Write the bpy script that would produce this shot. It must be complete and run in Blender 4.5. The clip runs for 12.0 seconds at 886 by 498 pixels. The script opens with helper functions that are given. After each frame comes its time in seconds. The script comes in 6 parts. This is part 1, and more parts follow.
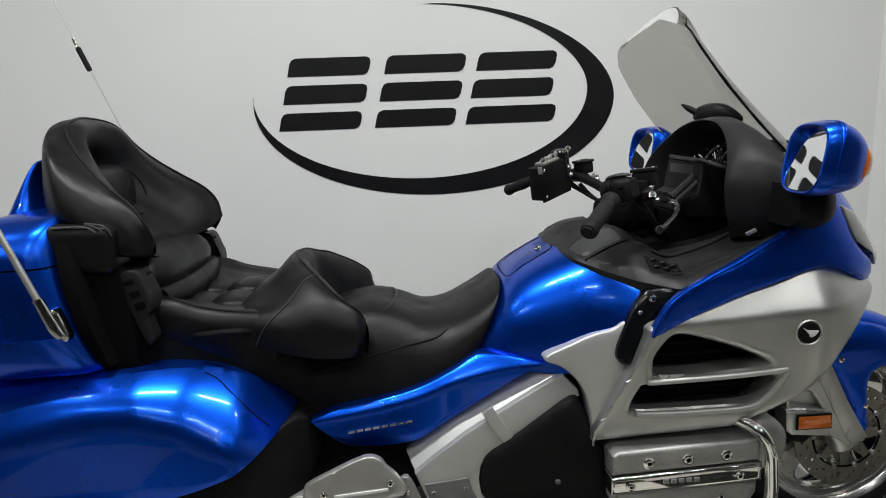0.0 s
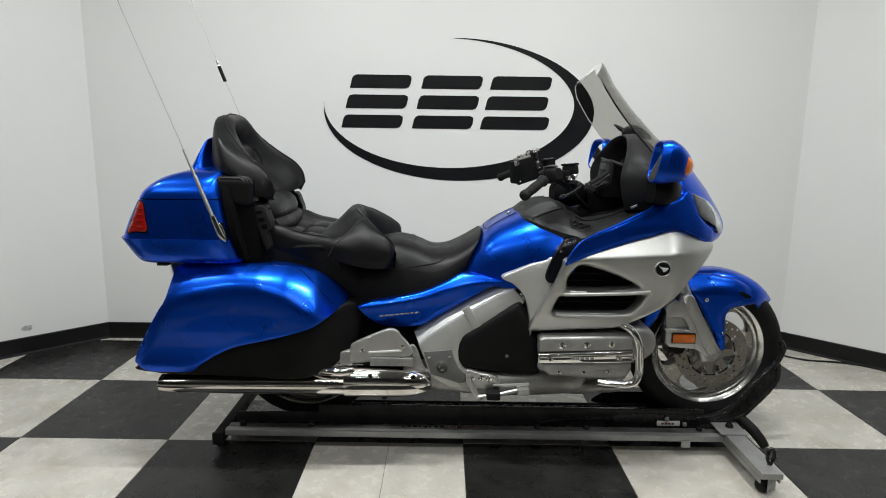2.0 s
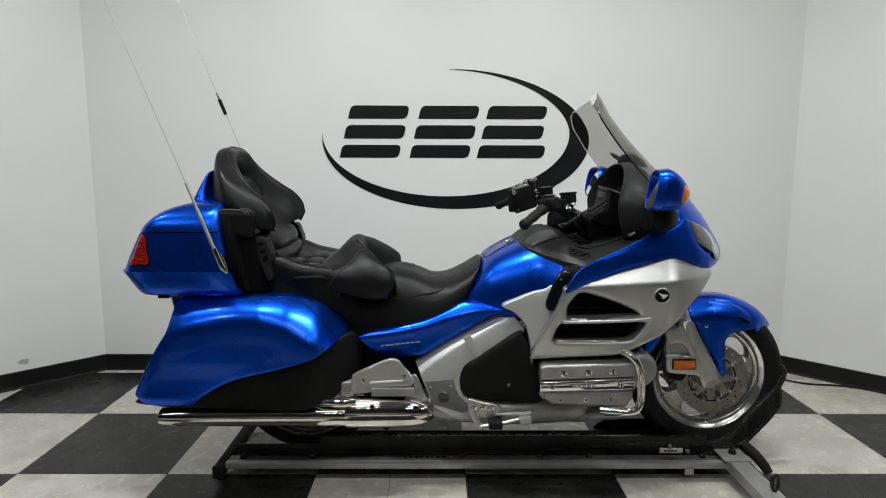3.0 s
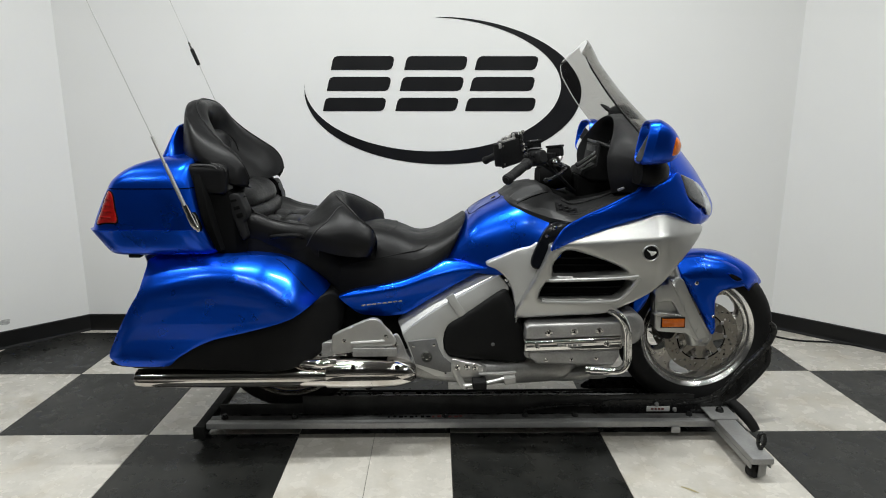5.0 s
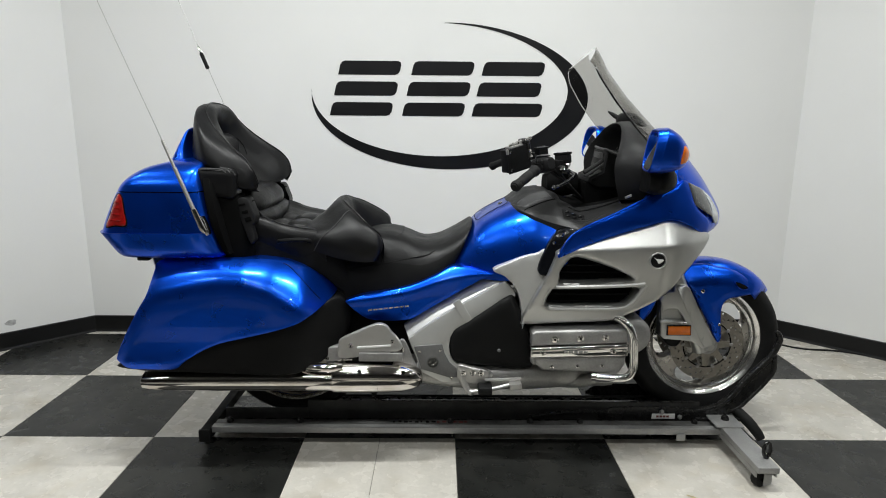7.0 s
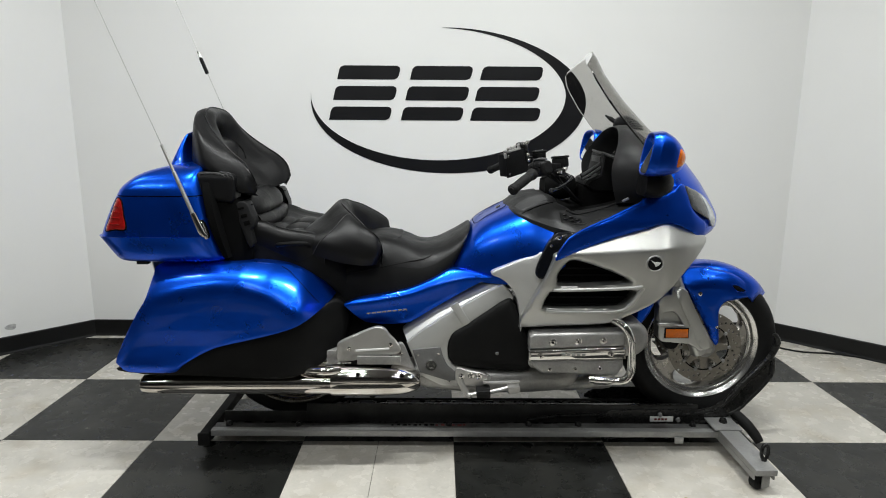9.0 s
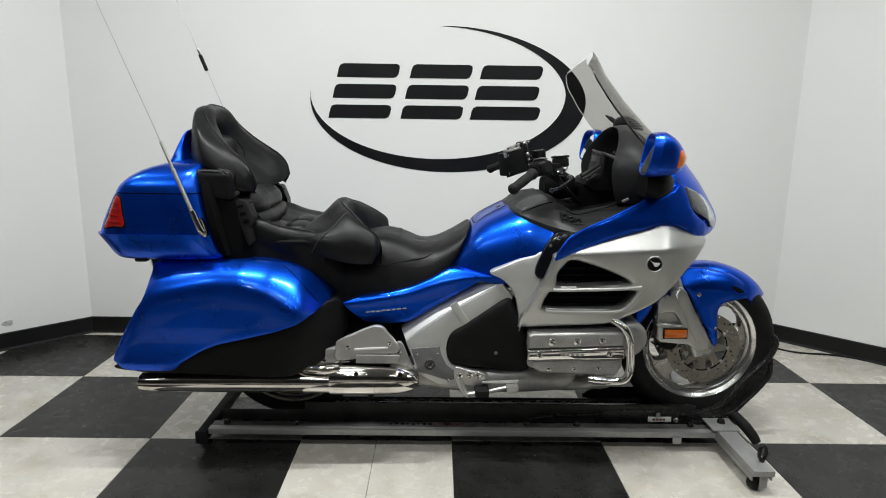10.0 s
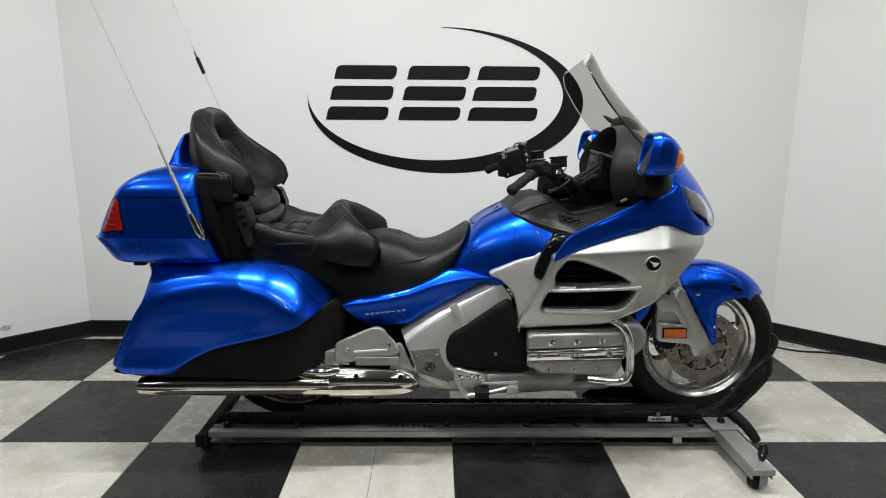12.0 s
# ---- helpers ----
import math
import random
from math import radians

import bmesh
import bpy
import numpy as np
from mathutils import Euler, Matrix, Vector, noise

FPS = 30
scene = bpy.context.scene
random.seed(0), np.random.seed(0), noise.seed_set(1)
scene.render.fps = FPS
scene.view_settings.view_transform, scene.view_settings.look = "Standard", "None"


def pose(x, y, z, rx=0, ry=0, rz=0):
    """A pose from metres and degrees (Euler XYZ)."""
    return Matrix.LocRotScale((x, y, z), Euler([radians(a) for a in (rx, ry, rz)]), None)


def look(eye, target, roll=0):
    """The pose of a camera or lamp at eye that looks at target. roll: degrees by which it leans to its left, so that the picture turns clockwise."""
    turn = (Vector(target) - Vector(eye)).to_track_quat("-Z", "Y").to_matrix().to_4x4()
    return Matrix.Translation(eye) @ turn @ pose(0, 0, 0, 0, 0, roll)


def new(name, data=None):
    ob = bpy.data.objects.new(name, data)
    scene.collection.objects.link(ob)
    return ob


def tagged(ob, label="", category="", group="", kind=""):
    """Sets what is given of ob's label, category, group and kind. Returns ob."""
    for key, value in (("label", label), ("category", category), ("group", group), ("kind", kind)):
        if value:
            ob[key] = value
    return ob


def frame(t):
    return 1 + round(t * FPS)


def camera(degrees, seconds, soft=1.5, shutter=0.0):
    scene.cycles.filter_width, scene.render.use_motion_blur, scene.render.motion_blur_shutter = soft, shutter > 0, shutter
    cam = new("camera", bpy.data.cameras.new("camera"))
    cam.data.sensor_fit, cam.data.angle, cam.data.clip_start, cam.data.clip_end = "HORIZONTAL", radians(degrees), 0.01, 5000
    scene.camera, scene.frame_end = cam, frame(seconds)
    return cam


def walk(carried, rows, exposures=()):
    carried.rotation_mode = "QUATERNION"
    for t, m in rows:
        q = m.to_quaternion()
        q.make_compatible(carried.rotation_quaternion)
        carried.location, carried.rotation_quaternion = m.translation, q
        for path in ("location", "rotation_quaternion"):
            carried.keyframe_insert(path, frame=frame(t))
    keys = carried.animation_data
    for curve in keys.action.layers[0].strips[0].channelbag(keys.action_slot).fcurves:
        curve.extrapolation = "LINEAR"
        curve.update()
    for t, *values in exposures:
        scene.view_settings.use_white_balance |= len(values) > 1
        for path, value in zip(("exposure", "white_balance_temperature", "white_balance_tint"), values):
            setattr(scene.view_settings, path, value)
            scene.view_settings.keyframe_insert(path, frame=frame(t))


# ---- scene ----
cam = camera(71.3, 12.0, 1.0)
PATH = [
    (0, (-0.175, -1.456, 1.25), (-0.057, 0.507, 0.885), -2.3),
    (0.5, (-0.108, -1.7, 1.234), (-0.085, 0.259, 0.831), -2.5),
    (1, (-0.183, -2.045, 1.241), (-0.175, -0.08, 0.868), -2.1),
    (1.5, (-0.159, -2.264, 1.27), (-0.13, -0.296, 0.914), 1.0),
    (2, (-0.094, -2.366, 1.253), (-0.094, -0.399, 0.89), 0.8),
    (2.5, (-0.13, -2.41, 1.266), (-0.063, -0.433, 0.966), 0.2),
    (3, (-0.112, -2.378, 1.27), (-0.098, -0.398, 0.988), 0.2),
    (5, (-0.055, -2.299, 1.254), (-0.033, -0.343, 0.837), 0.0),
    (5.5, (-0.054, -2.298, 1.258), (-0.033, -0.344, 0.834), 0.1),
    (6, (-0.062, -2.301, 1.256), (-0.027, -0.347, 0.833), 0.4),
    (6.5, (-0.064, -2.3, 1.258), (-0.029, -0.345, 0.839), 0.4),
    (7, (-0.073, -2.302, 1.264), (-0.058, -0.344, 0.857), 0.5),
    (9, (-0.065, -2.312, 1.262), (-0.051, -0.351, 0.869), 0.4),
    (9.5, (-0.069, -2.314, 1.263), (-0.049, -0.353, 0.869), 0.4),
    (10, (-0.072, -2.308, 1.264), (-0.05, -0.348, 0.866), 0.8),
    (10.5, (-0.078, -2.303, 1.263), (-0.051, -0.344, 0.862), 0.6),
    (11, (-0.071, -2.305, 1.265), (-0.048, -0.345, 0.869), 0.7),
    (11.5, (-0.073, -2.308, 1.269), (-0.048, -0.347, 0.879), 0.7),
    (12, (-0.075, -2.307, 1.267), (-0.047, -0.347, 0.871), 0.4),
]
walk(cam, [(t, look(eye, target, roll)) for t, eye, target, roll in PATH],
     [(0, -0.36), (0.5, -0.16), (1.0, 0.0), (1.5, -0.04), (2.5, -0.20), (3.2, -0.26), (4.8, -0.02), (12, 0.0)])

# ---- light: a closed room under bare tube fixtures ----
CEIL = 3.05
world = bpy.data.worlds.new("world")
scene.world = world
world.use_nodes = True
world.node_tree.nodes["Background"].inputs["Color"].default_value = (0.75, 0.8, 0.85, 1)
world.node_tree.nodes["Background"].inputs["Strength"].default_value = 0.02

# middle (x, y) of each ceiling fixture; the tubes run along x
FIXTURES = [(-2.40, -0.45), (-0.85, -0.45), (0.70, -0.45), (2.25, -0.45),
            (-2.40, -2.0), (-0.85, -2.0), (0.70, -2.0), (2.25, -2.0), (-0.85, -3.8), (0.70, -3.8)]
TUBE = 0.6
for fx, fy in FIXTURES:
    lamp = bpy.data.lights.new("tube_light", "AREA")
    lamp.shape, lamp.size, lamp.size_y = "RECTANGLE", TUBE, 0.06
    lamp.energy = (41 if abs(fx) < 1 else 13) if fy > -1 else 14 if fy > -3 else 8
    lamp.color = (0.958, 0.985, 0.965)
    ob = new("tube_light", lamp)
    ob.matrix_world = pose(fx, fy, CEIL - 0.125)

# ---- materials ----
def material(name, color, rough=0.5, metal=0.0, coat=0.0, var=0.08, scale=6.0, fine=140.0, bump=0.0, bump_scale=300.0,
             rough_var=0.08, spec=0.5, stain=None, stain_amount=0.0, stain_scale=2.5, coat_rough=0.03, fold=0.0, fold_scale=16.0):
    """Principled surface, with a coarse and a fine variation of colour, uneven gloss, stains and fine relief."""
    m = bpy.data.materials.new(name)
    m.use_nodes = True
    nt = m.node_tree
    n, l = nt.nodes, nt.links
    b = n["Principled BSDF"]
    b.inputs["Metallic"].default_value = metal
    b.inputs["Coat Weight"].default_value = coat
    b.inputs["Coat Roughness"].default_value = coat_rough
    b.inputs["Specular IOR Level"].default_value = spec
    co = n.new("ShaderNodeTexCoord")

    def noise_tex(s, detail=4.0):
        t = n.new("ShaderNodeTexNoise")
        t.inputs["Scale"].default_value, t.inputs["Detail"].default_value = s, detail
        l.new(co.outputs["Object"], t.inputs["Vector"])
        return t

    def mixed(kind, fac, a, c):
        x = n.new("ShaderNodeMix")
        x.data_type, x.blend_type = "RGBA", kind
        for sock, v in ((x.inputs[0], fac), (x.inputs[6], a), (x.inputs[7], c)):
            if hasattr(v, "is_output"):
                l.new(v, sock)
            else:
                sock.default_value = v
        return x.outputs[2]

    def spread(tex, lo, hi):
        r = n.new("ShaderNodeMapRange")
        r.inputs[1].default_value, r.inputs[2].default_value = 0.3, 0.7
        r.inputs[3].default_value, r.inputs[4].default_value = lo, hi
        l.new(tex.outputs[0], r.inputs[0])
        return r.outputs[0]

    coarse, grain = noise_tex(scale), noise_tex(fine, 2.0)
    c = mixed("MULTIPLY", 1.0, (*color, 1), mixed("MIX", spread(coarse, 0, 1), (1 - var, 1 - var, 1 - var, 1), (1 + var, 1 + var, 1 + var, 1)))
    c = mixed("MULTIPLY", 1.0, c, mixed("MIX", spread(grain, 0, 1), (1 - var / 2, 1 - var / 2, 1 - var / 2, 1), (1 + var / 2, 1 + var / 2, 1 + var / 2, 1)))
    if stain:
        st = noise_tex(stain_scale, 6.0)
        r = n.new("ShaderNodeMapRange")
        r.inputs[1].default_value, r.inputs[2].default_value = 0.5, 0.72
        r.inputs[4].default_value = stain_amount
        l.new(st.outputs[0], r.inputs[0])
        c = mixed("MIX", r.outputs[0], c, (*stain, 1))
    l.new(c, b.inputs["Base Color"])
    l.new(spread(noise_tex(scale * 2.3), max(0.02, rough - rough_var), rough + rough_var), b.inputs["Roughness"])
    if bump:
        bp = n.new("ShaderNodeBump")
        bp.inputs["Strength"].default_value, bp.inputs["Distance"].default_value = bump, 0.002
        l.new(noise_tex(bump_scale, 3.0).outputs[0], bp.inputs["Height"])
        l.new(bp.outputs[0], b.inputs["Normal"])
        if fold:
            # soft creases and dents
            cr = n.new("ShaderNodeBump")
            cr.inputs["Strength"].default_value, cr.inputs["Distance"].default_value = fold, 0.012
            ft = noise_tex(fold_scale, 2.0)
            ft.inputs["Distortion"].default_value = 0.8
            l.new(ft.outputs[0], cr.inputs["Height"])
            l.new(cr.outputs[0], bp.inputs["Normal"])
    return m


def clear(name, color, rough=0.02, ior=1.45):
    m = material(name, color, rough, rough_var=0.01, var=0.02)
    b = m.node_tree.nodes["Principled BSDF"]
    b.inputs["Transmission Weight"].default_value, b.inputs["IOR"].default_value = 1.0, ior
    return m


M_WALL = material("painted_wall", (0.80, 0.80, 0.785), 0.42, var=0.02, scale=0.7, fine=240, bump=0.04, bump_scale=160, stain=(0.62, 0.62, 0.60), stain_amount=0.10, stain_scale=1.6)
# unseen walls and ceiling, kept dark to hold reflections on black parts down
M_FAR = material("dark_grey_wall", (0.14, 0.14, 0.14), 0.7, var=0.06, scale=1.5, bump=0.1, bump_scale=90)
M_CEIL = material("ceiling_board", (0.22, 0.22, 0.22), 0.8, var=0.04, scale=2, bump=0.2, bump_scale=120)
M_BASE = material("black_vinyl_base", (0.008, 0.008, 0.008), 0.5, spec=0.25, var=0.2, scale=3)
M_DECAL = material("black_vinyl_decal", (0.006, 0.006, 0.007), 0.45, spec=0.2, var=0.1, scale=4)
M_TILE_W = material("white_tile", (0.53, 0.505, 0.455), 0.25, var=0.10, scale=7, fine=70, bump=0.05, bump_scale=40, stain=(0.34, 0.29, 0.21), stain_amount=0.5, stain_scale=5.5)
M_TILE_B = material("black_tile", (0.014, 0.0145, 0.0135), 0.30, spec=0.25, var=0.22, scale=7, fine=60, bump=0.05, bump_scale=40, stain=(0.045, 0.043, 0.038), stain_amount=0.4, stain_scale=4)
M_GROUT = material("tile_joint", (0.10, 0.095, 0.085), 0.8, var=0.2, scale=20)
M_BLUE = material("blue_metallic_paint", (0.001, 0.072, 0.60), 0.29, metal=0.92, coat=0.34, var=0.04, scale=5, fine=1500, rough_var=0.03, coat_rough=0.012)
M_SILVER = material("silver_paint", (0.55, 0.55, 0.535), 0.36, metal=0.9, coat=0.12, coat_rough=0.2, var=0.05, scale=9, fine=1200, rough_var=0.05)
M_SPAR = material("silver_frame_paint", (0.56, 0.56, 0.545), 0.46, metal=0.65, var=0.05, scale=9, fine=900, rough_var=0.05)
M_LEATHER = material("black_leather", (0.0045, 0.0045, 0.0049), 0.40, spec=0.25, var=0.2, scale=8, fine=300, bump=0.22, bump_scale=520, rough_var=0.08, fold=0.16, fold_scale=14)
M_LEATHER_D = material("black_side_vinyl", (0.008, 0.008, 0.008), 0.55, spec=0.10, var=0.2, scale=8, fine=300, bump=0.3, bump_scale=520)
M_SEAM = material("seam_cord", (0.035, 0.035, 0.036), 0.5, var=0.2, scale=40)
M_BLACK = material("black_plastic", (0.008, 0.008, 0.0083), 0.46, spec=0.10, var=0.2, scale=9, bump=0.2, bump_scale=600)
M_COVER = material("dark_grey_plastic", (0.017, 0.017, 0.0173), 0.42, spec=0.22, var=0.18, scale=9, bump=0.15, bump_scale=700)
M_TRAY = material("grey_moulding", (0.014, 0.014, 0.0145), 0.45, spec=0.12, var=0.15, scale=9, bump=0.12, bump_scale=600)
M_PAD = material("satin_grey_plastic", (0.040, 0.040, 0.041), 0.38, spec=0.3, var=0.12, scale=9, bump=0.1, bump_scale=700)
M_GLOSS = material("gloss_black_plastic", (0.003, 0.0035, 0.005), 0.16, coat=0.35, var=0.1, scale=9, rough_var=0.03)
M_CHROME = material("chrome", (0.78, 0.77, 0.75), 0.06, metal=1.0, var=0.03, scale=12, rough_var=0.03)
M_CHROME_W = material("worn_chrome", (0.66, 0.63, 0.60), 0.07, metal=1.0, var=0.06, scale=16, rough_var=0.03, stain=(0.36, 0.29, 0.22), stain_amount=0.4, stain_scale=7)
M_ALU = material("cast_aluminium", (0.48, 0.47, 0.45), 0.36, metal=0.7, var=0.08, scale=14, fine=400, bump=0.06, bump_scale=500)
M_ALU_D = material("dull_aluminium", (0.37, 0.365, 0.355), 0.46, metal=0.7, var=0.15, scale=14, bump=0.12, bump_scale=400)
M_POLISH = material("polished_alloy", (0.78, 0.77, 0.75), 0.20, metal=0.95, var=0.05, scale=16, rough_var=0.05)
M_SPOKE = material("cast_spoke", (0.50, 0.48, 0.45), 0.30, metal=0.9, var=0.12, scale=16, bump=0.06, bump_scale=400, stain=(0.22, 0.19, 0.15), stain_amount=0.4, stain_scale=12)
M_PLATE = material("grey_plate", (0.15, 0.15, 0.148), 0.45, metal=0.3, var=0.1, scale=14, bump=0.08, bump_scale=600)
M_RUBBER = material("tyre_rubber", (0.011, 0.011, 0.011), 0.60, spec=0.14, var=0.2, scale=14, bump=0.25, bump_scale=250)
M_DISC = material("brake_steel", (0.27, 0.25, 0.22), 0.34, metal=0.85, var=0.1, scale=22, rough_var=0.1)
# near-black that stands in for shade in openings; also on gaps, print, black parts
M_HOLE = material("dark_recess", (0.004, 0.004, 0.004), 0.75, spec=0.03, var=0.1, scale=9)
M_AMBER = material("amber_lens", (0.72, 0.16, 0.012), 0.16, coat=0.7, var=0.08, scale=60, fine=240)
M_RED = material("red_lens", (0.26, 0.006, 0.005), 0.12, coat=0.8, var=0.12, scale=50, fine=260)
M_SMOKE = material("smoked_lens", (0.05, 0.052, 0.055), 0.07, coat=1.0, var=0.2, scale=30)
M_LENSG = material("pale_lens", (0.42, 0.44, 0.45), 0.06, coat=1.0, var=0.25, scale=45)
M_MIRROR = material("mirror_glass", (0.86, 0.87, 0.88), 0.015, metal=1.0, var=0.01, scale=4, rough_var=0.01)
M_SCREEN = clear("tinted_windscreen", (0.55, 0.54, 0.52), 0.02, 1.1)
M_STEEL = material("zinc_steel", (0.34, 0.34, 0.335), 0.45, metal=0.55, var=0.14, scale=18, bump=0.08, bump_scale=300, stain=(0.12, 0.11, 0.10), stain_amount=0.35, stain_scale=9)
M_IRON = material("black_painted_steel", (0.010, 0.010, 0.010), 0.28, spec=0.45, var=0.25, scale=16, bump=0.1, bump_scale=200, stain=(0.02, 0.019, 0.017), stain_amount=0.4, stain_scale=8)
M_CHANNEL = material("scuffed_black_steel", (0.035, 0.035, 0.034), 0.5, spec=0.4, var=0.25, scale=16, bump=0.1, bump_scale=220, stain=(0.012, 0.012, 0.011), stain_amount=0.5, stain_scale=9)
M_DECK = material("worn_deck_steel", (0.14, 0.14, 0.136), 0.45, metal=0.5, var=0.25, scale=16, bump=0.1, bump_scale=220, stain=(0.03, 0.028, 0.026), stain_amount=0.7, stain_scale=10)
M_SCUFF = material("grey_scuff", (0.42, 0.42, 0.41), 0.6, var=0.3, scale=60, fine=200)
M_STAIN = material("dried_stain", (0.36, 0.31, 0.16), 0.5, var=0.25, scale=50, fine=200)
M_WHITE = material("white_sticker", (0.72, 0.72, 0.70), 0.45, var=0.05)
M_REDINK = material("red_print", (0.16, 0.035, 0.03), 0.5, var=0.1)
M_BAR = material("grey_print", (0.30, 0.30, 0.29), 0.35, metal=0.5, var=0.1)
M_METAL_W = material("white_enamel", (0.78, 0.78, 0.76), 0.4, var=0.04)
tube_mat = bpy.data.materials.new("lit_tube")
tube_mat.use_nodes = True
tube_mat.node_tree.nodes["Principled BSDF"].inputs["Emission Color"].default_value = (1.0, 0.985, 0.95, 1)
tube_mat.node_tree.nodes["Principled BSDF"].inputs["Emission Strength"].default_value = 6.0

# ---- mesh tools ----
from mathutils.geometry import delaunay_2d_cdt


def curve(pts, n=5, closed=False):
    """A smooth line through the points."""
    p = [Vector(q) for q in pts]
    out, m = [], len(p)
    for i in range(m if closed else m - 1):
        if closed:
            a, b, c, d = p[i - 1], p[i], p[(i + 1) % m], p[(i + 2) % m]
        else:
            b, c = p[i], p[i + 1]
            a = p[i - 1] if i else b * 2 - c
            d = p[i + 2] if i + 2 < m else c * 2 - b
        for k in range(n):
            t = k / n
            out.append(0.5 * (2 * b + (c - a) * t + (2 * a - 5 * b + 4 * c - d) * t * t + (3 * b - a - 3 * c + d) * t ** 3))
    if not closed:
        out.append(p[-1])
    return out


def at(table, x):
    """The value at x of a table of (x, value), in straight steps."""
    return float(np.interp(x, [a for a, _ in table], [b for _, b in table]))


def finish(bm, smooth=True, sharp=35):
    bmesh.ops.remove_doubles(bm, verts=bm.verts, dist=1e-5)
    bmesh.ops.recalc_face_normals(bm, faces=bm.faces)
    lim = math.cos(radians(sharp))
    for f in bm.faces:
        f.smooth = smooth
    for e in bm.edges:
        if len(e.link_faces) == 2 and e.link_faces[0].normal.dot(e.link_faces[1].normal) < lim:
            e.smooth = False
    return bm


def part(name, bm, mat, parent=None, label="", smooth=True, sharp=35):
    """Links a bmesh as one mesh object, in world metres, under a thing or a part."""
    me = bpy.data.meshes.new(name)
    finish(bm, smooth, sharp).to_mesh(me)
    bm.free()
    for m in mat if isinstance(mat, (list, tuple)) else [mat]:
        me.materials.append(m)
    ob = new(name, me)
    if parent and parent.parent and parent.parent.parent:
        # thing, part, sub-part and no further
        parent = parent.parent
    if parent:
        ob.parent = parent
        up = parent
        base = Vector((0, 0, 0))
        while up:
            base += up.location
            up = up.parent
        ob.location = -base
    if label:
        ob["label"] = label
    return ob


def thing(name, x, y, z, label, category, group="", kind=""):
    ob = new(name)
    ob.location = (x, y, z)
    ob.empty_display_size = 0.1
    return tagged(ob, label, category, group, kind)


def add(bm, other):
    me = bpy.data.meshes.new("tmp")
    other.to_mesh(me)
    other.free()
    bm.from_mesh(me)
    bpy.data.meshes.remove(me)
    return bm


def box(x0, x1, y0, y1, z0, z1, bevel=0.004, seg=2):
    bm = bmesh.new()
    bmesh.ops.create_cube(bm, size=1.0, matrix=Matrix.LocRotScale(((x0 + x1) / 2, (y0 + y1) / 2, (z0 + z1) / 2), None, (x1 - x0, y1 - y0, z1 - z0)))
    if bevel:
        bmesh.ops.bevel(bm, geom=bm.edges[:], offset=bevel, segments=seg, affect="EDGES", profile=0.6)
    return bm


def turned(bm, m):
    bmesh.ops.transform(bm, matrix=m, verts=bm.verts)
    return bm


def skin(rings, cap=True, closed=True):
    """Faces between rings of points of equal number."""
    bm = bmesh.new()
    vs = [[bm.verts.new(p) for p in r] for r in rings]
    n = len(vs[0])
    for a, b in zip(vs, vs[1:]):
        for i in range(n if closed else n - 1):
            bm.faces.new((a[i], a[(i + 1) % n], b[(i + 1) % n], b[i]))
    if cap:
        for r in (vs[0], vs[-1]):
            mid = bm.verts.new(sum((v.co for v in r), Vector()) / n)
            for i in range(n):
                bm.faces.new((r[i], r[(i + 1) % n], mid))
    return bm


def quilt(rows, n=4):
    """A cushion that is the same on both sides: rows of points from the middle outwards, smooth both ways."""
    whole = []
    for r in rows:
        half = [Vector(p) for p in r]
        whole.append(curve([Vector((p.x, -p.y, p.z)) for p in half[:0:-1]] + half, n))
    return skin([list(c) for c in zip(*(curve(list(c), n) for c in zip(*whole)))], cap=False, closed=False)


def tube(pts, r, n=5, seg=10, flat=1.0, closed=False):
    """A round bar along a smooth line; r: a radius, or one for each point."""
    rs = r if isinstance(r, (list, tuple)) else [r] * len(pts)
    line = curve([Vector(p) for p in pts], n, closed)
    k = len(line)
    rad = [float(np.interp(i / max(1, k - 1) * (len(rs) - 1), range(len(rs)), rs)) for i in range(k)]
    rings, up = [], None
    for i, p in enumerate(line):
        d = (line[min(i + 1, k - 1)] - line[max(i - 1, 0)]).normalized()
        if up is None:
            up = Vector((0, 0, 1)) if abs(d.z) < 0.9 else Vector((0, 1, 0))
        up = (up - d * up.dot(d)).normalized()
        side = d.cross(up)
        rings.append([p + (up * math.sin(a) * flat + side * math.cos(a)) * rad[i] for a in (2 * math.pi * j / seg for j in range(seg))])
    return skin(rings)


def lathe(profile, m, seg=48, a0=0.0, a1=2 * math.pi):
    """A profile of (radius, height) turned about the local z, then put in place."""
    whole = abs(a1 - a0 - 2 * math.pi) < 1e-6
    k = seg if whole else seg + 1
    rings = [[Vector((r * math.cos(a0 + (a1 - a0) * j / seg), r * math.sin(a0 + (a1 - a0) * j / seg), h)) for j in range(k)] for r, h in profile]
    return turned(skin(rings, cap=False, closed=whole), m)


AXLE = pose(0, 0, 0, 90)


def rod(p, q, r, seg=14, bevel=0.0):
    p, q = Vector(p), Vector(q)
    ln = (q - p).length
    b = min(bevel, r * 0.6, ln * 0.4)
    prof = [(1e-4, 0), (r - b, 0), (r, b), (r, ln - b), (r - b, ln), (1e-4, ln)]
    return lathe(prof, Matrix.Translation(p) @ (q - p).to_track_quat("Z", "Y").to_matrix().to_4x4(), seg)


def inside(p, poly):
    hit, j = False, len(poly) - 1
    for i in range(len(poly)):
        a, b = poly[i], poly[j]
        if (a[1] > p[1]) != (b[1] > p[1]) and p[0] < (b[0] - a[0]) * (p[1] - a[1]) / (b[1] - a[1]) + a[0]:
            hit = not hit
        j = i
    return hit


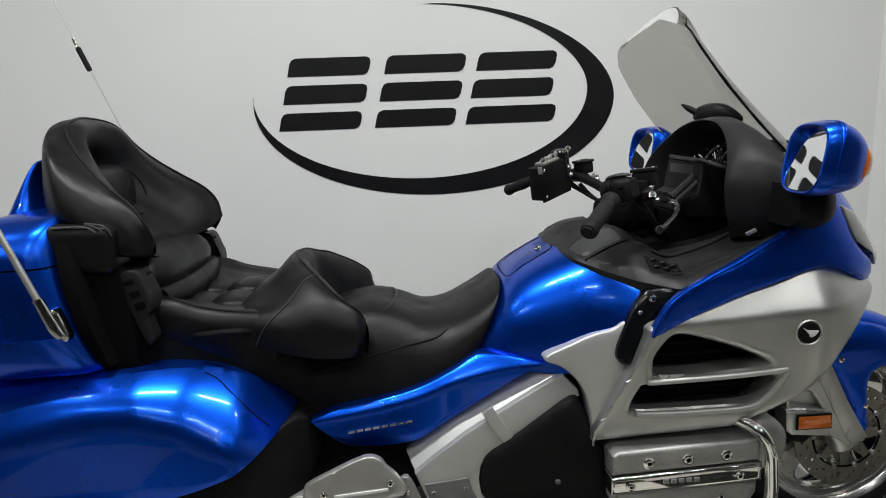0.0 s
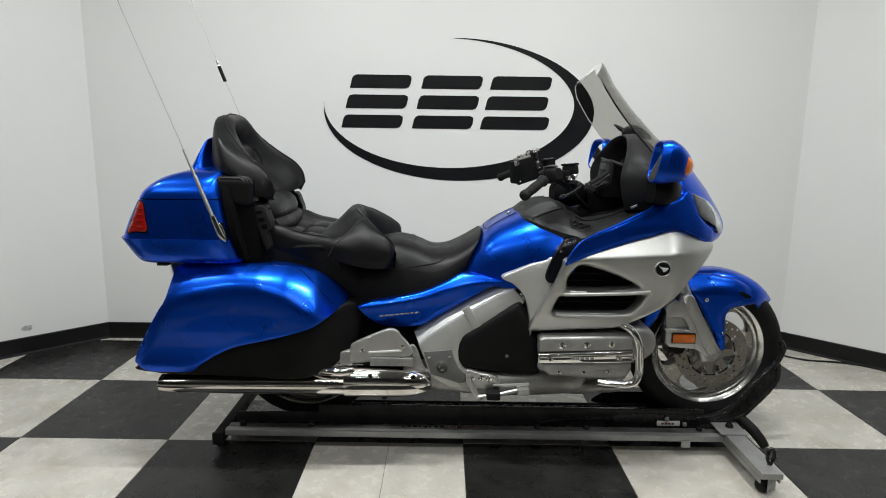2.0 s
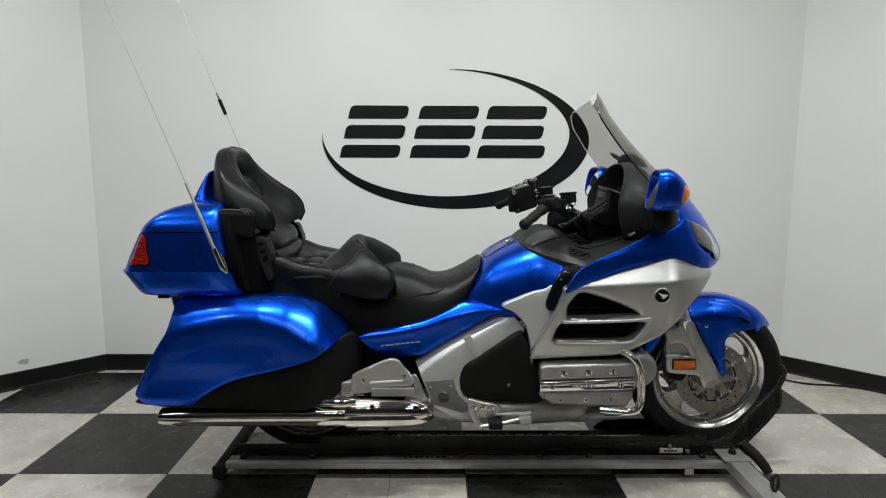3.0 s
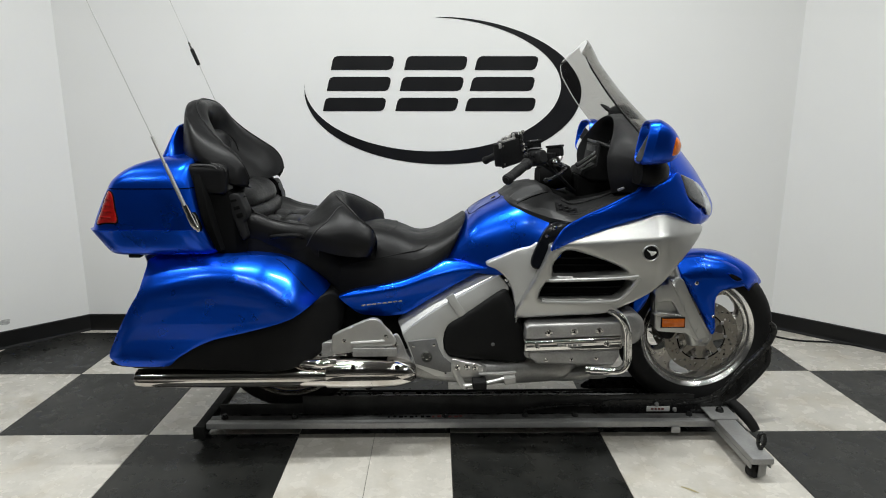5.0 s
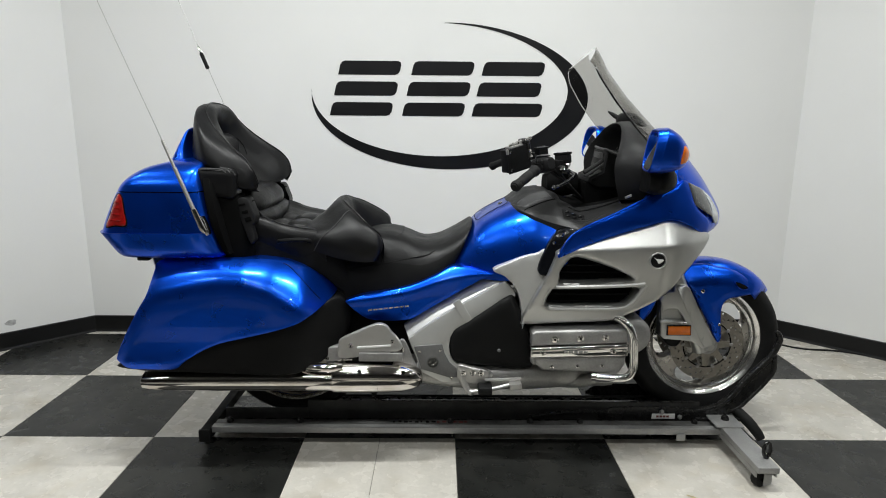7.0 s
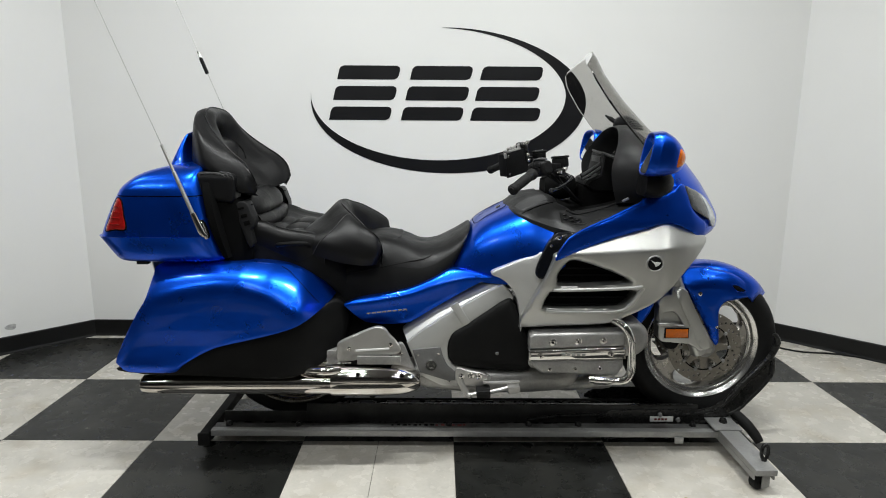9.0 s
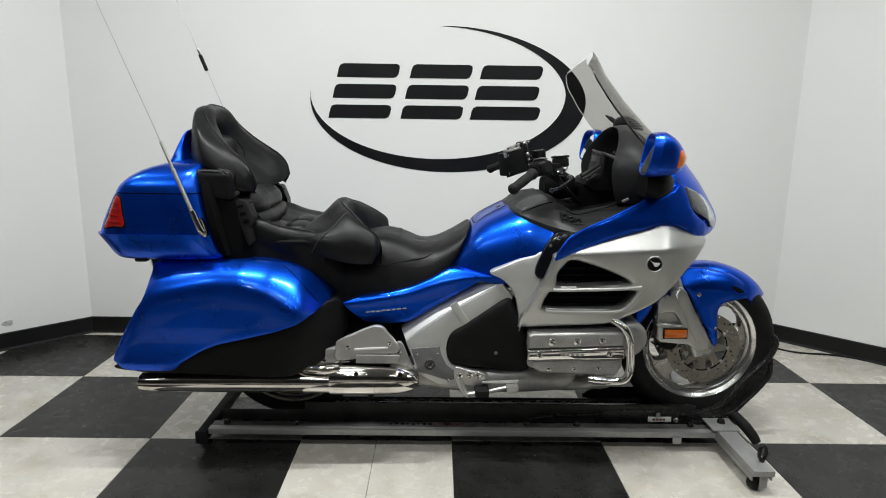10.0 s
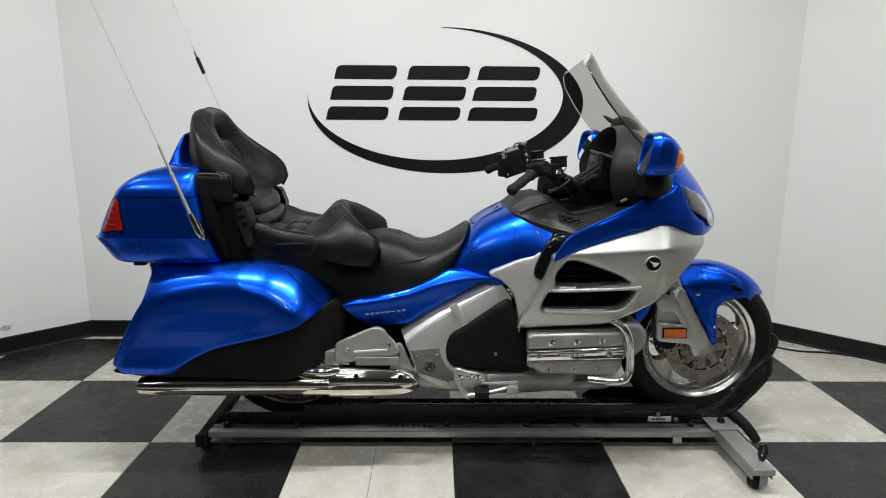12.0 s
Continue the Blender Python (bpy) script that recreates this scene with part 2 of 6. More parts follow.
def edge_gap(p, poly):
    a = np.array([(q[0], q[1]) for q in poly])
    b = np.roll(a, -1, axis=0)
    ab = b - a
    t = np.clip(((np.array(p[:2]) - a) * ab).sum(1) / np.maximum((ab * ab).sum(1), 1e-12), 0, 1)
    return float(np.sqrt((((a + ab * t[:, None]) - np.array(p[:2])) ** 2).sum(1)).min())


def rolled(gap, edge, drop):
    """How far a surface has fallen away, that near to a rounded edge."""
    if gap >= edge:
        return 0.0
    q = 1 - gap / edge
    return drop * (1 - math.sqrt(max(0.0, 1 - q * q)))


def shell(outline, out, side=-1, depth=0.05, edge=0.012, drop=0.008, holes=(), hole_edge=0.012, hole_drop=0.01, hole_depth=0.05, step=0.022, n=4, straight=False, lines=(), line_w=0.008):
    """A panel seen from the side: an outline in (x, z) over a surface |y| = out(x, z), with rounded edges and turned-in rims."""
    poly = [Vector(p) for p in outline] if straight else curve(outline, n, True)
    cuts = [curve(h, n, True) for h in holes]
    pts, edges = [], []
    for loop in (poly, *cuts):
        s = len(pts)
        pts += [Vector((p.x, p.y)) for p in loop]
        edges += [(s + i, s + (i + 1) % len(loop)) for i in range(len(loop))]
    # rows of points along a crease, so that the faces follow it
    rows = []
    for ln in lines:
        row = curve(ln, 8)
        for off in (-2 * line_w, -line_w, 0.0, line_w, 2 * line_w):
            rows.append([Vector((p.x, p.y + off)) for p in row])
    rows = [[p for p in r if inside(p, poly) and edge_gap(p, poly) > 0.004 and not any(inside(p, c) or edge_gap(p, c) < 0.004 for c in cuts)] for r in rows]
    near = np.array([(p.x, p.y) for r in rows for p in r]) if any(rows) else None
    xs, zs = [p.x for p in poly], [p.y for p in poly]
    x = min(xs) + step / 2
    while x < max(xs):
        z = min(zs) + step / 2
        while z < max(zs):
            q = (x + step * 0.02 * math.sin(z * 71), z + step * 0.02 * math.sin(x * 67))
            if inside(q, poly) and edge_gap(q, poly) > step * 0.3 and not any(inside(q, c) or edge_gap(q, c) < step * 0.3 for c in cuts):
                if near is None or np.abs(near - np.array(q)).max(axis=1).min() > line_w * 0.9:
                    pts.append(Vector(q))
            z += step
        x += step
    # two rows of points just within each rim carry the rounding
    for loop in (poly, *cuts):
        for off in (0.25, 0.6):
            w = (edge if loop is poly else hole_edge) * off
            for i, p in enumerate(loop):
                d = (loop[(i + 1) % len(loop)] - loop[i - 1])
                nrm = Vector((-d.y, d.x))
                if nrm.length < 1e-9:
                    continue
                for sgn in (1, -1):
                    q = p.xy + nrm.normalized() * w * sgn if len(p) > 2 else p + nrm.normalized() * w * sgn
                    if inside(q, poly) and edge_gap(q, poly) > edge * off * 0.8 and not any(inside(q, c) or edge_gap(q, c) < hole_edge * off * 0.8 for c in cuts):
                        pts.append(Vector((q.x, q.y)))
    for r in rows:
        pts += r
    verts, _, faces, *_ = delaunay_2d_cdt(pts, edges, [], 1, 1e-6)
    bm = bmesh.new()
    vs = []
    for v in verts:
        y = out(v.x, v.y) - rolled(edge_gap(v, poly), edge, drop)
        for c in cuts:
            y -= rolled(edge_gap(v, c), hole_edge, hole_drop)
        vs.append(bm.verts.new((v.x, side * y, v.y)))
    for f in faces:
        mid = sum((verts[i] for i in f), Vector((0, 0))) / len(f)
        if inside(mid, poly) and not any(inside(mid, c) for c in cuts):
            bm.faces.new([vs[i] for i in f])
    for v in [v for v in bm.verts if not v.link_faces]:
        bm.verts.remove(v)
    open_edges = [e for e in bm.edges if e.is_boundary]
    deep = {}
    for e in open_edges:
        for v in e.verts:
            if v not in deep:
                d = depth if edge_gap((v.co.x, v.co.z), poly) < 1e-4 else hole_depth
                deep[v] = bm.verts.new((v.co.x, v.co.y - side * d, v.co.z))
    for e in open_edges:
        a, b = e.verts
        bm.faces.new((a, b, deep[b], deep[a]))
    return bm


def soft(v, w=0.02):
    """The positive part of v, eased over a width w, for creases with a radius."""
    return 0.5 * (v + math.sqrt(v * v + w * w))


def level(v):
    return lambda x, z: v


def upright(stations, n=40, p=4.0, sub=4, cx=None):
    """A body from level cuts: rows of z, rear x, front x, half width, squareness."""
    rows = curve([Vector(s) if len(s) == 4 else Vector(s[:4]) for s in stations], sub)
    rings = []
    for r in rows:
        z, x0, x1, w = r
        a, c = (x1 - x0) / 2, (x1 + x0) / 2
        ring = []
        for j in range(n):
            t = 2 * math.pi * j / n
            cs, sn = math.cos(t), math.sin(t)
            ring.append(Vector((c + a * math.copysign(abs(cs) ** (2 / p), cs), w * math.copysign(abs(sn) ** (2 / p), sn), z)))
        rings.append(ring)
    return skin(rings)


def along(stations, n=32, p=2.6, sub=4):
    """A body from cuts across: rows of x, lowest z, highest z, half width, middle y."""
    rows = curve([tuple(s[:4]) for s in stations], sub)
    ys = curve([(s[4] if len(s) > 4 else 0.0, 0.0) for s in stations], sub)
    rings = []
    for (x, z0, z1, w), yy in zip(rows, ys):
        ring = []
        for j in range(n):
            t = 2 * math.pi * j / n
            cs, sn = math.cos(t), math.sin(t)
            ring.append(Vector((x, yy.x + w * math.copysign(abs(cs) ** (2 / p), cs), (z0 + z1) / 2 + (z1 - z0) / 2 * math.copysign(abs(sn) ** (2 / p), sn))))
        rings.append(ring)
    return skin(rings)


def flat_shape(outline, y0, y1, n=4, straight=False, holes=()):
    """An upright slab: an outline in (x, z) from y0 (front) to y1."""
    t = abs(y1 - y0)
    bm = shell(outline, level(0.0), -1, t, 0.001, 0.0, holes, 0.001, 0.0, t, 0.2, n, straight)
    return turned(bm, Matrix.Translation((0, y0, 0)))


def slab(outline, y_out, side, depth, bevel=0.006, seg=3, n=1):
    """A flat plate: an outline in (x, z), its outer face at |y| = y_out, with rounded edges."""
    bm = bmesh.new()
    pts = [Vector(p) for p in outline] if n == 1 else curve(outline, n, True)
    face = bm.faces.new([bm.verts.new((p[0], side * y_out, p[1])) for p in pts])
    geo = bmesh.ops.extrude_face_region(bm, geom=[face])
    bmesh.ops.translate(bm, verts=[v for v in geo["geom"] if isinstance(v, bmesh.types.BMVert)], vec=(0, -side * depth, 0))
    near = [e for e in bm.edges if all(abs(v.co.y - side * y_out) < 1e-6 for v in e.verts)]
    bmesh.ops.bevel(bm, geom=near, offset=bevel, segments=seg, affect="EDGES", profile=0.5, clamp_overlap=True)
    return bm

# ---- the room ----
WALL_Y, XL, XR = 1.275, -2.14, 1.98
SIDE = 2.3          # how far the slanted walls run, along x and y
BACK = -9.0


def wall_run(name, a, b, h=CEIL, t=0.12, label="plain white painted wall"):
    """A wall whose inner face stands on the line a to b; the room lies to the left of that way."""
    a, b = Vector((*a, 0)), Vector((*b, 0))
    d = (b - a).normalized()
    o = Vector((d.y, -d.x, 0)) * t
    bm = bmesh.new()
    low = [bm.verts.new(p) for p in (a, b, b + o, a + o)]
    high = [bm.verts.new(v.co + Vector((0, 0, h))) for v in low]
    for i in range(4):
        bm.faces.new((low[i], low[(i + 1) % 4], high[(i + 1) % 4], high[i]))
    bm.faces.new(low[::-1]), bm.faces.new(high)
    return tagged(part(name, bm, M_WALL if "north" in name else M_FAR, smooth=False), label, "wall", kind="structure")


def base_run(a, b, h=0.098, t=0.007):
    a, b = Vector((*a, 0)), Vector((*b, 0))
    d = (b - a).normalized()
    o = Vector((-d.y, d.x, 0))
    prof = [(0.0, 0.0), (0.016, 0.0), (0.010, 0.004), (t, 0.012), (t, h - 0.004), (t - 0.003, h), (0.0, h)]
    rings = [[p + o * u + Vector((0, 0, v)) for u, v in prof] for p in (a - d * 0.004, b + d * 0.004)]
    ob = part("baseboard", skin(rings), M_BASE, smooth=False)
    return tagged(ob, "black vinyl cove base along the white wall", "baseboard", kind="structure")


CORNERS = [(XR + SIDE, BACK), (XR + SIDE, WALL_Y - SIDE), (XR, WALL_Y), (XL, WALL_Y), (XL - SIDE, WALL_Y - SIDE), (XL - SIDE, BACK)]
NAMES = ["wall_east", "wall_northeast", "wall_north", "wall_northwest", "wall_west", "wall_south"]
for i, nm in enumerate(NAMES):
    a, b = CORNERS[i], CORNERS[(i + 1) % 6]
    wall_run(nm, a, b, label="white painted back wall carrying a black emblem" if nm == "wall_north" else "plain white painted wall" if "north" in nm else "plain dark grey wall behind the camera")
    base_run(a, b)

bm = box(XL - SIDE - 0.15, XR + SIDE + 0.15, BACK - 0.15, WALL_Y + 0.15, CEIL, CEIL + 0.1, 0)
tagged(part("ceiling", bm, M_CEIL, smooth=False), "dark grey flat ceiling, out of view, with tube fixtures", "ceiling", kind="structure")

bm = bmesh.new()
slab_face = bm.faces.new([bm.verts.new((x, y, -0.004)) for x, y in CORNERS])
geo = bmesh.ops.extrude_face_region(bm, geom=[slab_face])
bmesh.ops.translate(bm, verts=[v for v in geo["geom"] if isinstance(v, bmesh.types.BMVert)], vec=(0, 0, -0.12))
floor = tagged(part("floor", bm, M_GROUT, smooth=False), "black and white checkerboard floor of large vinyl squares", "floor", kind="structure")


def fixture(fx, fy):
    f = thing("ceiling_light", fx, fy, CEIL, "white enamel ceiling fixture with two lit tubes", "ceiling light", "tube fixtures")
    prof = [(-0.10, 0.0), (-0.10, -0.02), (-0.045, -0.07), (0.045, -0.07), (0.10, -0.02), (0.10, 0.0)]
    part("housing", skin([[Vector((x, fy + u, CEIL + v)) for u, v in prof] for x in (fx - TUBE / 2 - 0.04, fx + TUBE / 2 + 0.04)]), M_METAL_W, f, smooth=False)
    for dy in (-0.06, 0.06):
        part("tube", rod((fx - TUBE / 2, fy + dy, CEIL - 0.095), (fx + TUBE / 2, fy + dy, CEIL - 0.095), 0.013, 12), tube_mat, f, "lit glass tube")


for fx, fy in FIXTURES:
    fixture(fx, fy)

# ---- wall emblem: a crescent sweep and three stacks of slanted bars ----
emblem = thing("wall_emblem", -0.03, WALL_Y, 1.0, "black vinyl crescent and slanted bars on the white wall", "wall sign")
DY0, DY1 = WALL_Y - 0.003, WALL_Y - 0.0006


def oval(cx, cz, a, b, start, stop, n=72):
    """Points round an oval, a little flatter where it runs to its upper tip."""
    out = []
    for t in np.linspace(radians(start), radians(stop), n):
        cs, sn = math.cos(t), math.sin(t)
        k = 1.07 if cs > 0 and sn > 0 else 1.0
        out.append(Vector((cx + a * math.copysign(abs(cs) ** k, cs), cz + b * math.copysign(abs(sn) ** k, sn))))
    return out


# the crescent lies between two ovals that meet at its tips
SWEEP = oval(-0.012, 1.391, 0.778, 0.4005, 90, -184) + oval(-0.071, 1.427, 0.719, 0.363, -181, 88)
part("crescent_sweep", flat_shape(SWEEP, DY0, DY1, straight=True), M_DECAL, emblem, smooth=False)


def on_wall(p):
    return (p[0] * 1.023 + 0.025, p[1] + 0.02 * (p[1] - 0.85))


def slanted_bar(x0, x1, z0, z1, lean=0.235, r=0.022):
    """A level bar with slanted, rounded ends."""
    ps = [(x0, z0), (x1 - r, z0), (x1 - 0.006, z0 + 0.007), (x1, z0 + r), (x1, z1 - r), (x1 - 0.006, z1 - 0.007), (x1 - r, z1), (x0 + r, z1), (x0 + 0.006, z1 - 0.007), (x0, z1 - r)]
    part("slanted_bar", flat_shape([on_wall((x + lean * (z - 1.28), z)) for x, z in ps], DY0, DY1, straight=True), M_DECAL, emblem, smooth=False)


for x0, ends in ((-0.70, (-0.368, -0.362, -0.365)), (-0.302, (0.030, 0.036, 0.033)), (0.082, (0.415, 0.425, 0.460))):
    for x1, z0, z1 in zip(ends, (1.499, 1.388, 1.280), (1.572, 1.463, 1.352)):
        slanted_bar(x0, x1, z0, z1)

# ---- the motorcycle; x ahead, y from its middle plane, z up ----
YC, DECK_Z = 0.14, 0.067
bike = thing("motorcycle", 0.1, YC, DECK_Z, "blue and silver touring motorcycle with black leather seats on a stand", "motorcycle")


def bp(name, bm, mat, parent=None, label="", smooth=True, sharp=35):
    return part(name, turned(bm, Matrix.Translation((0.004, YC, 0))), mat, parent or bike, label, smooth, sharp)


def both(name, outline, out, mat, label="", parent=None, **kw):
    """The same panel on either side; returns the two."""
    return [bp(name, shell(outline, out, s, **kw), mat, parent, label) for s in (-1, 1)]


def bolt(x, z, y, r=0.006, parent=None, mat=None, h=0.004):
    """A domed screw head on a side face at |y|, facing out."""
    s = -1 if y < 0 else 1
    prof = [(r * 1.35, -0.002), (r * 1.35, h * 0.3), (r, h * 0.4), (r, h * 0.8), (r * 0.8, h), (r * 0.45, h), (r * 0.4, h * 0.4), (1e-4, h * 0.4)]
    head = bp("bolt", lathe(prof, Matrix.Translation((x, y, z)) @ pose(0, 0, 0, 90 if s < 0 else -90), 12), mat or M_CHROME, parent)
    if r >= 0.006 and mat is None:
        bp("bolt_socket", lathe([(1e-4, h + 0.0004), (r * 0.42, h + 0.0004), (r * 0.5, h - 0.0005)], Matrix.Translation((x, y, z)) @ pose(0, 0, 0, 90 if s < 0 else -90), 6), M_HOLE, parent, "dark socket")
    return head


# -- wheels --
def spoke(R, m):
    """One broad cast spoke: waisted beside the openings, spreading into the rim and the hub, with rounded edges and a dished face."""
    rows = []
    for rad, half in ((0.040, 36), (0.060, 36), (0.080, 27), (0.105, 19.5), (0.135, 16), (0.165, 16), (R - 0.046, 21), (R - 0.037, 29), (R - 0.033, 36), (R - 0.028, 36)):
        rows.append((rad, radians(half)))
    front, back = [], []
    for rad, half in curve(rows, 3):
        thick = 0.030 - 0.012 * min(1.0, max(0.0, (rad - 0.05) / 0.12))
        row = []
        for u in np.linspace(-1, 1, 9):
            roll = 0.010 * max(0.0, (abs(u) - 0.72) / 0.28) ** 2
            ang = half * u
            row.append((rad * math.cos(ang), rad * math.sin(ang), thick - roll))
        front.append(row)
        back.append([(x, y, -z) for x, y, z in row])
    return turned(skin([[Vector(p) for p in f] + [Vector(p) for p in b[::-1]] for f, b in zip(front, back)], cap=False), m)


def wheel(name, cx, cz, tyre_r, tyre_w, rim_r, rim_w, disc_r, disc_y, first):
    m = Matrix.Translation((cx, 0, cz)) @ AXLE
    hub = bp(name, lathe([(0.02, -0.075), (0.05, -0.075), (0.055, -0.06), (0.045, -0.03), (0.045, 0.03), (0.055, 0.06), (0.05, 0.075), (0.02, 0.075), (0.02, -0.075)], m, 32), M_ALU, None, "cast alloy wheel with broad spokes")
    w, r = tyre_w / 2, tyre_r
    half = [(rim_r - 0.006, rim_w / 2 - 0.006), (rim_r + 0.006, w * 0.80), (rim_r + 0.02, w * 0.93), (rim_r + 0.04, w), (r - 0.035, w * 0.97), (r - 0.018, w * 0.80), (r - 0.007, w * 0.5), (r - 0.001, w * 0.2), (r, 0.0)]
    prof = half + [(a, -b) for a, b in half[-2::-1]]
    bp("tyre", lathe(prof, m, 72), M_RUBBER, hub, "black rubber tyre")
    q = rim_w / 2
    # a polished lip, a shadowed step and the barrel behind it
    near = [(rim_r + 0.003, q + 0.002), (rim_r - 0.002, q + 0.005), (rim_r - 0.017, q - 0.004), (rim_r - 0.020, q - 0.008), (rim_r - 0.021, q - 0.018), (rim_r - 0.025, q - 0.021), (rim_r - 0.031, q - 0.023), (rim_r - 0.034, q - 0.028), (rim_r - 0.035, 0.0)]
    rim = [(rim_r + 0.003, -q - 0.002)] + near + [(a, -b) for a, b in near[-2::-1]]
    bp("rim", lathe(rim, m, 72), M_POLISH, hub, "polished alloy rim")
    for k in range(5):
        bp("spoke", spoke(rim_r, m @ Matrix.Rotation(radians(first + 72 * k), 4, "Z")), M_SPOKE, hub)
    if disc_r:
        for s in (-1, 1):
            bp("brake_disc", disc(cx, cz, disc_r, disc_y * s), M_DISC, hub, "drilled steel brake disc", sharp=25)
    return hub


def disc(cx, cz, r, y):
    """A drilled ring on a five-armed carrier."""
    bm = bmesh.new()
    pts, edges, cuts = [], [], []

    def loop(ps):
        s = len(pts)
        pts.extend(Vector(p) for p in ps)
        edges.extend((s + i, s + (i + 1) % len(ps)) for i in range(len(ps)))
        return ps
    loop([(r * math.cos(t), r * math.sin(t)) for t in np.linspace(0, 2 * math.pi, 60, endpoint=False)])
    cuts.append(loop([(0.028 * math.cos(t), 0.028 * math.sin(t)) for t in np.linspace(0, 2 * math.pi, 20, endpoint=False)]))
    for k in range(48):
        a = 2 * math.pi * k / 48
        rr = r * (0.94, 0.86, 0.78)[k % 3]
        cuts.append(loop([(rr * math.cos(a) + 0.0050 * math.cos(t), rr * math.sin(a) + 0.0050 * math.sin(t)) for t in np.linspace(0, 2 * math.pi, 8, endpoint=False)]))
    for k in range(8):
        a = 2 * math.pi * (k + 0.5) / 8
        ps = [(r * 0.36, -0.06), (r * 0.58, -0.27), (r * 0.64, -0.26), (r * 0.66, 0.0), (r * 0.64, 0.26), (r * 0.58, 0.27), (r * 0.36, 0.06)]
        cuts.append(loop([(q * math.cos(a + b), q * math.sin(a + b)) for q, b in ps]))
    verts, _, faces, *_ = delaunay_2d_cdt(pts, edges, [], 1, 1e-7)
    front = [bm.verts.new((v.x, v.y, 0.0025)) for v in verts]
    for f in faces:
        mid = sum((verts[i] for i in f), Vector((0, 0))) / len(f)
        if mid.length < r and not any(inside(mid, c) for c in cuts):
            bm.faces.new([front[i] for i in f])
    for v in [v for v in bm.verts if not v.link_faces]:
        bm.verts.remove(v)
    geo = bmesh.ops.extrude_face_region(bm, geom=bm.faces[:])
    bmesh.ops.translate(bm, verts=[v for v in geo["geom"] if isinstance(v, bmesh.types.BMVert)], vec=(0, 0, -0.005))
    return turned(bm, Matrix.Translation((cx, y, cz)) @ AXLE)


FX, FZ = 1.012, 0.387
RX, RZ = -0.655, 0.378
front_wheel = wheel("front_wheel", FX, FZ, 0.3195, 0.132, 0.232, 0.092, 0.148, 0.078, 5)
wheel("rear_wheel", RX, RZ, 0.311, 0.180, 0.238, 0.158, 0.150, 0.062, 0)
for s in (-1, 1):
    # carrier buttons and caliper
    for k in range(10):
        a = 2 * math.pi * k / 10
        bp("disc_button", lathe([(1e-4, 0.004), (0.006, 0.004), (0.008, 0.0), (0.008, -0.004)], Matrix.Translation((FX + 0.098 * math.cos(a), s * 0.082, FZ + 0.098 * math.sin(a))) @ pose(0, 0, 0, 90 if s < 0 else -90), 10), M_ALU_D, front_wheel)
    bp("brake_caliper", shell([(0.82, 0.45), (0.90, 0.455), (0.905, 0.42), (0.885, 0.385), (0.855, 0.385), (0.83, 0.41)], level(0.105), s, 0.055, 0.016, 0.012), M_BLACK, None, "black brake caliper")
    bp("carrier_gap", lathe([(0.0935, 0.0005), (0.0945, 0.0035), (0.0975, 0.0035), (0.0985, 0.0005)], Matrix.Translation((FX, s * 0.080, FZ)) @ pose(0, 0, 0, 90 if s < 0 else -90), 60), M_HOLE, front_wheel, "dark gap between disc and carrier")
    bp("bearing_cap", lathe([(0.020, 0.012), (0.034, 0.012), (0.040, 0.008), (0.042, 0.0)], Matrix.Translation((FX, s * 0.080, FZ)) @ pose(0, 0, 0, 90 if s < 0 else -90), 32), M_ALU_D, front_wheel)
    bp("axle_nut", rod((FX, s * 0.05, FZ), (FX, s * 0.115, FZ), 0.018, 6, 0.003), M_ALU, front_wheel)

# -- front fender: an arched blade over the tyre and a skirt on either side --
rings = []
for t in np.linspace(0, 1, 26):
    a = radians(126 - 87 * t)
    R = 0.340 + 0.004 * math.sin(math.pi * t) - 0.004 * max(0, t - 0.75) / 0.25
    w = 0.092 * (1 - max(0.0, (t - 0.80) / 0.20) ** 2 * 0.72)
    ring = []
    for j in range(17):
        u = -1 + 2 * j / 16
        ring.append((w * u, R - 0.075 * abs(u) ** 3.2))
    ring += [(y * 0.96, r - 0.006) for y, r in ring[::-1]]
    rings.append([Vector((FX + r * math.cos(a), y, FZ + r * math.sin(a))) for y, r in ring])
fender = bp("front_fender", skin(rings), M_BLUE, None, "gloss blue front fender")
SKIRT = [(0.874, 0.680), (0.896, 0.700), (0.94, 0.714), (1.01, 0.714), (1.10, 0.692), (1.17, 0.657), (1.212, 0.630), (1.218, 0.612), (1.180, 0.600), (1.116, 0.590), (1.079, 0.583), (1.058, 0.566), (1.050, 0.538), (1.053, 0.49), (1.060, 0.425), (1.055, 0.404), (1.040, 0.410), (0.987, 0.510), (0.917, 0.626)]


def skirt_out(x, z):
    rr = math.hypot(x - FX, z - FZ)
    return 0.004 + 0.097 * min(1.0, max(0.02, 0.345 - rr) / 0.078) ** 0.32 - 0.16 * max(0.0, x - 1.10)


VENT = [(1.088, 0.654), (1.115, 0.648), (1.150, 0.627), (1.116, 0.624)]
for s in (-1, 1):
    bp("fender_skirt", shell(SKIRT, skirt_out, s, 0.02, 0.014, 0.008), M_BLUE, fender)
    bp("fender_vent", shell(VENT, lambda x, z: skirt_out(x, z) + 0.0035, s, 0.005, 0.004, 0.002, step=0.01), M_HOLE, fender, "dark fender vent")
    bp("vent_rim", tube([(x, s * (skirt_out(x, z) + 0.002), z) for x, z in VENT + VENT[:1]], 0.0022, 5, 6), M_BLUE, fender)
    bolt(0.965, 0.616, s * (skirt_out(0.965, 0.616) + 0.001), 0.006, fender)
    bolt(1.044, 0.478, s * (skirt_out(1.044, 0.478) + 0.001), 0.005, fender)

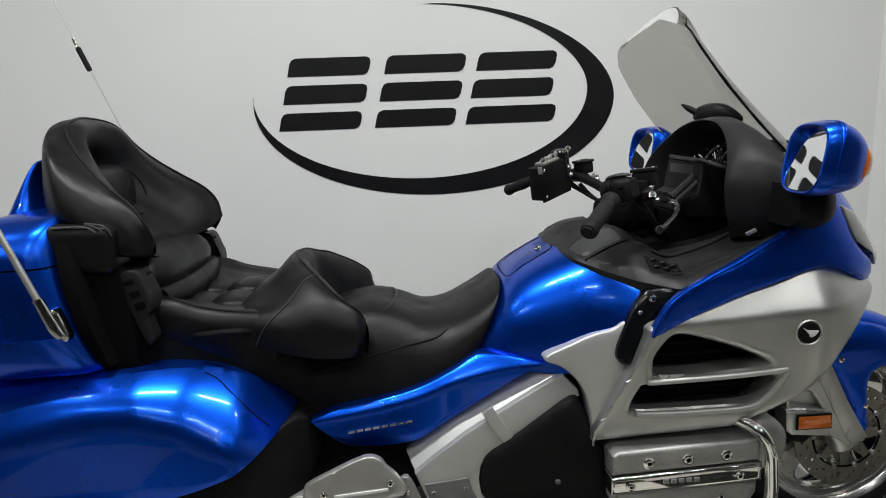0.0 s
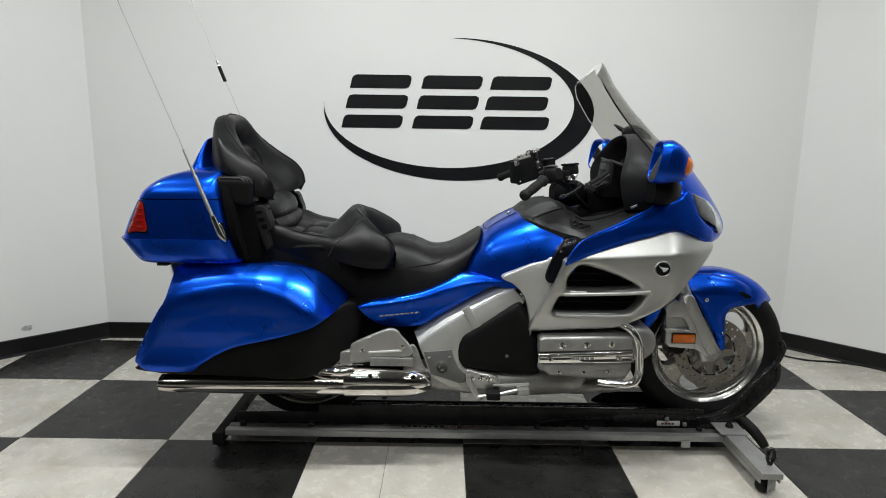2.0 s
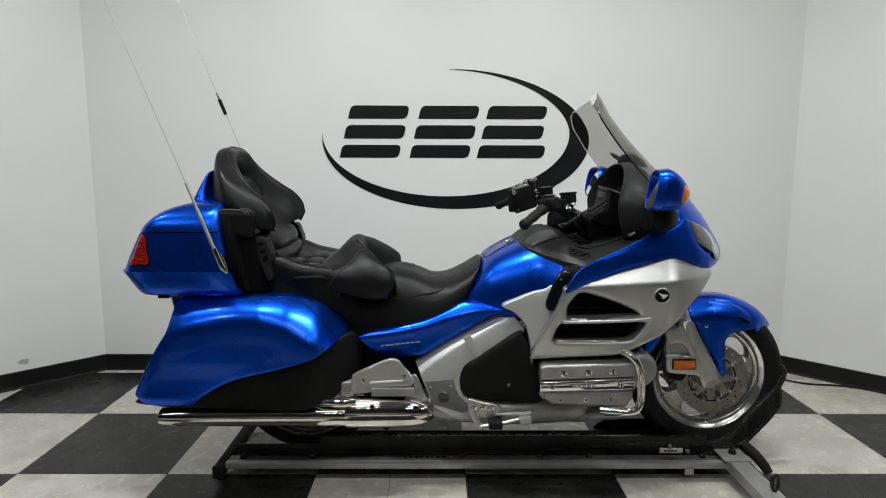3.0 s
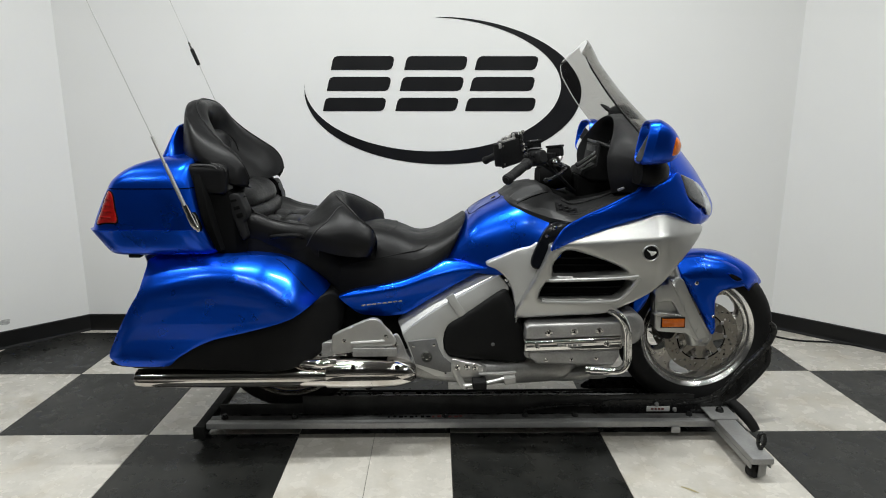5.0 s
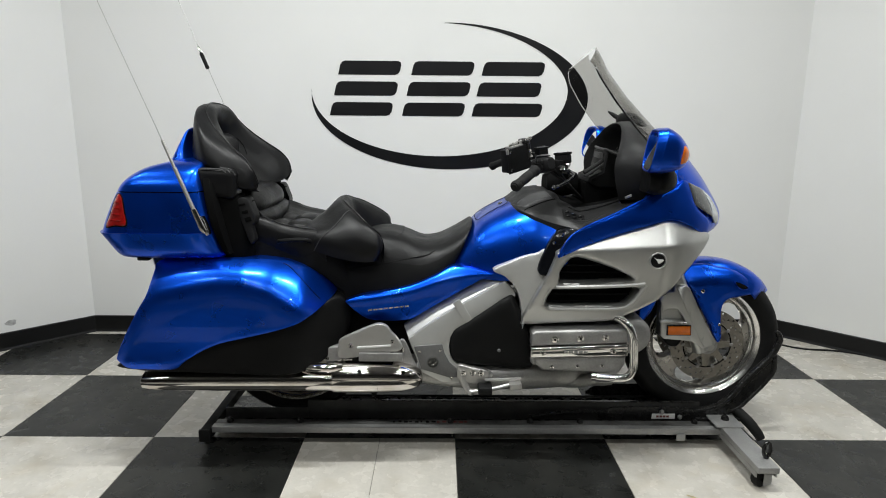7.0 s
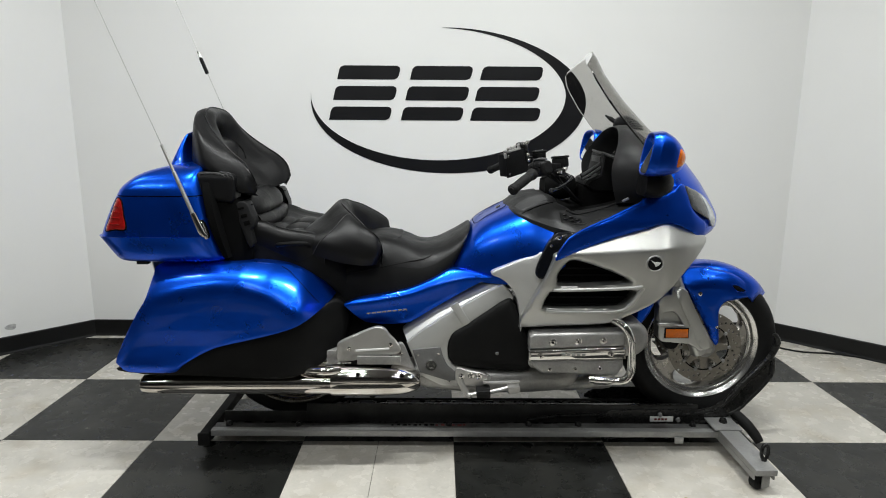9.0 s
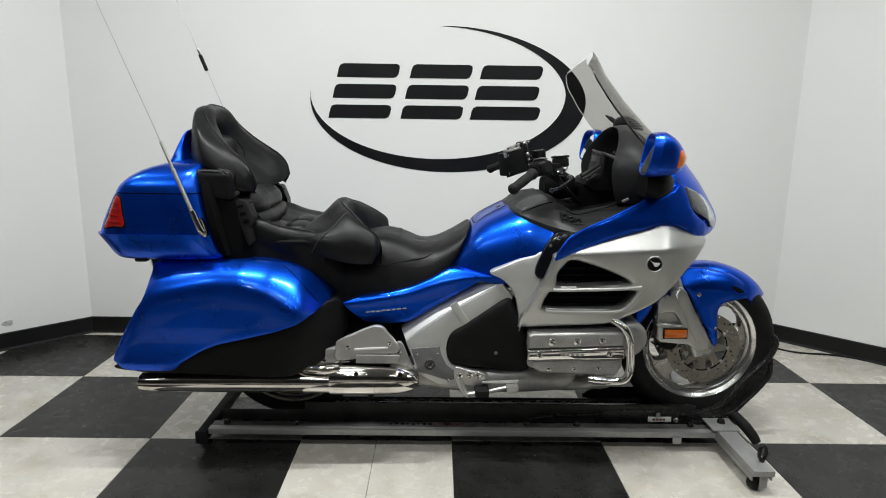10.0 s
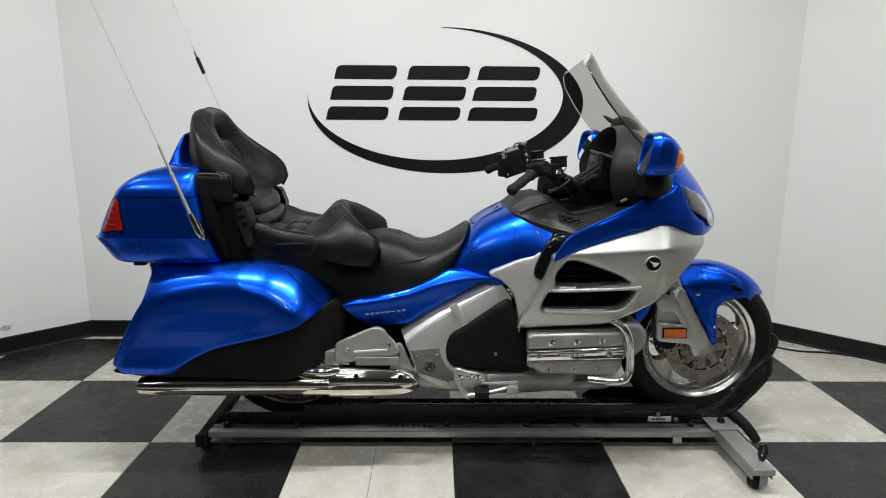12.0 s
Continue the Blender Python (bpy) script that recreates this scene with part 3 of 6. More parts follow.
# -- fork --
for s in (-1, 1):
    leg = bp("fork_leg", rod((0.975, s * 0.112, 0.372), (0.80, s * 0.112, 0.80), 0.030, 20, 0.004), M_SILVER, None, "silver fork leg")
    COVER = [(0.836, 0.650), (0.874, 0.655), (0.892, 0.642), (0.955, 0.522), (1.016, 0.420), (1.008, 0.406), (0.966, 0.392), (0.942, 0.410), (0.918, 0.424), (0.810, 0.433), (0.796, 0.446), (0.791, 0.574), (0.783, 0.597), (0.818, 0.622), (0.834, 0.624)]
    bp("fork_cover", shell(COVER, lambda x, z: 0.150 - 0.06 * max(0.0, 0.86 - x), s, 0.05, 0.006, 0.004, [[(0.806, 0.548), (0.846, 0.556), (0.866, 0.540), (0.886, 0.505), (0.878, 0.500), (0.808, 0.512)]], 0.008, 0.006, 0.02, straight=True), M_SILVER, leg, "silver fork cover")
    bp("fork_shield", shell([(0.842, 0.644), (0.874, 0.652), (0.892, 0.640), (0.952, 0.522), (1.012, 0.420), (1.004, 0.408), (0.970, 0.400), (0.952, 0.426), (0.905, 0.520), (0.872, 0.585)], level(0.157), s, 0.02, 0.005, 0.003, straight=True), M_SILVER, leg, "raised silver strip along the leg")
    bp("recess_floor", shell([(0.800, 0.560), (0.88, 0.560), (0.895, 0.495), (0.80, 0.500)], level(0.128), s, 0.01, 0.004, 0.002), M_SILVER, leg)
    bp("cover_ledge", shell([(0.796, 0.510), (0.884, 0.505), (0.888, 0.495), (0.797, 0.497)], lambda x, z: 0.154 - 0.06 * max(0.0, 0.86 - x), s, 0.02, 0.006, 0.005), M_SILVER, leg)
    bp("reflector", shell([(0.821, 0.487), (0.906, 0.488), (0.908, 0.454), (0.822, 0.453)], lambda x, z: 0.161 - 0.06 * max(0.0, 0.86 - x), s, 0.016, 0.006, 0.004, straight=True), M_AMBER, leg, "amber side reflector in a dark frame")
    bp("reflector_frame", shell([(0.817, 0.491), (0.910, 0.492), (0.912, 0.450), (0.818, 0.449)], lambda x, z: 0.1565 - 0.06 * max(0.0, 0.86 - x), s, 0.014, 0.004, 0.002, straight=True), M_BLACK, leg)

# -- radiator side cowls: silver panels with two openings --
COWL = [(0.343, 0.822), (0.42, 0.852), (0.49, 0.877), (0.56, 0.901), (0.63, 0.922), (0.69, 0.939), (0.735, 0.944), (0.788, 0.930), (0.840, 0.908), (0.892, 0.876), (0.895, 0.860), (0.868, 0.822), (0.833, 0.785), (0.785, 0.735), (0.745, 0.688), (0.697, 0.645), (0.655, 0.617), (0.610, 0.592), (0.553, 0.565), (0.50, 0.557), (0.352, 0.548), (0.238, 0.540), (0.228, 0.548), (0.234, 0.582), (0.271, 0.658), (0.307, 0.733), (0.333, 0.797)]
OPEN_UP = [(0.352, 0.728), (0.354, 0.753), (0.378, 0.789), (0.398, 0.801), (0.437, 0.796), (0.522, 0.768), (0.600, 0.733), (0.595, 0.717), (0.495, 0.708), (0.366, 0.705)]
OPEN_LOW = [(0.310, 0.634), (0.325, 0.671), (0.345, 0.682), (0.49, 0.687), (0.622, 0.692), (0.622, 0.664), (0.581, 0.624), (0.45, 0.618), (0.322, 0.618)]


def cowl_out(x, z):
    crease = 0.822 + 0.065 * (x - 0.345)
    y = 0.354 + 0.05 * (x - 0.345) - 1.45 * max(0.0, x - 0.70) ** 1.6
    return y - 0.62 * soft(z - crease, 0.006) - 0.05 * soft(crease - z, 0.006) - 0.45 * max(0.0, crease - z) ** 2


cowls = both("side_cowl", COWL, cowl_out, M_SILVER, "silver side cowl with two dark air openings", depth=0.05, edge=0.008, drop=0.005, holes=[OPEN_UP, OPEN_LOW], hole_edge=0.020, hole_drop=0.014, hole_depth=0.085, step=0.012, lines=[[(0.345 + 0.0475 * k, 0.822 + 0.065 * 0.0475 * k) for k in range(12)]], line_w=0.005)
for s, c in zip((-1, 1), cowls):
    bp("air_grille", shell([(0.285, 0.60), (0.345, 0.80), (0.39, 0.825), (0.48, 0.815), (0.63, 0.76), (0.665, 0.69), (0.60, 0.597)], level(0.275), s, 0.01, 0.004, 0.002), M_HOLE, c, "black radiator mesh")
    for k in range(7):
        z0 = 0.625 + 0.027 * k
        bp("grille_slat", rod((0.31 + 0.010 * k, s * 0.281, z0), (0.62, s * 0.281, z0), 0.003, 6), M_BLACK, c)
    for line, r in (([(0.318, 0.612), (0.345, 0.608), (0.45, 0.607), (0.575, 0.613), (0.612, 0.638), (0.638, 0.678), (0.652, 0.705)], 0.0075), ([(0.338, 0.693), (0.36, 0.692), (0.49, 0.697), (0.60, 0.704), (0.648, 0.710)], 0.007)):
        bp("cowl_lip", tube([(x, s * (cowl_out(x, z) - 0.002), z) for x, z in line], r, 5, 12), M_SPAR, c)
    bp("round_badge", lathe([(1e-4, 0.006), (0.021, 0.006), (0.0235, 0.004), (0.0245, 0.0), (0.0245, -0.01)], Matrix.Translation((0.681, s * cowl_out(0.681, 0.797), 0.797)) @ pose(0, 0, 0, 90 if s < 0 else -90, 0, 3 * s), 28), M_BLACK, c, "round black badge with a pale mark")
    bp("badge_ring", lathe([(0.0245, 0.003), (0.027, 0.005), (0.0295, 0.003), (0.0305, -0.004)], Matrix.Translation((0.681, s * cowl_out(0.681, 0.797), 0.797)) @ pose(0, 0, 0, 90 if s < 0 else -90, 0, 3 * s), 32), M_SILVER, c)
    bp("badge_mark", shell([(0.664, 0.810), (0.673, 0.805), (0.683, 0.803), (0.698, 0.802), (0.695, 0.795), (0.689, 0.790), (0.681, 0.788), (0.677, 0.796)], level(cowl_out(0.687, 0.795) + 0.0085), s, 0.003, 0.001, 0.0005, step=0.02), M_WHITE, c, "plain pale wedge")

# -- silver fillet behind the cowl, and the dark flap over it --
FILLET = [(0.122, 0.735), (0.177, 0.766), (0.229, 0.791), (0.278, 0.806), (0.300, 0.82), (0.345, 0.815), (0.335, 0.77), (0.30, 0.70), (0.262, 0.615), (0.240, 0.54), (0.232, 0.52), (0.229, 0.58), (0.216, 0.645), (0.198, 0.68), (0.165, 0.712)]
def fillet_out(x, z):
    return 0.272 + 0.20 * max(0.0, x - 0.15) - 0.12 * max(0.0, z - 0.76)


both("frame_fillet", FILLET, fillet_out, M_SPAR, "silver fillet panel", depth=0.05, edge=0.009, drop=0.005)
FLAP = [(0.278, 0.742), (0.281, 0.770), (0.298, 0.812), (0.320, 0.856), (0.338, 0.880), (0.354, 0.892), (0.392, 0.896), (0.407, 0.888), (0.398, 0.865), (0.384, 0.837), (0.360, 0.795), (0.338, 0.755), (0.316, 0.732), (0.292, 0.728)]


def flap_out(x, z):
    """The flap turns away to the middle behind its outer edge."""
    edge = at([(0.73, 0.316), (0.755, 0.338), (0.837, 0.384), (0.897, 0.412)], z)
    return 0.325 - 0.22 * max(0.0, edge - x) - 0.26 * soft(z - 0.85, 0.03)


flaps = both("knee_flap", FLAP, flap_out, M_GLOSS, "gloss black flap", depth=0.03, edge=0.006, drop=0.003, step=0.014)
for s, f in zip((-1, 1), flaps):
    bolt(0.358, 0.874, s * flap_out(0.358, 0.874), 0.006, f)
    bolt(0.330, 0.846, s * flap_out(0.330, 0.846), 0.004, f)

# -- upper fairing sides, nose and lamps --
NOSE = [(0.82, 0.88), (0.85, 0.930), (0.875, 0.972), (0.90, 0.990), (0.93, 0.990), (0.96, 0.977), (1.0, 0.953), (1.06, 0.913), (1.14, 0.845), (1.19, 0.80)]


def nose_out(x, z):
    """Half the fairing's width at that place; it closes towards the nose."""
    front = at(NOSE, z) + 0.02
    w = 0.335 - 0.22 * max(0.0, z - 0.93)
    q = min(1.0, max(0.0, (x - 0.56) / (front - 0.56)))
    return w * (1 - q ** 2.6) ** (1 / 2.2)


rings = []
for z in np.linspace(0.82, 1.185, 20):
    front = at(NOSE, z)
    rear = at([(0.82, 0.62), (0.93, 0.64), (1.0, 0.70), (1.05, 0.755), (1.19, 0.765)], z)
    ring = [Vector((rear, 0.94 * nose_out(rear, z), z))]
    for k in range(1, 24):
        x = rear + (front - rear) * math.sin(math.pi / 2 * k / 23)
        ring.append(Vector((x, nose_out(x - 0.001, z) * 0.985 if k < 23 else 0.0, z)))
    ring += [Vector((p.x, -p.y, p.z)) for p in ring[-2::-1]]
    rings.append(ring)
nose = bp("nose_fairing", skin(rings), M_BLUE, None, "gloss blue nose fairing")
UPPER = [(0.340, 0.803), (0.363, 0.852), (0.391, 0.886), (0.448, 0.919), (0.524, 0.952), (0.600, 0.988), (0.633, 1.003), (0.648, 1.018), (0.69, 1.025), (0.75, 1.043), (0.785, 1.066), (0.812, 1.04), (0.823, 0.99), (0.85, 0.955), (0.888, 0.920), (0.893, 0.878), (0.878, 0.863), (0.825, 0.899), (0.768, 0.926), (0.735, 0.935), (0.69, 0.929), (0.65, 0.916), (0.545, 0.885), (0.43, 0.843)]


def upper_out(x, z):
    if x > 0.60:
        return nose_out(x, z) + 0.014
    k = (0.60 - x) / 0.25
    return nose_out(0.60, z) + 0.014 + 0.012 * k


uppers = both("upper_fairing", UPPER, upper_out, M_BLUE, "gloss blue upper fairing side", depth=0.022, edge=0.005, drop=0.003, step=0.014)
for s, u in zip((-1, 1), uppers):
    bp("fairing_edge", tube([(x, s * (upper_out(x, z) - 0.0035), z) for x, z in UPPER[:8]], 0.0045, 6, 10), M_BLUE, u, "rounded upper edge")
LAMP = [(0.802, 1.056), (0.835, 1.045), (0.866, 1.030), (0.892, 0.985), (0.902, 0.960), (0.905, 0.935), (0.880, 0.948), (0.850, 0.965), (0.825, 0.985), (0.812, 1.02)]
LENS = [(0.872, 1.028), (0.900, 1.012), (0.925, 0.985), (0.945, 0.950), (0.948, 0.915), (0.930, 0.905), (0.910, 0.932), (0.908, 0.960), (0.897, 0.988)]
for s in (-1, 1):
    bp("headlight", shell(LAMP, lambda x, z: nose_out(x, z) + 0.017, s, 0.03, 0.008, 0.004, step=0.012), M_SMOKE, nose, "smoked headlight lens")
    bp("headlight_lens", shell(LENS, lambda x, z: nose_out(x, z) + 0.012, s, 0.03, 0.010, 0.005, step=0.012), M_LENSG, nose, "pale glossy headlight lens")

# -- windscreen: a bowed sheet --
rings = []
for v in np.linspace(0, 1, 22):
    ex = at([(0, 0.678), (0.25, 0.600), (0.5, 0.530), (0.75, 0.474), (1, 0.455)], v)
    ez = at([(0, 1.165), (0.25, 1.25), (0.5, 1.335), (0.75, 1.42), (1, 1.475)], v)
    cx = at([(0, 0.80), (0.25, 0.712), (0.5, 0.628), (0.75, 0.555), (1, 0.508)], v)
    cz = at([(0, 1.19), (0.25, 1.275), (0.5, 1.36), (0.75, 1.45), (1, 1.538)], v)
    w = at([(0, 0.285), (0.5, 0.262), (0.75, 0.245), (0.88, 0.232), (0.95, 0.215), (1, 0.18)], v)
    row = []
    for j in range(29):
        u = -1 + 2 * j / 28
        k = 1 - abs(u) ** 2.0
        row.append(Vector((ex + (cx - ex) * k, w * u, ez + (cz - ez) * k)))
    back = [p + Vector((-0.0035, 0, -0.002)) for p in row[::-1]]
    rings.append(row + back)
screen = bp("windscreen", skin(rings), M_SCREEN, None, "clear lightly smoked windscreen")
screen.visible_shadow = False
EDGE_X = [(0, 0.678), (0.25, 0.600), (0.5, 0.530), (0.75, 0.474), (1, 0.457)]
EDGE_Y = [(0, 0.285), (0.5, 0.262), (0.75, 0.245), (1, 0.222)]
EDGE_Z = [(0, 1.165), (0.25, 1.25), (0.5, 1.335), (0.75, 1.42), (1, 1.462)]
bp("screen_edge", tube([(at(EDGE_X, v), -at(EDGE_Y, v), at(EDGE_Z, v)) for v in (0, 0.2, 0.4, 0.6, 0.8, 0.93)], 0.0026, 4, 8), M_GLOSS, screen, "dark edge of the sheet")

# -- mirrors --
for s in (-1, 1):
    yc = s * 0.426
    rows = []
    for x, z0, z1, w, dy in ((0.622, 1.106, 1.244, 0.078, 0.0), (0.626, 1.103, 1.248, 0.080, 0.0), (0.638, 1.103, 1.246, 0.079, 0.002), (0.668, 1.106, 1.230, 0.072, 0.006), (0.696, 1.112, 1.206, 0.058, 0.012), (0.716, 1.124, 1.182, 0.038, 0.018), (0.724, 1.138, 1.165, 0.014, 0.02)):
        rows.append((x, z0, z1, w, yc + s * -dy))
    lean = Matrix(((1, 0, 0.17, 0), (0, 1, 0, 0), (0, 0, 1, 0), (0, 0, 0, 1)))
    turn = Matrix.Translation((0.668, yc, 1.17)) @ pose(0, 0, 0, 0, 0, 7 * s) @ lean @ Matrix.Translation((-0.66, -yc, -1.17))
    mir = bp("mirror", turned(along(rows, 36, 3.2), turn), M_BLUE, None, "gloss blue mirror housing")
    # the dished glass sits in a rim at the back
    ring = lambda x, k: [Vector((x + 0.07 * (sn * 0.0), yc + 0.076 * k * math.copysign(abs(cs) ** 0.62, cs), 1.175 + 0.069 * k * math.copysign(abs(sn) ** 0.62, sn))) for cs, sn in ((math.cos(2 * math.pi * j / 32), math.sin(2 * math.pi * j / 32)) for j in range(32))]
    bp("mirror_rim", turned(skin([ring(0.630, 1.04), ring(0.612, 1.04), ring(0.600, 1.0), ring(0.598, 0.96), ring(0.600, 0.91), ring(0.620, 0.90)], cap=False), turn), M_BLUE, mir)
    bp("mirror_glass", turned(skin([ring(0.6090, 0.90), ring(0.6086, 0.5), ring(0.6084, 0.1)]), turn @ Matrix.Translation((0.609, yc, 1.175)) @ pose(0, 0, 0, 0, 9) @ Matrix.Translation((-0.609, -yc, -1.175))), M_MIRROR, mir, "mirror glass")
    bp("turn_signal", turned(along([(0.688, 1.130, 1.196, 0.010, yc + s * 0.042), (0.697, 1.131, 1.192, 0.018, yc + s * 0.032), (0.712, 1.136, 1.180, 0.020, yc + s * 0.016), (0.722, 1.143, 1.168, 0.012, yc + s * 0.004)], 24, 2.6), turn), M_AMBER, mir, "amber turn signal lens")
    bp("mirror_mount", along([(0.625, 1.03, 1.12, 0.07, s * 0.325), (0.66, 1.022, 1.122, 0.085, s * 0.33), (0.70, 1.030, 1.118, 0.075, s * 0.32), (0.728, 1.045, 1.10, 0.05, s * 0.305), (0.742, 1.06, 1.085, 0.02, s * 0.295)], 28, 2.8), M_BLACK, mir, "black mirror mount")

# -- cockpit: hood, cluster, panel --
# the hood's rim on one side: x, y, z, from the foot to the top
RIM_LINE = [(0.575, 0.225, 0.985), (0.556, 0.240, 1.04), (0.547, 0.243, 1.09), (0.549, 0.238, 1.125), (0.562, 0.220, 1.163), (0.580, 0.182, 1.200), (0.597, 0.120, 1.238), (0.606, 0.060, 1.255), (0.610, 0.0, 1.260)]


def hood_ring(dx, wide, lift, low=0.0):
    """The rim moved on by dx, widened, and lifted; low draws the top down as it runs to the nose."""
    half = curve(RIM_LINE, 4)
    half = [Vector((p.x + dx, p.y * wide, p.z + lift - low * max(0.0, p.z - 1.08))) for p in half]
    return half + [Vector((p.x, -p.y, p.z)) for p in half[-2::-1]]


hood = bp("instrument_hood", skin([hood_ring(0.13, 0.72, -0.035, 0.25), hood_ring(0.075, 0.80, -0.028), hood_ring(0.025, 0.91, -0.014), hood_ring(0.006, 0.965, -0.005), hood_ring(0.0, 0.99, 0.0), hood_ring(0.004, 1.02, 0.004), hood_ring(0.018, 1.07, 0.007), hood_ring(0.045, 1.15, 0.008), hood_ring(0.08, 1.22, 0.004, 0.10), hood_ring(0.12, 1.24, 0.0, 0.28), hood_ring(0.17, 1.16, -0.01, 0.6)], cap=False, closed=False), M_TRAY, None, "matt black instrument hood with speaker cheeks")
for s in (-1, 1):
    bp("cheek_tab", turned(box(-0.012, 0.012, -0.004, 0.004, -0.004, 0.004, 0.0015), Matrix.Translation((0.590, s * 0.282, 1.008)) @ pose(0, 0, 0, 0, -25)), M_BAR, hood, "small grey tab")
DASH = Matrix.Translation((0.672, 0, 1.120)) @ pose(0, 0, 0, 0, 0, -90) @ pose(0, 0, 0, -30)
bp("dash_face", turned(add(box(-0.205, 0.205, -0.012, 0.0, -0.12, 0.095, 0.006), box(-0.17, 0.17, -0.018, -0.010, -0.09, 0.075, 0.006)), DASH), M_BLACK, hood)
for gx, gr in ((-0.115, 0.034), (-0.040, 0.036), (0.040, 0.036), (0.115, 0.034)):
    gm = DASH @ Matrix.Translation((gx, -0.019, 0.03)) @ pose(0, 0, 0, 90)
    g = bp("gauge", lathe([(1e-4, 0.0), (gr * 0.9, 0.0), (gr * 0.92, 0.008), (gr, 0.01), (gr * 1.06, 0.0)], gm, 28), M_GLOSS, hood, "round black gauge")
    bp("gauge_bezel", lathe([(gr * 0.95, 0.0102), (gr * 0.98, 0.0118), (gr * 1.01, 0.0102)], gm, 32), M_CHROME, hood, "thin chrome bezel")
    bp("gauge_needle", turned(box(-0.0014, 0.0014, -0.002, gr * 0.8, 0.003, 0.005, 0), gm @ pose(0, 0, 0, 0, 0, 40 - 300 * gx)), M_WHITE, hood)
    for k in range(7):
        bp("gauge_tick", turned(box(-0.0008, 0.0008, gr * 0.68, gr * 0.84, 0.002, 0.003, 0), gm @ pose(0, 0, 0, 0, 0, -110 + 36 * k)), M_WHITE, hood)
tray = bp("dash_tray", turned(slab([(0.478, 1.046), (0.485, 1.064), (0.532, 1.086), (0.545, 1.158), (0.556, 1.164), (0.612, 1.150), (0.62, 1.02), (0.515, 1.02)], 0.135, -1, 0.190, 0.006, 2), Matrix.Identity(4)), M_BLACK, None, "dark grey audio panel between the bars and the gauges", sharp=25)
bp("tray_lip", tube([(0.548, 0.05, 1.168), (0.545, 0.0, 1.166), (0.540, -0.10, 1.164), (0.545, -0.135, 1.163), (0.572, -0.155, 1.150), (0.62, -0.175, 1.140), (0.66, -0.185, 1.142)], 0.005, 5, 8), M_COVER, tray)
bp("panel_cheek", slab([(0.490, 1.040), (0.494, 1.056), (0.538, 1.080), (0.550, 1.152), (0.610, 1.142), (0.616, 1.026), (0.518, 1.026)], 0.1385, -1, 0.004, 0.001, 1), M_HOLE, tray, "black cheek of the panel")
bp("panel_well", box(0.5395, 0.5435, -0.10, 0.035, 1.098, 1.150, 0.0015), M_COVER, tray, "black display window")
for k in range(4):
    bp("panel_button", box(0.494, 0.508, -0.105 + 0.035 * k, -0.085 + 0.035 * k, 1.066, 1.080, 0.003), M_BLACK, tray)
for dy, dz, mt in ((0.0, 0.0, M_COVER), (0.010, 0.010, M_BLACK), (0.020, 0.014, M_COVER)):
    # the stepped near edge of the panel
    bp("panel_strip", tube([(0.456, -0.178 + dy, 1.070 + dz), (0.470, -0.171 + dy, 1.076 + dz), (0.52, -0.136 + dy, 1.101 + dz), (0.540, -0.122 + dy, 1.112 + dz)], 0.0055, 3, 8), mt, tray, "moulded edge of the panel")
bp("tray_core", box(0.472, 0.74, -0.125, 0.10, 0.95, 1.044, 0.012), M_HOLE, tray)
# no real part: a near-black box put in as the shade behind the panel
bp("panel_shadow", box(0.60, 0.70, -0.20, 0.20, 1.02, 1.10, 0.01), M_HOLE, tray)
visor = bp("vent_control", along([(0.642, 1.262, 1.284, 0.015, 0.11), (0.654, 1.256, 1.296, 0.034, 0.11), (0.675, 1.254, 1.305, 0.05, 0.10), (0.71, 1.252, 1.302, 0.05, 0.095), (0.745, 1.250, 1.276, 0.04, 0.09), (0.755, 1.250, 1.260, 0.02, 0.09)], 30, 2.5), M_BLACK, None, "black vent control behind the screen")
bp("vent_lever", tube([(0.655, 0.115, 1.276), (0.632, 0.125, 1.292), (0.612, 0.135, 1.306)], [0.009, 0.009, 0.003], 4, 8), M_BLACK, visor)

# -- black cover between tank and dash, up to the fairing's edge --
COVER_ROWS = [(0.187, 0.957, 0.03, 0.958), (0.192, 0.957, 0.09, 0.963), (0.201, 0.956, 0.145, 0.969), (0.217, 0.952, 0.188, 0.980), (0.25, 0.941, 0.225, 0.997), (0.28, 0.931, 0.247, 1.005), (0.345, 0.912, 0.280, 1.008), (0.378, 0.902, 0.292, 0.992), (0.41, 0.893, 0.303, 0.974), (0.435, 0.897, 0.312, 0.960), (0.51, 0.932, 0.320, 0.965), (0.58, 0.967, 0.325, 0.98), (0.635, 1.0, 0.325, 1.0), (0.70, 1.02, 0.32, 1.03)]

COVER_ROWS = [(x, ze - 0.007 * min(1.0, max(0.0, (0.40 - x) / 0.06)), ye, zc) for x, ze, ye, zc in (tuple(p) for p in curve(COVER_ROWS, 6))]


def cover_z(x, y):
    """Height of the cover: crowned in the middle, a trough beside the fairing's edge."""
    ze, ye, zc = (at([(r[0], r[k]) for r in COVER_ROWS], x) for k in (1, 2, 3))
    u = min(1.0, abs(y) / ye)
    return ze + (zc - ze) * (1 - u ** 2.8) + 0.005 * math.exp(-((u - 0.93) / 0.05) ** 2) - 0.012 * math.exp(-((u - 0.78) / 0.10) ** 2) * min(1.0, max(0.0, (x - 0.38) / 0.06))


rings = []
for x in (0.187 + 0.513 * t ** 1.9 for t in np.linspace(0, 1, 64)):
    ye = at([(r[0], r[2]) for r in COVER_ROWS], x)
    row = [Vector((x, ye * (-1 + j / 20), cover_z(x, ye * (-1 + j / 20)))) for j in range(41)]
    rings.append(row + [Vector((p.x, p.y * 0.97, p.z - 0.03)) for p in row[::-1]])
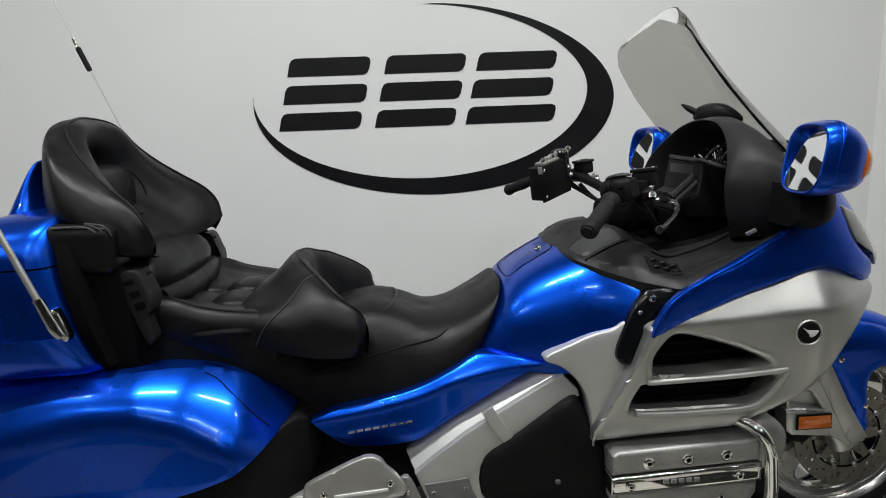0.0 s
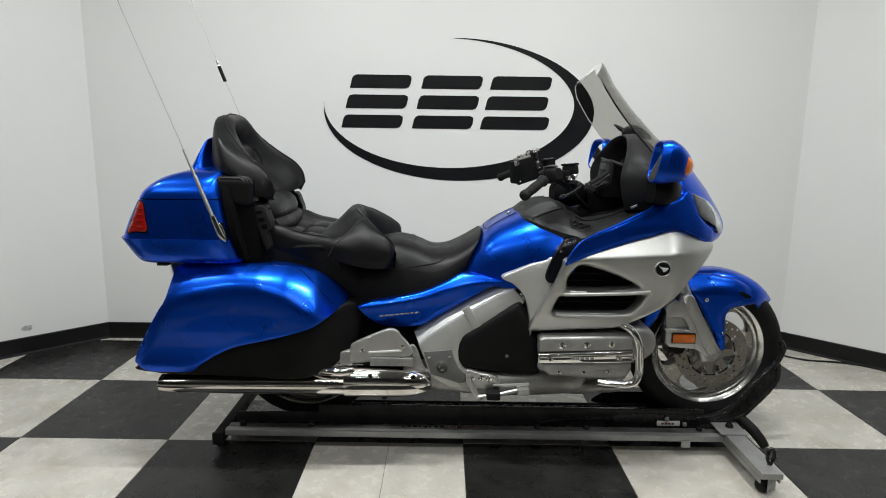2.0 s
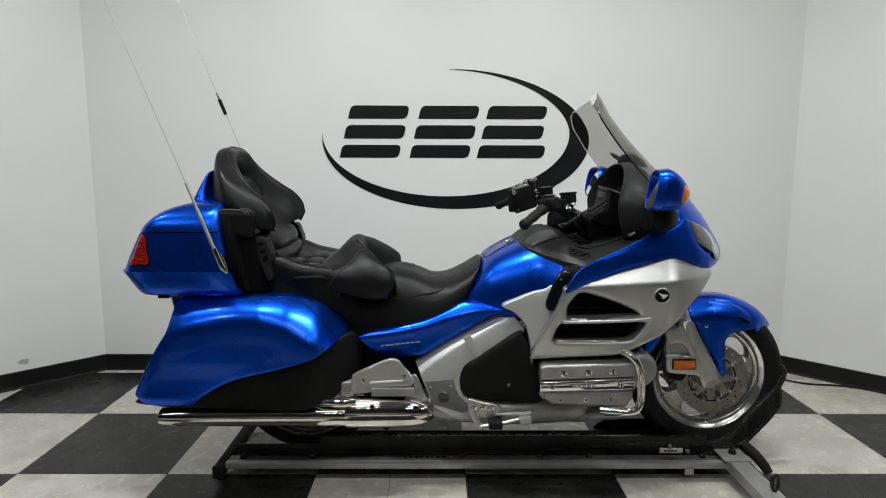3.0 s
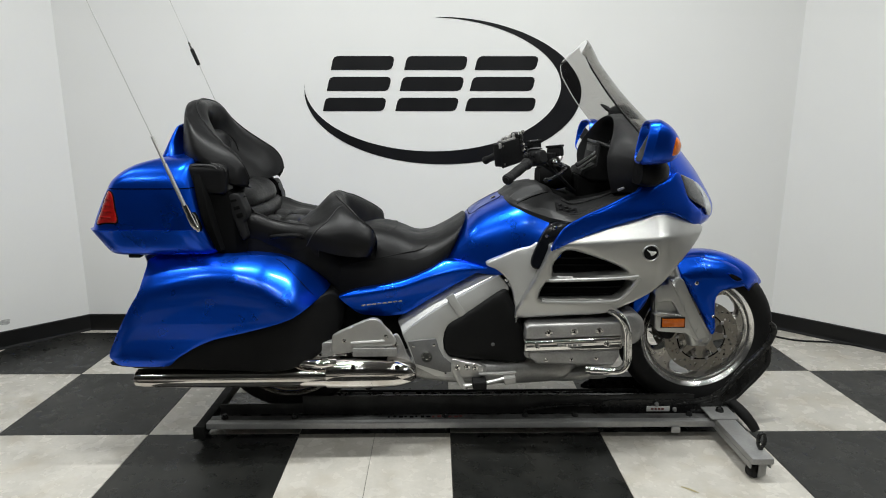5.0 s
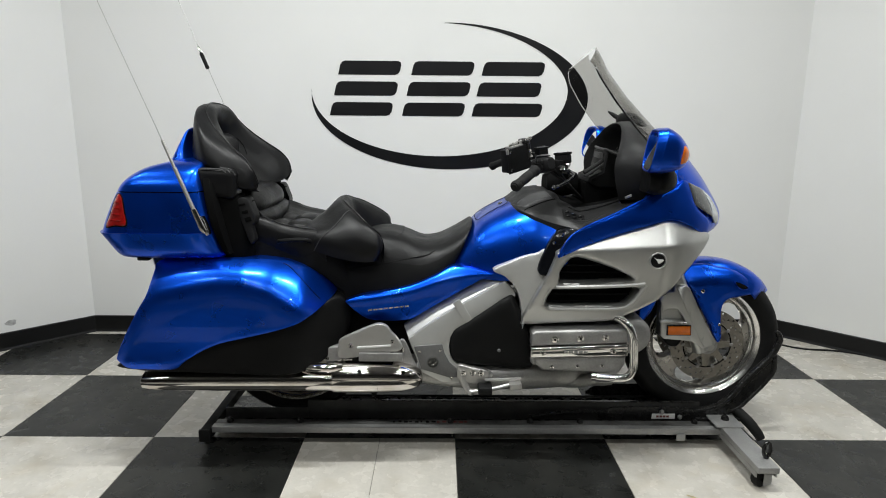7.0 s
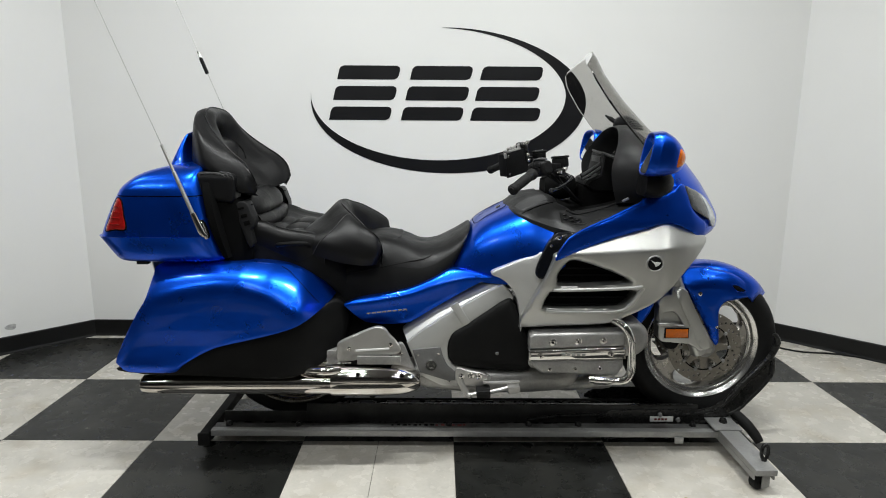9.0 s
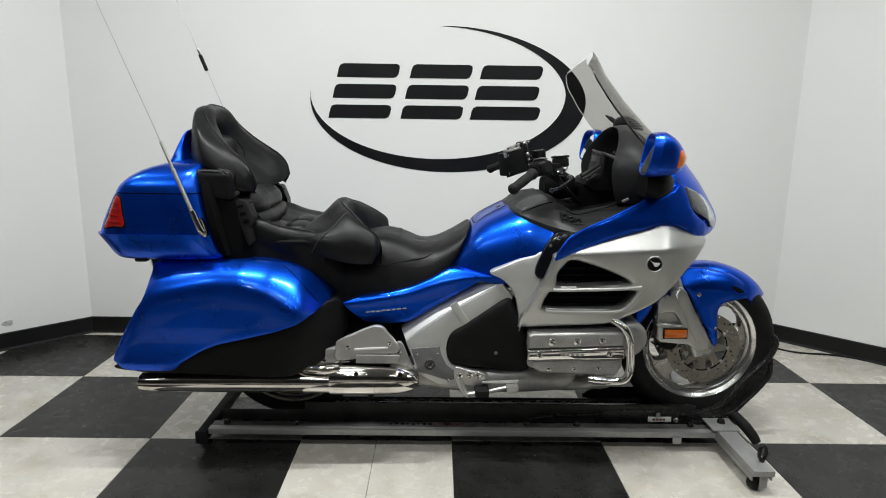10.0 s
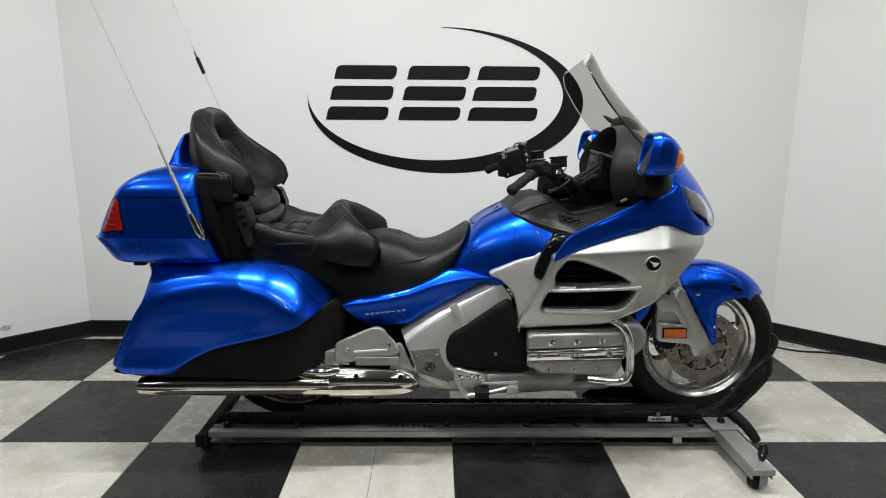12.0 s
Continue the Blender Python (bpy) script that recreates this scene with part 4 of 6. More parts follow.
shelter = bp("cockpit_cover", skin(rings), M_COVER, None, "dark grey plastic cover ahead of the tank")


def patch(corners, rise, nx=10, ny=8):
    """A raised pad that lies on the cover, between four corners in plan."""
    (ax, ay), (bx, by), (cx, cy), (dx, dy) = corners
    rings = []
    for a in (i / nx for i in range(nx + 1)):
        row = []
        for b in (j / ny for j in range(ny + 1)):
            x = (ax * (1 - b) + bx * b) * (1 - a) + (dx * (1 - b) + cx * b) * a
            y = (ay * (1 - b) + by * b) * (1 - a) + (dy * (1 - b) + cy * b) * a
            lift = rise * min(1.0, 6 * min(a, 1 - a, b, 1 - b) ** 0.8) if 0 < a < 1 and 0 < b < 1 else -0.004
            row.append(Vector((x, y, cover_z(x, y) + lift)))
        rings.append(row)
    return skin(rings, cap=False, closed=False)


for s in (-1, 1):
    bp("cover_pad", patch([(0.208, s * 0.140), (0.234, s * 0.200), (0.350, s * 0.165), (0.335, s * 0.095)], 0.006), M_PAD, shelter, "satin grey pad")
    bp("pad_gap", tube([(x, s * y, cover_z(x, y) + 0.0015) for x, y in ((0.236, 0.206), (0.27, 0.197), (0.31, 0.184), (0.354, 0.168))], 0.0022, 4, 6), M_HOLE, shelter)
    sw = bp("switch_panel", patch([(0.365, s * 0.215), (0.365, s * 0.272), (0.455, s * 0.272), (0.455, s * 0.215)], 0.004), M_BLACK, None, "black switch panel")
    for k in range(3):
        for q in (0.232, 0.254):
            x = 0.387 + 0.024 * k
            seat_m = Matrix.Translation((x, s * q, cover_z(x, q) + 0.001)) @ pose(0, 0, 0, 0, -8, 0)
            bp("switch_button", turned(box(-0.008, 0.008, -0.006, 0.006, 0.0, 0.007 + 0.002 * (k % 2), 0.002), seat_m), M_BLACK, sw)
            bp("button_mark", turned(box(-0.004, 0.003, -0.002, 0.002, 0.0068 + 0.002 * (k % 2), 0.0076 + 0.002 * (k % 2), 0), seat_m), M_BAR, sw)

# no hollow here: a near-black sheet on the cover paints the well's shade
bp("bar_well", patch([(0.362, -0.165), (0.362, 0.165), (0.69, 0.165), (0.69, -0.165)], 0.005, 12, 12), M_HOLE, shelter, "near-black sheet for the shaded well under the handlebar")
for s in (-1, 1):
    bp("well_lip", tube([(x, s * y, cover_z(x, y) + 0.003) for x, y in ((0.40, 0.190), (0.44, 0.196), (0.493, 0.194), (0.55, 0.186), (0.60, 0.177))], 0.0042, 4, 8), M_COVER, shelter)
    bp("cover_ridge", tube([(x, s * y, cover_z(x, y) + 0.001) for x, y in ((0.415, 0.262), (0.45, 0.266), (0.50, 0.268), (0.55, 0.270))], 0.004, 4, 8), M_COVER, shelter)

# -- tank --
rings = []
for x, zb, zt, w in ((-0.06, 0.68, 0.76, 0.14), (-0.01, 0.69, 0.80, 0.175), (0.035, 0.69, 0.848, 0.200), (0.065, 0.69, 0.884, 0.215), (0.10, 0.69, 0.912, 0.228), (0.17, 0.69, 0.950, 0.252), (0.24, 0.70, 0.980, 0.276), (0.30, 0.71, 0.986, 0.294), (0.345, 0.74, 0.972, 0.302), (0.385, 0.77, 0.950, 0.300)):
    ring = []
    for j in range(33):
        t = math.pi * j / 32
        cs, sn = math.cos(t), math.sin(t)
        ring.append(Vector((x, w * math.copysign(abs(cs) ** 0.62, cs), zb + (zt - zb) * sn ** 0.72)))
    rings.append(ring)
dense = []
for j in range(33):
    dense.append(curve([r[j] for r in rings], 4))
TANK = [(-0.06, 0.68, 0.76, 0.14), (0.035, 0.69, 0.848, 0.200), (0.065, 0.69, 0.884, 0.215), (0.10, 0.69, 0.912, 0.228), (0.17, 0.69, 0.950, 0.252), (0.24, 0.70, 0.980, 0.276)]


def tank_z(x, y):
    zb, zt, w = (at([(r[0], r[k]) for r in TANK], x) for k in (1, 2, 3))
    c = min(1.0, abs(y) / w) ** (1 / 0.62)
    return zb + (zt - zb) * math.sqrt(max(0.0, 1 - c * c)) ** 0.72


tank = bp("fuel_tank", skin([list(r) for r in zip(*dense)], closed=False, cap=False), M_BLUE, None, "gloss blue tank cover")

# the filler lid lies flush in the top: its gap, and the lock
LID = [(0.068, 0.0), (0.069, 0.05), (0.074, 0.078), (0.088, 0.088), (0.11, 0.084), (0.15, 0.083), (0.178, 0.080), (0.190, 0.066), (0.194, 0.03), (0.195, 0.0)]
bp("lid_gap", tube([(x, y, tank_z(x, y) + 0.0006) for x, y in LID + [(a, -b) for a, b in LID[-2:0:-1]]], 0.0017, 4, 6, 1.0, True), M_HOLE, tank)
bp("lid_lock", turned(lathe([(1e-4, 0.003), (0.006, 0.003), (0.007, 0.005), (0.010, 0.004), (0.011, -0.002)], Matrix.Identity(4), 18), Matrix.Translation((0.164, -0.028, tank_z(0.164, 0.028))) @ pose(0, 0, 0, 0, -26)), M_CHROME, tank, "chrome lid lock")

# -- side covers under the seat --
COVER_TOP = [(-0.421, 0.606), (-0.353, 0.628), (-0.242, 0.648), (-0.163, 0.669), (-0.085, 0.704), (-0.045, 0.727), (-0.015, 0.738), (0.05, 0.733), (0.129, 0.7148)]
COVER_LOW = [(-0.421, 0.604), (-0.392, 0.573), (-0.36, 0.547), (-0.327, 0.533), (-0.249, 0.527), (-0.185, 0.533), (-0.153, 0.548), (-0.088, 0.590), (-0.024, 0.629), (0.024, 0.659), (0.096, 0.700), (0.129, 0.714)]
COVER_RIDGE = [(-0.421, 0.605), (-0.33, 0.617), (-0.242, 0.632), (-0.163, 0.651), (-0.085, 0.680), (0.0, 0.703), (0.06, 0.712), (0.129, 0.7145)]


def cover_out(x, z):
    ridge = at(COVER_RIDGE, x)
    return 0.241 + 0.04 * max(0.0, x + 0.1) - 0.9 * soft(z - ridge, 0.008) - 0.12 * soft(ridge - z, 0.008)


def side_cover(s):
    tops, lows, mids = ([(p.x, p.y) for p in curve(t, 6)] for t in (COVER_TOP, COVER_LOW, COVER_RIDGE))
    rings = []
    for x in np.linspace(-0.420, 0.128, 90):
        zt, zl, zr = at(tops, x), at(lows, x), at(mids, x)
        zr = min(max(zr, zl + 0.2 * (zt - zl)), zt - 0.1 * (zt - zl))
        zs = [zt + (zr - zt) * k for k in (0, 0.12, 0.4, 0.7, 0.88, 1.0)] + [zr + (zl - zr) * k for k in (0.05, 0.12, 0.25, 0.5, 0.75, 0.92, 1.0)]
        row = [Vector((x, s * (0.241 + 0.04 * max(0.0, x + 0.1) - 0.9 * soft(z - zr, 0.008) - 0.12 * soft(zr - z, 0.008) - (0.003 if z in (zs[0], zs[-1]) else 0.0)), z)) for z in zs]
        rings.append([Vector((x, row[0].y - s * 0.03, zt))] + row + [Vector((x, row[-1].y - s * 0.03, zl))])
    return skin(rings, cap=True, closed=True)


for s in (-1, 1):
    c = bp("side_cover", side_cover(s), M_BLUE, None, "gloss blue side cover")
    # raised lettering, unreadable: plain bars
    for k in range(8):
        x0 = -0.337 + 0.0195 * k
        z0 = 0.565 + 0.0022 * k
        bp("badge_bar", shell([(x0, z0 + 0.003), (x0 + 0.0145, z0 + 0.0045), (x0 + 0.0155, z0 + 0.0105), (x0 + 0.0010, z0 + 0.0090)], lambda x, z: cover_out(x, z) + 0.003, s, 0.004, 0.002, 0.001, straight=True), M_POLISH, c, "plain silver bar")

# -- seats --
# each row: x and z at the top, lowest z, half width, rake of the cut
RIDER = [(-0.56, 0.72, 0.62, 0.13, 0.0), (-0.50, 0.76, 0.60, 0.170, 0.0), (-0.44, 0.80, 0.60, 0.188, 0.0), (-0.36, 0.836, 0.60, 0.197, 0.0), (-0.27, 0.852, 0.608, 0.202, 0.0), (-0.20, 0.836, 0.622, 0.203, 0.05), (-0.14, 0.810, 0.640, 0.202, 0.15), (-0.08, 0.813, 0.660, 0.200, 0.26), (-0.02, 0.840, 0.690, 0.196, 0.38), (0.025, 0.866, 0.716, 0.190, 0.45), (0.050, 0.882, 0.735, 0.182, 0.48), (0.056, 0.880, 0.742, 0.170, 0.48)]


def arch(w, zb, zt, t, py=0.62, pz=0.74):
    cs, sn = math.cos(t), max(0.0, math.sin(t))
    return w * math.copysign(abs(cs) ** py, cs), zb + (zt - zb) * sn ** pz


def seat_top(x, y):
    zt, zb, w = (at([(r[0], r[k]) for r in RIDER], x) for k in (1, 2, 3))
    c = min(1.0, abs(y) / w) ** (1 / 0.62)
    return zb + (zt - zb) * math.sqrt(max(0.0, 1 - c * c)) ** 0.74


rings = []
for x, zt, zb, w, k in curve(RIDER, 4):
    ring = []
    for q in range(49):
        y, z = arch(w, zb, zt, math.pi * q / 48)
        # a shallow dish where the rider sits
        dish = 0.012 * math.exp(-((x + 0.20) / 0.07) ** 2) * math.exp(-(y / 0.09) ** 2)
        ring.append(Vector((x - k * (zt - z), y, z - dish)))
    rings.append(ring)
seat_bm = skin(rings)
seat_bm.faces.ensure_lookup_table()
for k in range(49 * (len(rings) - 1)):
    # the sides, under the seam, are plain vinyl
    if k % 49 < 7 or k % 49 > 40:
        seat_bm.faces[k].material_index = 1
seat = bp("rider_seat", seat_bm, [M_LEATHER, M_LEATHER_D], None, "black leather rider seat")
for s in (-1, 1):
    bp("seat_seam", tube([(x, s * y, seat_top(x, y) - 0.0005) for x, y in ((-0.42, 0.180), (-0.36, 0.186), (-0.30, 0.188), (-0.24, 0.187), (-0.18, 0.180), (-0.12, 0.168), (-0.09, 0.155))], 0.0022, 5, 8), M_LEATHER_D, seat)
bp("seat_inlay", tube([(x, y, seat_top(x, y) - 0.001) for x, y in ((-0.33, -0.12), (-0.29, -0.125), (-0.25, -0.12), (-0.225, -0.09), (-0.215, -0.05), (-0.212, 0.0), (-0.215, 0.05), (-0.225, 0.09), (-0.25, 0.12), (-0.29, 0.125), (-0.33, 0.12))], 0.002, 5, 8), M_SEAM, seat)

# each row: x, middle height, edge height, lower edge
PILLION = [(-0.86, 0.90, 0.925, 0.885), (-0.78, 0.888, 0.927, 0.895), (-0.70, 0.873, 0.915, 0.885), (-0.65, 0.865, 0.895, 0.868), (-0.59, 0.862, 0.882, 0.852), (-0.53, 0.864, 0.872, 0.836), (-0.49, 0.855, 0.855, 0.822)]
rings = []
for x, zc, ze, zl in curve(PILLION, 4):
    half = []
    for u in np.linspace(0, 1, 14):
        half.append((0.222 * u, zc + (ze - zc) * u ** 2.2 - 0.004 * math.exp(-((u - 0.84) / 0.05) ** 2)))
    half += [(0.234, ze - 0.004), (0.243, ze - 0.012), (0.249, ze - 0.024), (0.252, zl - 0.006), (0.251, zl - 0.03), (0.246, zl - 0.06), (0.236, zl - 0.09)]
    k = at([(-0.9, 1.0), (-0.58, 1.0), (-0.49, 0.90)], x)
    half = [(y * k, z) for y, z in half]
    rings.append([Vector((x, -y, z)) for y, z in half[:0:-1]] + [Vector((x, y, z)) for y, z in half])
pillion = bp("passenger_seat", skin(rings), M_LEATHER, None, "black leather passenger seat with a raised horseshoe bolster")
# the bolster: a horseshoe crest round the rider's back
CREST = [(-0.452, 0, 0.968), (-0.445, 0.065, 0.961), (-0.424, 0.107, 0.947), (-0.399, 0.147, 0.934), (-0.355, 0.198, 0.903), (-0.322, 0.218, 0.880), (-0.295, 0.220, 0.858), (-0.286, 0.212, 0.836)]
BOLSTER = [
    [(-0.40, 0, 0.80), (-0.395, 0.05, 0.80), (-0.375, 0.085, 0.79), (-0.35, 0.115, 0.78), (-0.315, 0.155, 0.765), (-0.29, 0.172, 0.755), (-0.283, 0.18, 0.752), (-0.285, 0.19, 0.752)],
    [(-0.42, 0, 0.89), (-0.415, 0.05, 0.885), (-0.392, 0.085, 0.872), (-0.365, 0.115, 0.858), (-0.325, 0.155, 0.83), (-0.297, 0.172, 0.812), (-0.281, 0.18, 0.802), (-0.279, 0.19, 0.80)],
    [(-0.428, 0, 0.948), (-0.424, 0.055, 0.941), (-0.402, 0.09, 0.927), (-0.378, 0.125, 0.912), (-0.337, 0.175, 0.882), (-0.307, 0.193, 0.858), (-0.286, 0.197, 0.838), (-0.281, 0.20, 0.822)],
    CREST,
    [(-0.477, 0, 0.960), (-0.472, 0.075, 0.954), (-0.452, 0.125, 0.941), (-0.422, 0.175, 0.925), (-0.372, 0.224, 0.892), (-0.331, 0.239, 0.866), (-0.297, 0.237, 0.844), (-0.284, 0.222, 0.826)],
    [(-0.53, 0, 0.905), (-0.53, 0.085, 0.905), (-0.50, 0.15, 0.898), (-0.455, 0.213, 0.885), (-0.39, 0.249, 0.86), (-0.34, 0.257, 0.835), (-0.30, 0.252, 0.815), (-0.286, 0.235, 0.805)],
    [(-0.60, 0, 0.858), (-0.60, 0.10, 0.860), (-0.57, 0.19, 0.864), (-0.50, 0.243, 0.845), (-0.41, 0.258, 0.81), (-0.35, 0.259, 0.79), (-0.308, 0.25, 0.785), (-0.295, 0.235, 0.78)],
    [(-0.66, 0, 0.83), (-0.66, 0.1, 0.83), (-0.62, 0.2, 0.83), (-0.53, 0.235, 0.795), (-0.43, 0.24, 0.765), (-0.36, 0.24, 0.755), (-0.315, 0.235, 0.755), (-0.305, 0.22, 0.755)]]
bp("bolster", quilt([r + [(r[-1][0] + 0.003, 0.208, r[-1][2] - 0.006)] for r in BOLSTER], 4), M_LEATHER, pillion, "raised leather bolster")
bp("bolster_piping", tube([(x, -y, z + 0.001) for x, y, z in CREST[:0:-1]] + [(x, y, z + 0.001) for x, y, z in CREST], 0.0026, 5, 8), M_LEATHER, pillion)
for s in (-1, 1):
    bp("bolster_seam", tube([(r[3][0], s * (r[3][1] + 0.001), r[3][2] + 0.001) for r in BOLSTER[3:]], 0.0016, 6, 6), M_SEAM, pillion)
    bp("seat_piping", tube([(-0.74, s * 0.226, 0.922), (-0.70, s * 0.228, 0.9135), (-0.65, s * 0.229, 0.8935), (-0.59, s * 0.229, 0.8805), (-0.55, s * 0.222, 0.8735), (-0.52, s * 0.214, 0.865)], 0.0022, 5, 8), M_LEATHER, pillion)
    bp("grab_rail", tube([(-0.66, s * 0.235, 0.826), (-0.642, s * 0.262, 0.836), (-0.586, s * 0.270, 0.842), (-0.555, s * 0.262, 0.840), (-0.540, s * 0.235, 0.828)], 0.008, 5, 10), M_BLACK, pillion, "black grab rail")
for x0 in (-0.70, -0.61):
    for y0 in (-0.075, 0.075):
        bp("seat_tuft", along([(x0 - 0.06, 0.860, 0.868, 0.04, y0), (x0 - 0.02, 0.85, 0.884, 0.066, y0), (x0 + 0.02, 0.85, 0.884, 0.064, y0), (x0 + 0.05, 0.856, 0.870, 0.035, y0)], 20, 2.2), M_LEATHER, pillion)
both("under_seat_panel", [(-0.86, 0.84), (-0.82, 0.74), (-0.66, 0.735), (-0.52, 0.70), (-0.44, 0.62), (-0.40, 0.56), (-0.32, 0.54), (-0.36, 0.62), (-0.44, 0.77), (-0.52, 0.82), (-0.70, 0.86)], lambda x, z: 0.235 + 0.05 * max(0.0, -0.5 - x) - 0.42 * max(0.0, x + 0.53), M_LEATHER_D, "black vinyl panel under the seat", depth=0.06, edge=0.03, drop=0.018)

# -- backrest: body, lumbar pad, horseshoe head cushion, arm rests --
backrest = bp("backrest", upright([(0.77, -0.86, -0.70, 0.235), (0.82, -0.875, -0.715, 0.25), (0.90, -0.895, -0.735, 0.265), (0.98, -0.90, -0.765, 0.275), (1.02, -0.905, -0.80, 0.270), (1.05, -0.905, -0.85, 0.235), (1.065, -0.905, -0.875, 0.18)], 44, 4.0), M_LEATHER_D, None, "black leather passenger backrest with a horseshoe head cushion")
rings = []
for u in np.linspace(-1, 1, 29):
    # a padded roll across the seat, fuller in the middle
    k = (1 - abs(u) ** 5) ** 0.5
    rings.append([Vector((-0.790 + 0.066 * k * math.cos(t) - 0.012 * math.sin(t), 0.222 * u, 0.962 + 0.056 * (0.25 + 0.75 * k) * math.sin(t))) for t in (2 * math.pi * j / 24 for j in range(24))])
bp("lumbar_pad", skin(rings), M_LEATHER, backrest, "padded lumbar roll")
rings = [[Vector((x + 0.028 * math.cos(t), y, z + 0.034 * math.sin(t))) for t in (2 * math.pi * j / 18 for j in range(18))] for x, y, z in curve([(-0.745, -0.20, 0.900), (-0.732, -0.10, 0.898), (-0.730, 0.0, 0.896), (-0.732, 0.10, 0.898), (-0.745, 0.20, 0.900)], 5)]
bp("lumbar_welt", skin(rings), M_LEATHER, backrest, "narrow lower roll")
RIM = [(-0.945, 0, 1.322), (-0.932, 0.09, 1.313), (-0.922, 0.14, 1.292), (-0.898, 0.165, 1.250), (-0.857, 0.195, 1.205), (-0.807, 0.227, 1.163), (-0.757, 0.247, 1.125), (-0.729, 0.260, 1.085), (-0.716, 0.250, 1.040)]
HEAD = [
    [(-0.985, 0, 1.18), (-0.985, 0.10, 1.17), (-0.960, 0.20, 1.14), (-0.905, 0.27, 1.115), (-0.865, 0.285, 1.10), (-0.81, 0.288, 1.06), (-0.78, 0.286, 1.032), (-0.74, 0.276, 1.022), (-0.725, 0.245, 1.018)],
    [(-0.987, 0, 1.275), (-0.972, 0.10, 1.288), (-0.950, 0.19, 1.262), (-0.918, 0.245, 1.225), (-0.877, 0.270, 1.172), (-0.824, 0.280, 1.122), (-0.779, 0.282, 1.082), (-0.742, 0.280, 1.052), (-0.722, 0.25, 1.024)],
    [(-0.972, 0, 1.310), (-0.957, 0.097, 1.312), (-0.940, 0.168, 1.287), (-0.913, 0.208, 1.245), (-0.870, 0.238, 1.199), (-0.819, 0.260, 1.152), (-0.770, 0.270, 1.112), (-0.738, 0.273, 1.074), (-0.720, 0.256, 1.033)],
    RIM,
    [(-0.915, 0, 1.300), (-0.905, 0.08, 1.292), (-0.895, 0.115, 1.265), (-0.872, 0.135, 1.220), (-0.835, 0.16, 1.170), (-0.790, 0.19, 1.125), (-0.752, 0.205, 1.080), (-0.735, 0.21, 1.045), (-0.735, 0.205, 1.015)],
    [(-0.930, 0, 1.255), (-0.925, 0.05, 1.250), (-0.915, 0.085, 1.225), (-0.900, 0.10, 1.190), (-0.872, 0.115, 1.140), (-0.835, 0.13, 1.090), (-0.800, 0.14, 1.050), (-0.780, 0.14, 1.025), (-0.770, 0.14, 1.000)],
    [(-0.965, 0, 1.220), (-0.960, 0.03, 1.215), (-0.950, 0.05, 1.195), (-0.925, 0.06, 1.160), (-0.890, 0.065, 1.115), (-0.850, 0.07, 1.070), (-0.815, 0.07, 1.035), (-0.793, 0.07, 1.010), (-0.780, 0.07, 0.995)],
    [(-0.965, 0, 1.210), (-0.960, 0, 1.205), (-0.950, 0, 1.185), (-0.923, 0, 1.155), (-0.887, 0, 1.110), (-0.847, 0, 1.065), (-0.812, 0, 1.030), (-0.790, 0, 1.005), (-0.778, 0, 0.993)]]
bp("head_cushion", quilt([[(x, y * 0.84, z - 0.012) for x, y, z in HEAD[0]]] + HEAD, 4), M_LEATHER, backrest, "horseshoe leather head cushion")
bp("cushion_piping", tube([(x, -y, z + 0.001) for x, y, z in RIM[:0:-1]] + [(x, y, z + 0.001) for x, y, z in RIM], 0.0030, 5, 8), M_LEATHER, backrest)
bp("centre_pad", along([(-0.955, 1.07, 1.205, 0.085), (-0.925, 1.055, 1.210, 0.108), (-0.905, 1.050, 1.203, 0.108), (-0.890, 1.055, 1.190, 0.100), (-0.880, 1.075, 1.165, 0.075)], 36, 4.5), M_LEATHER, backrest, "flat centre pad")
bp("pad_stitch", tube([(-0.880, 0.055, 1.190), (-0.858, 0.062, 1.160), (-0.846, 0.060, 1.125)], 0.0025, 4, 6), M_HOLE, backrest)
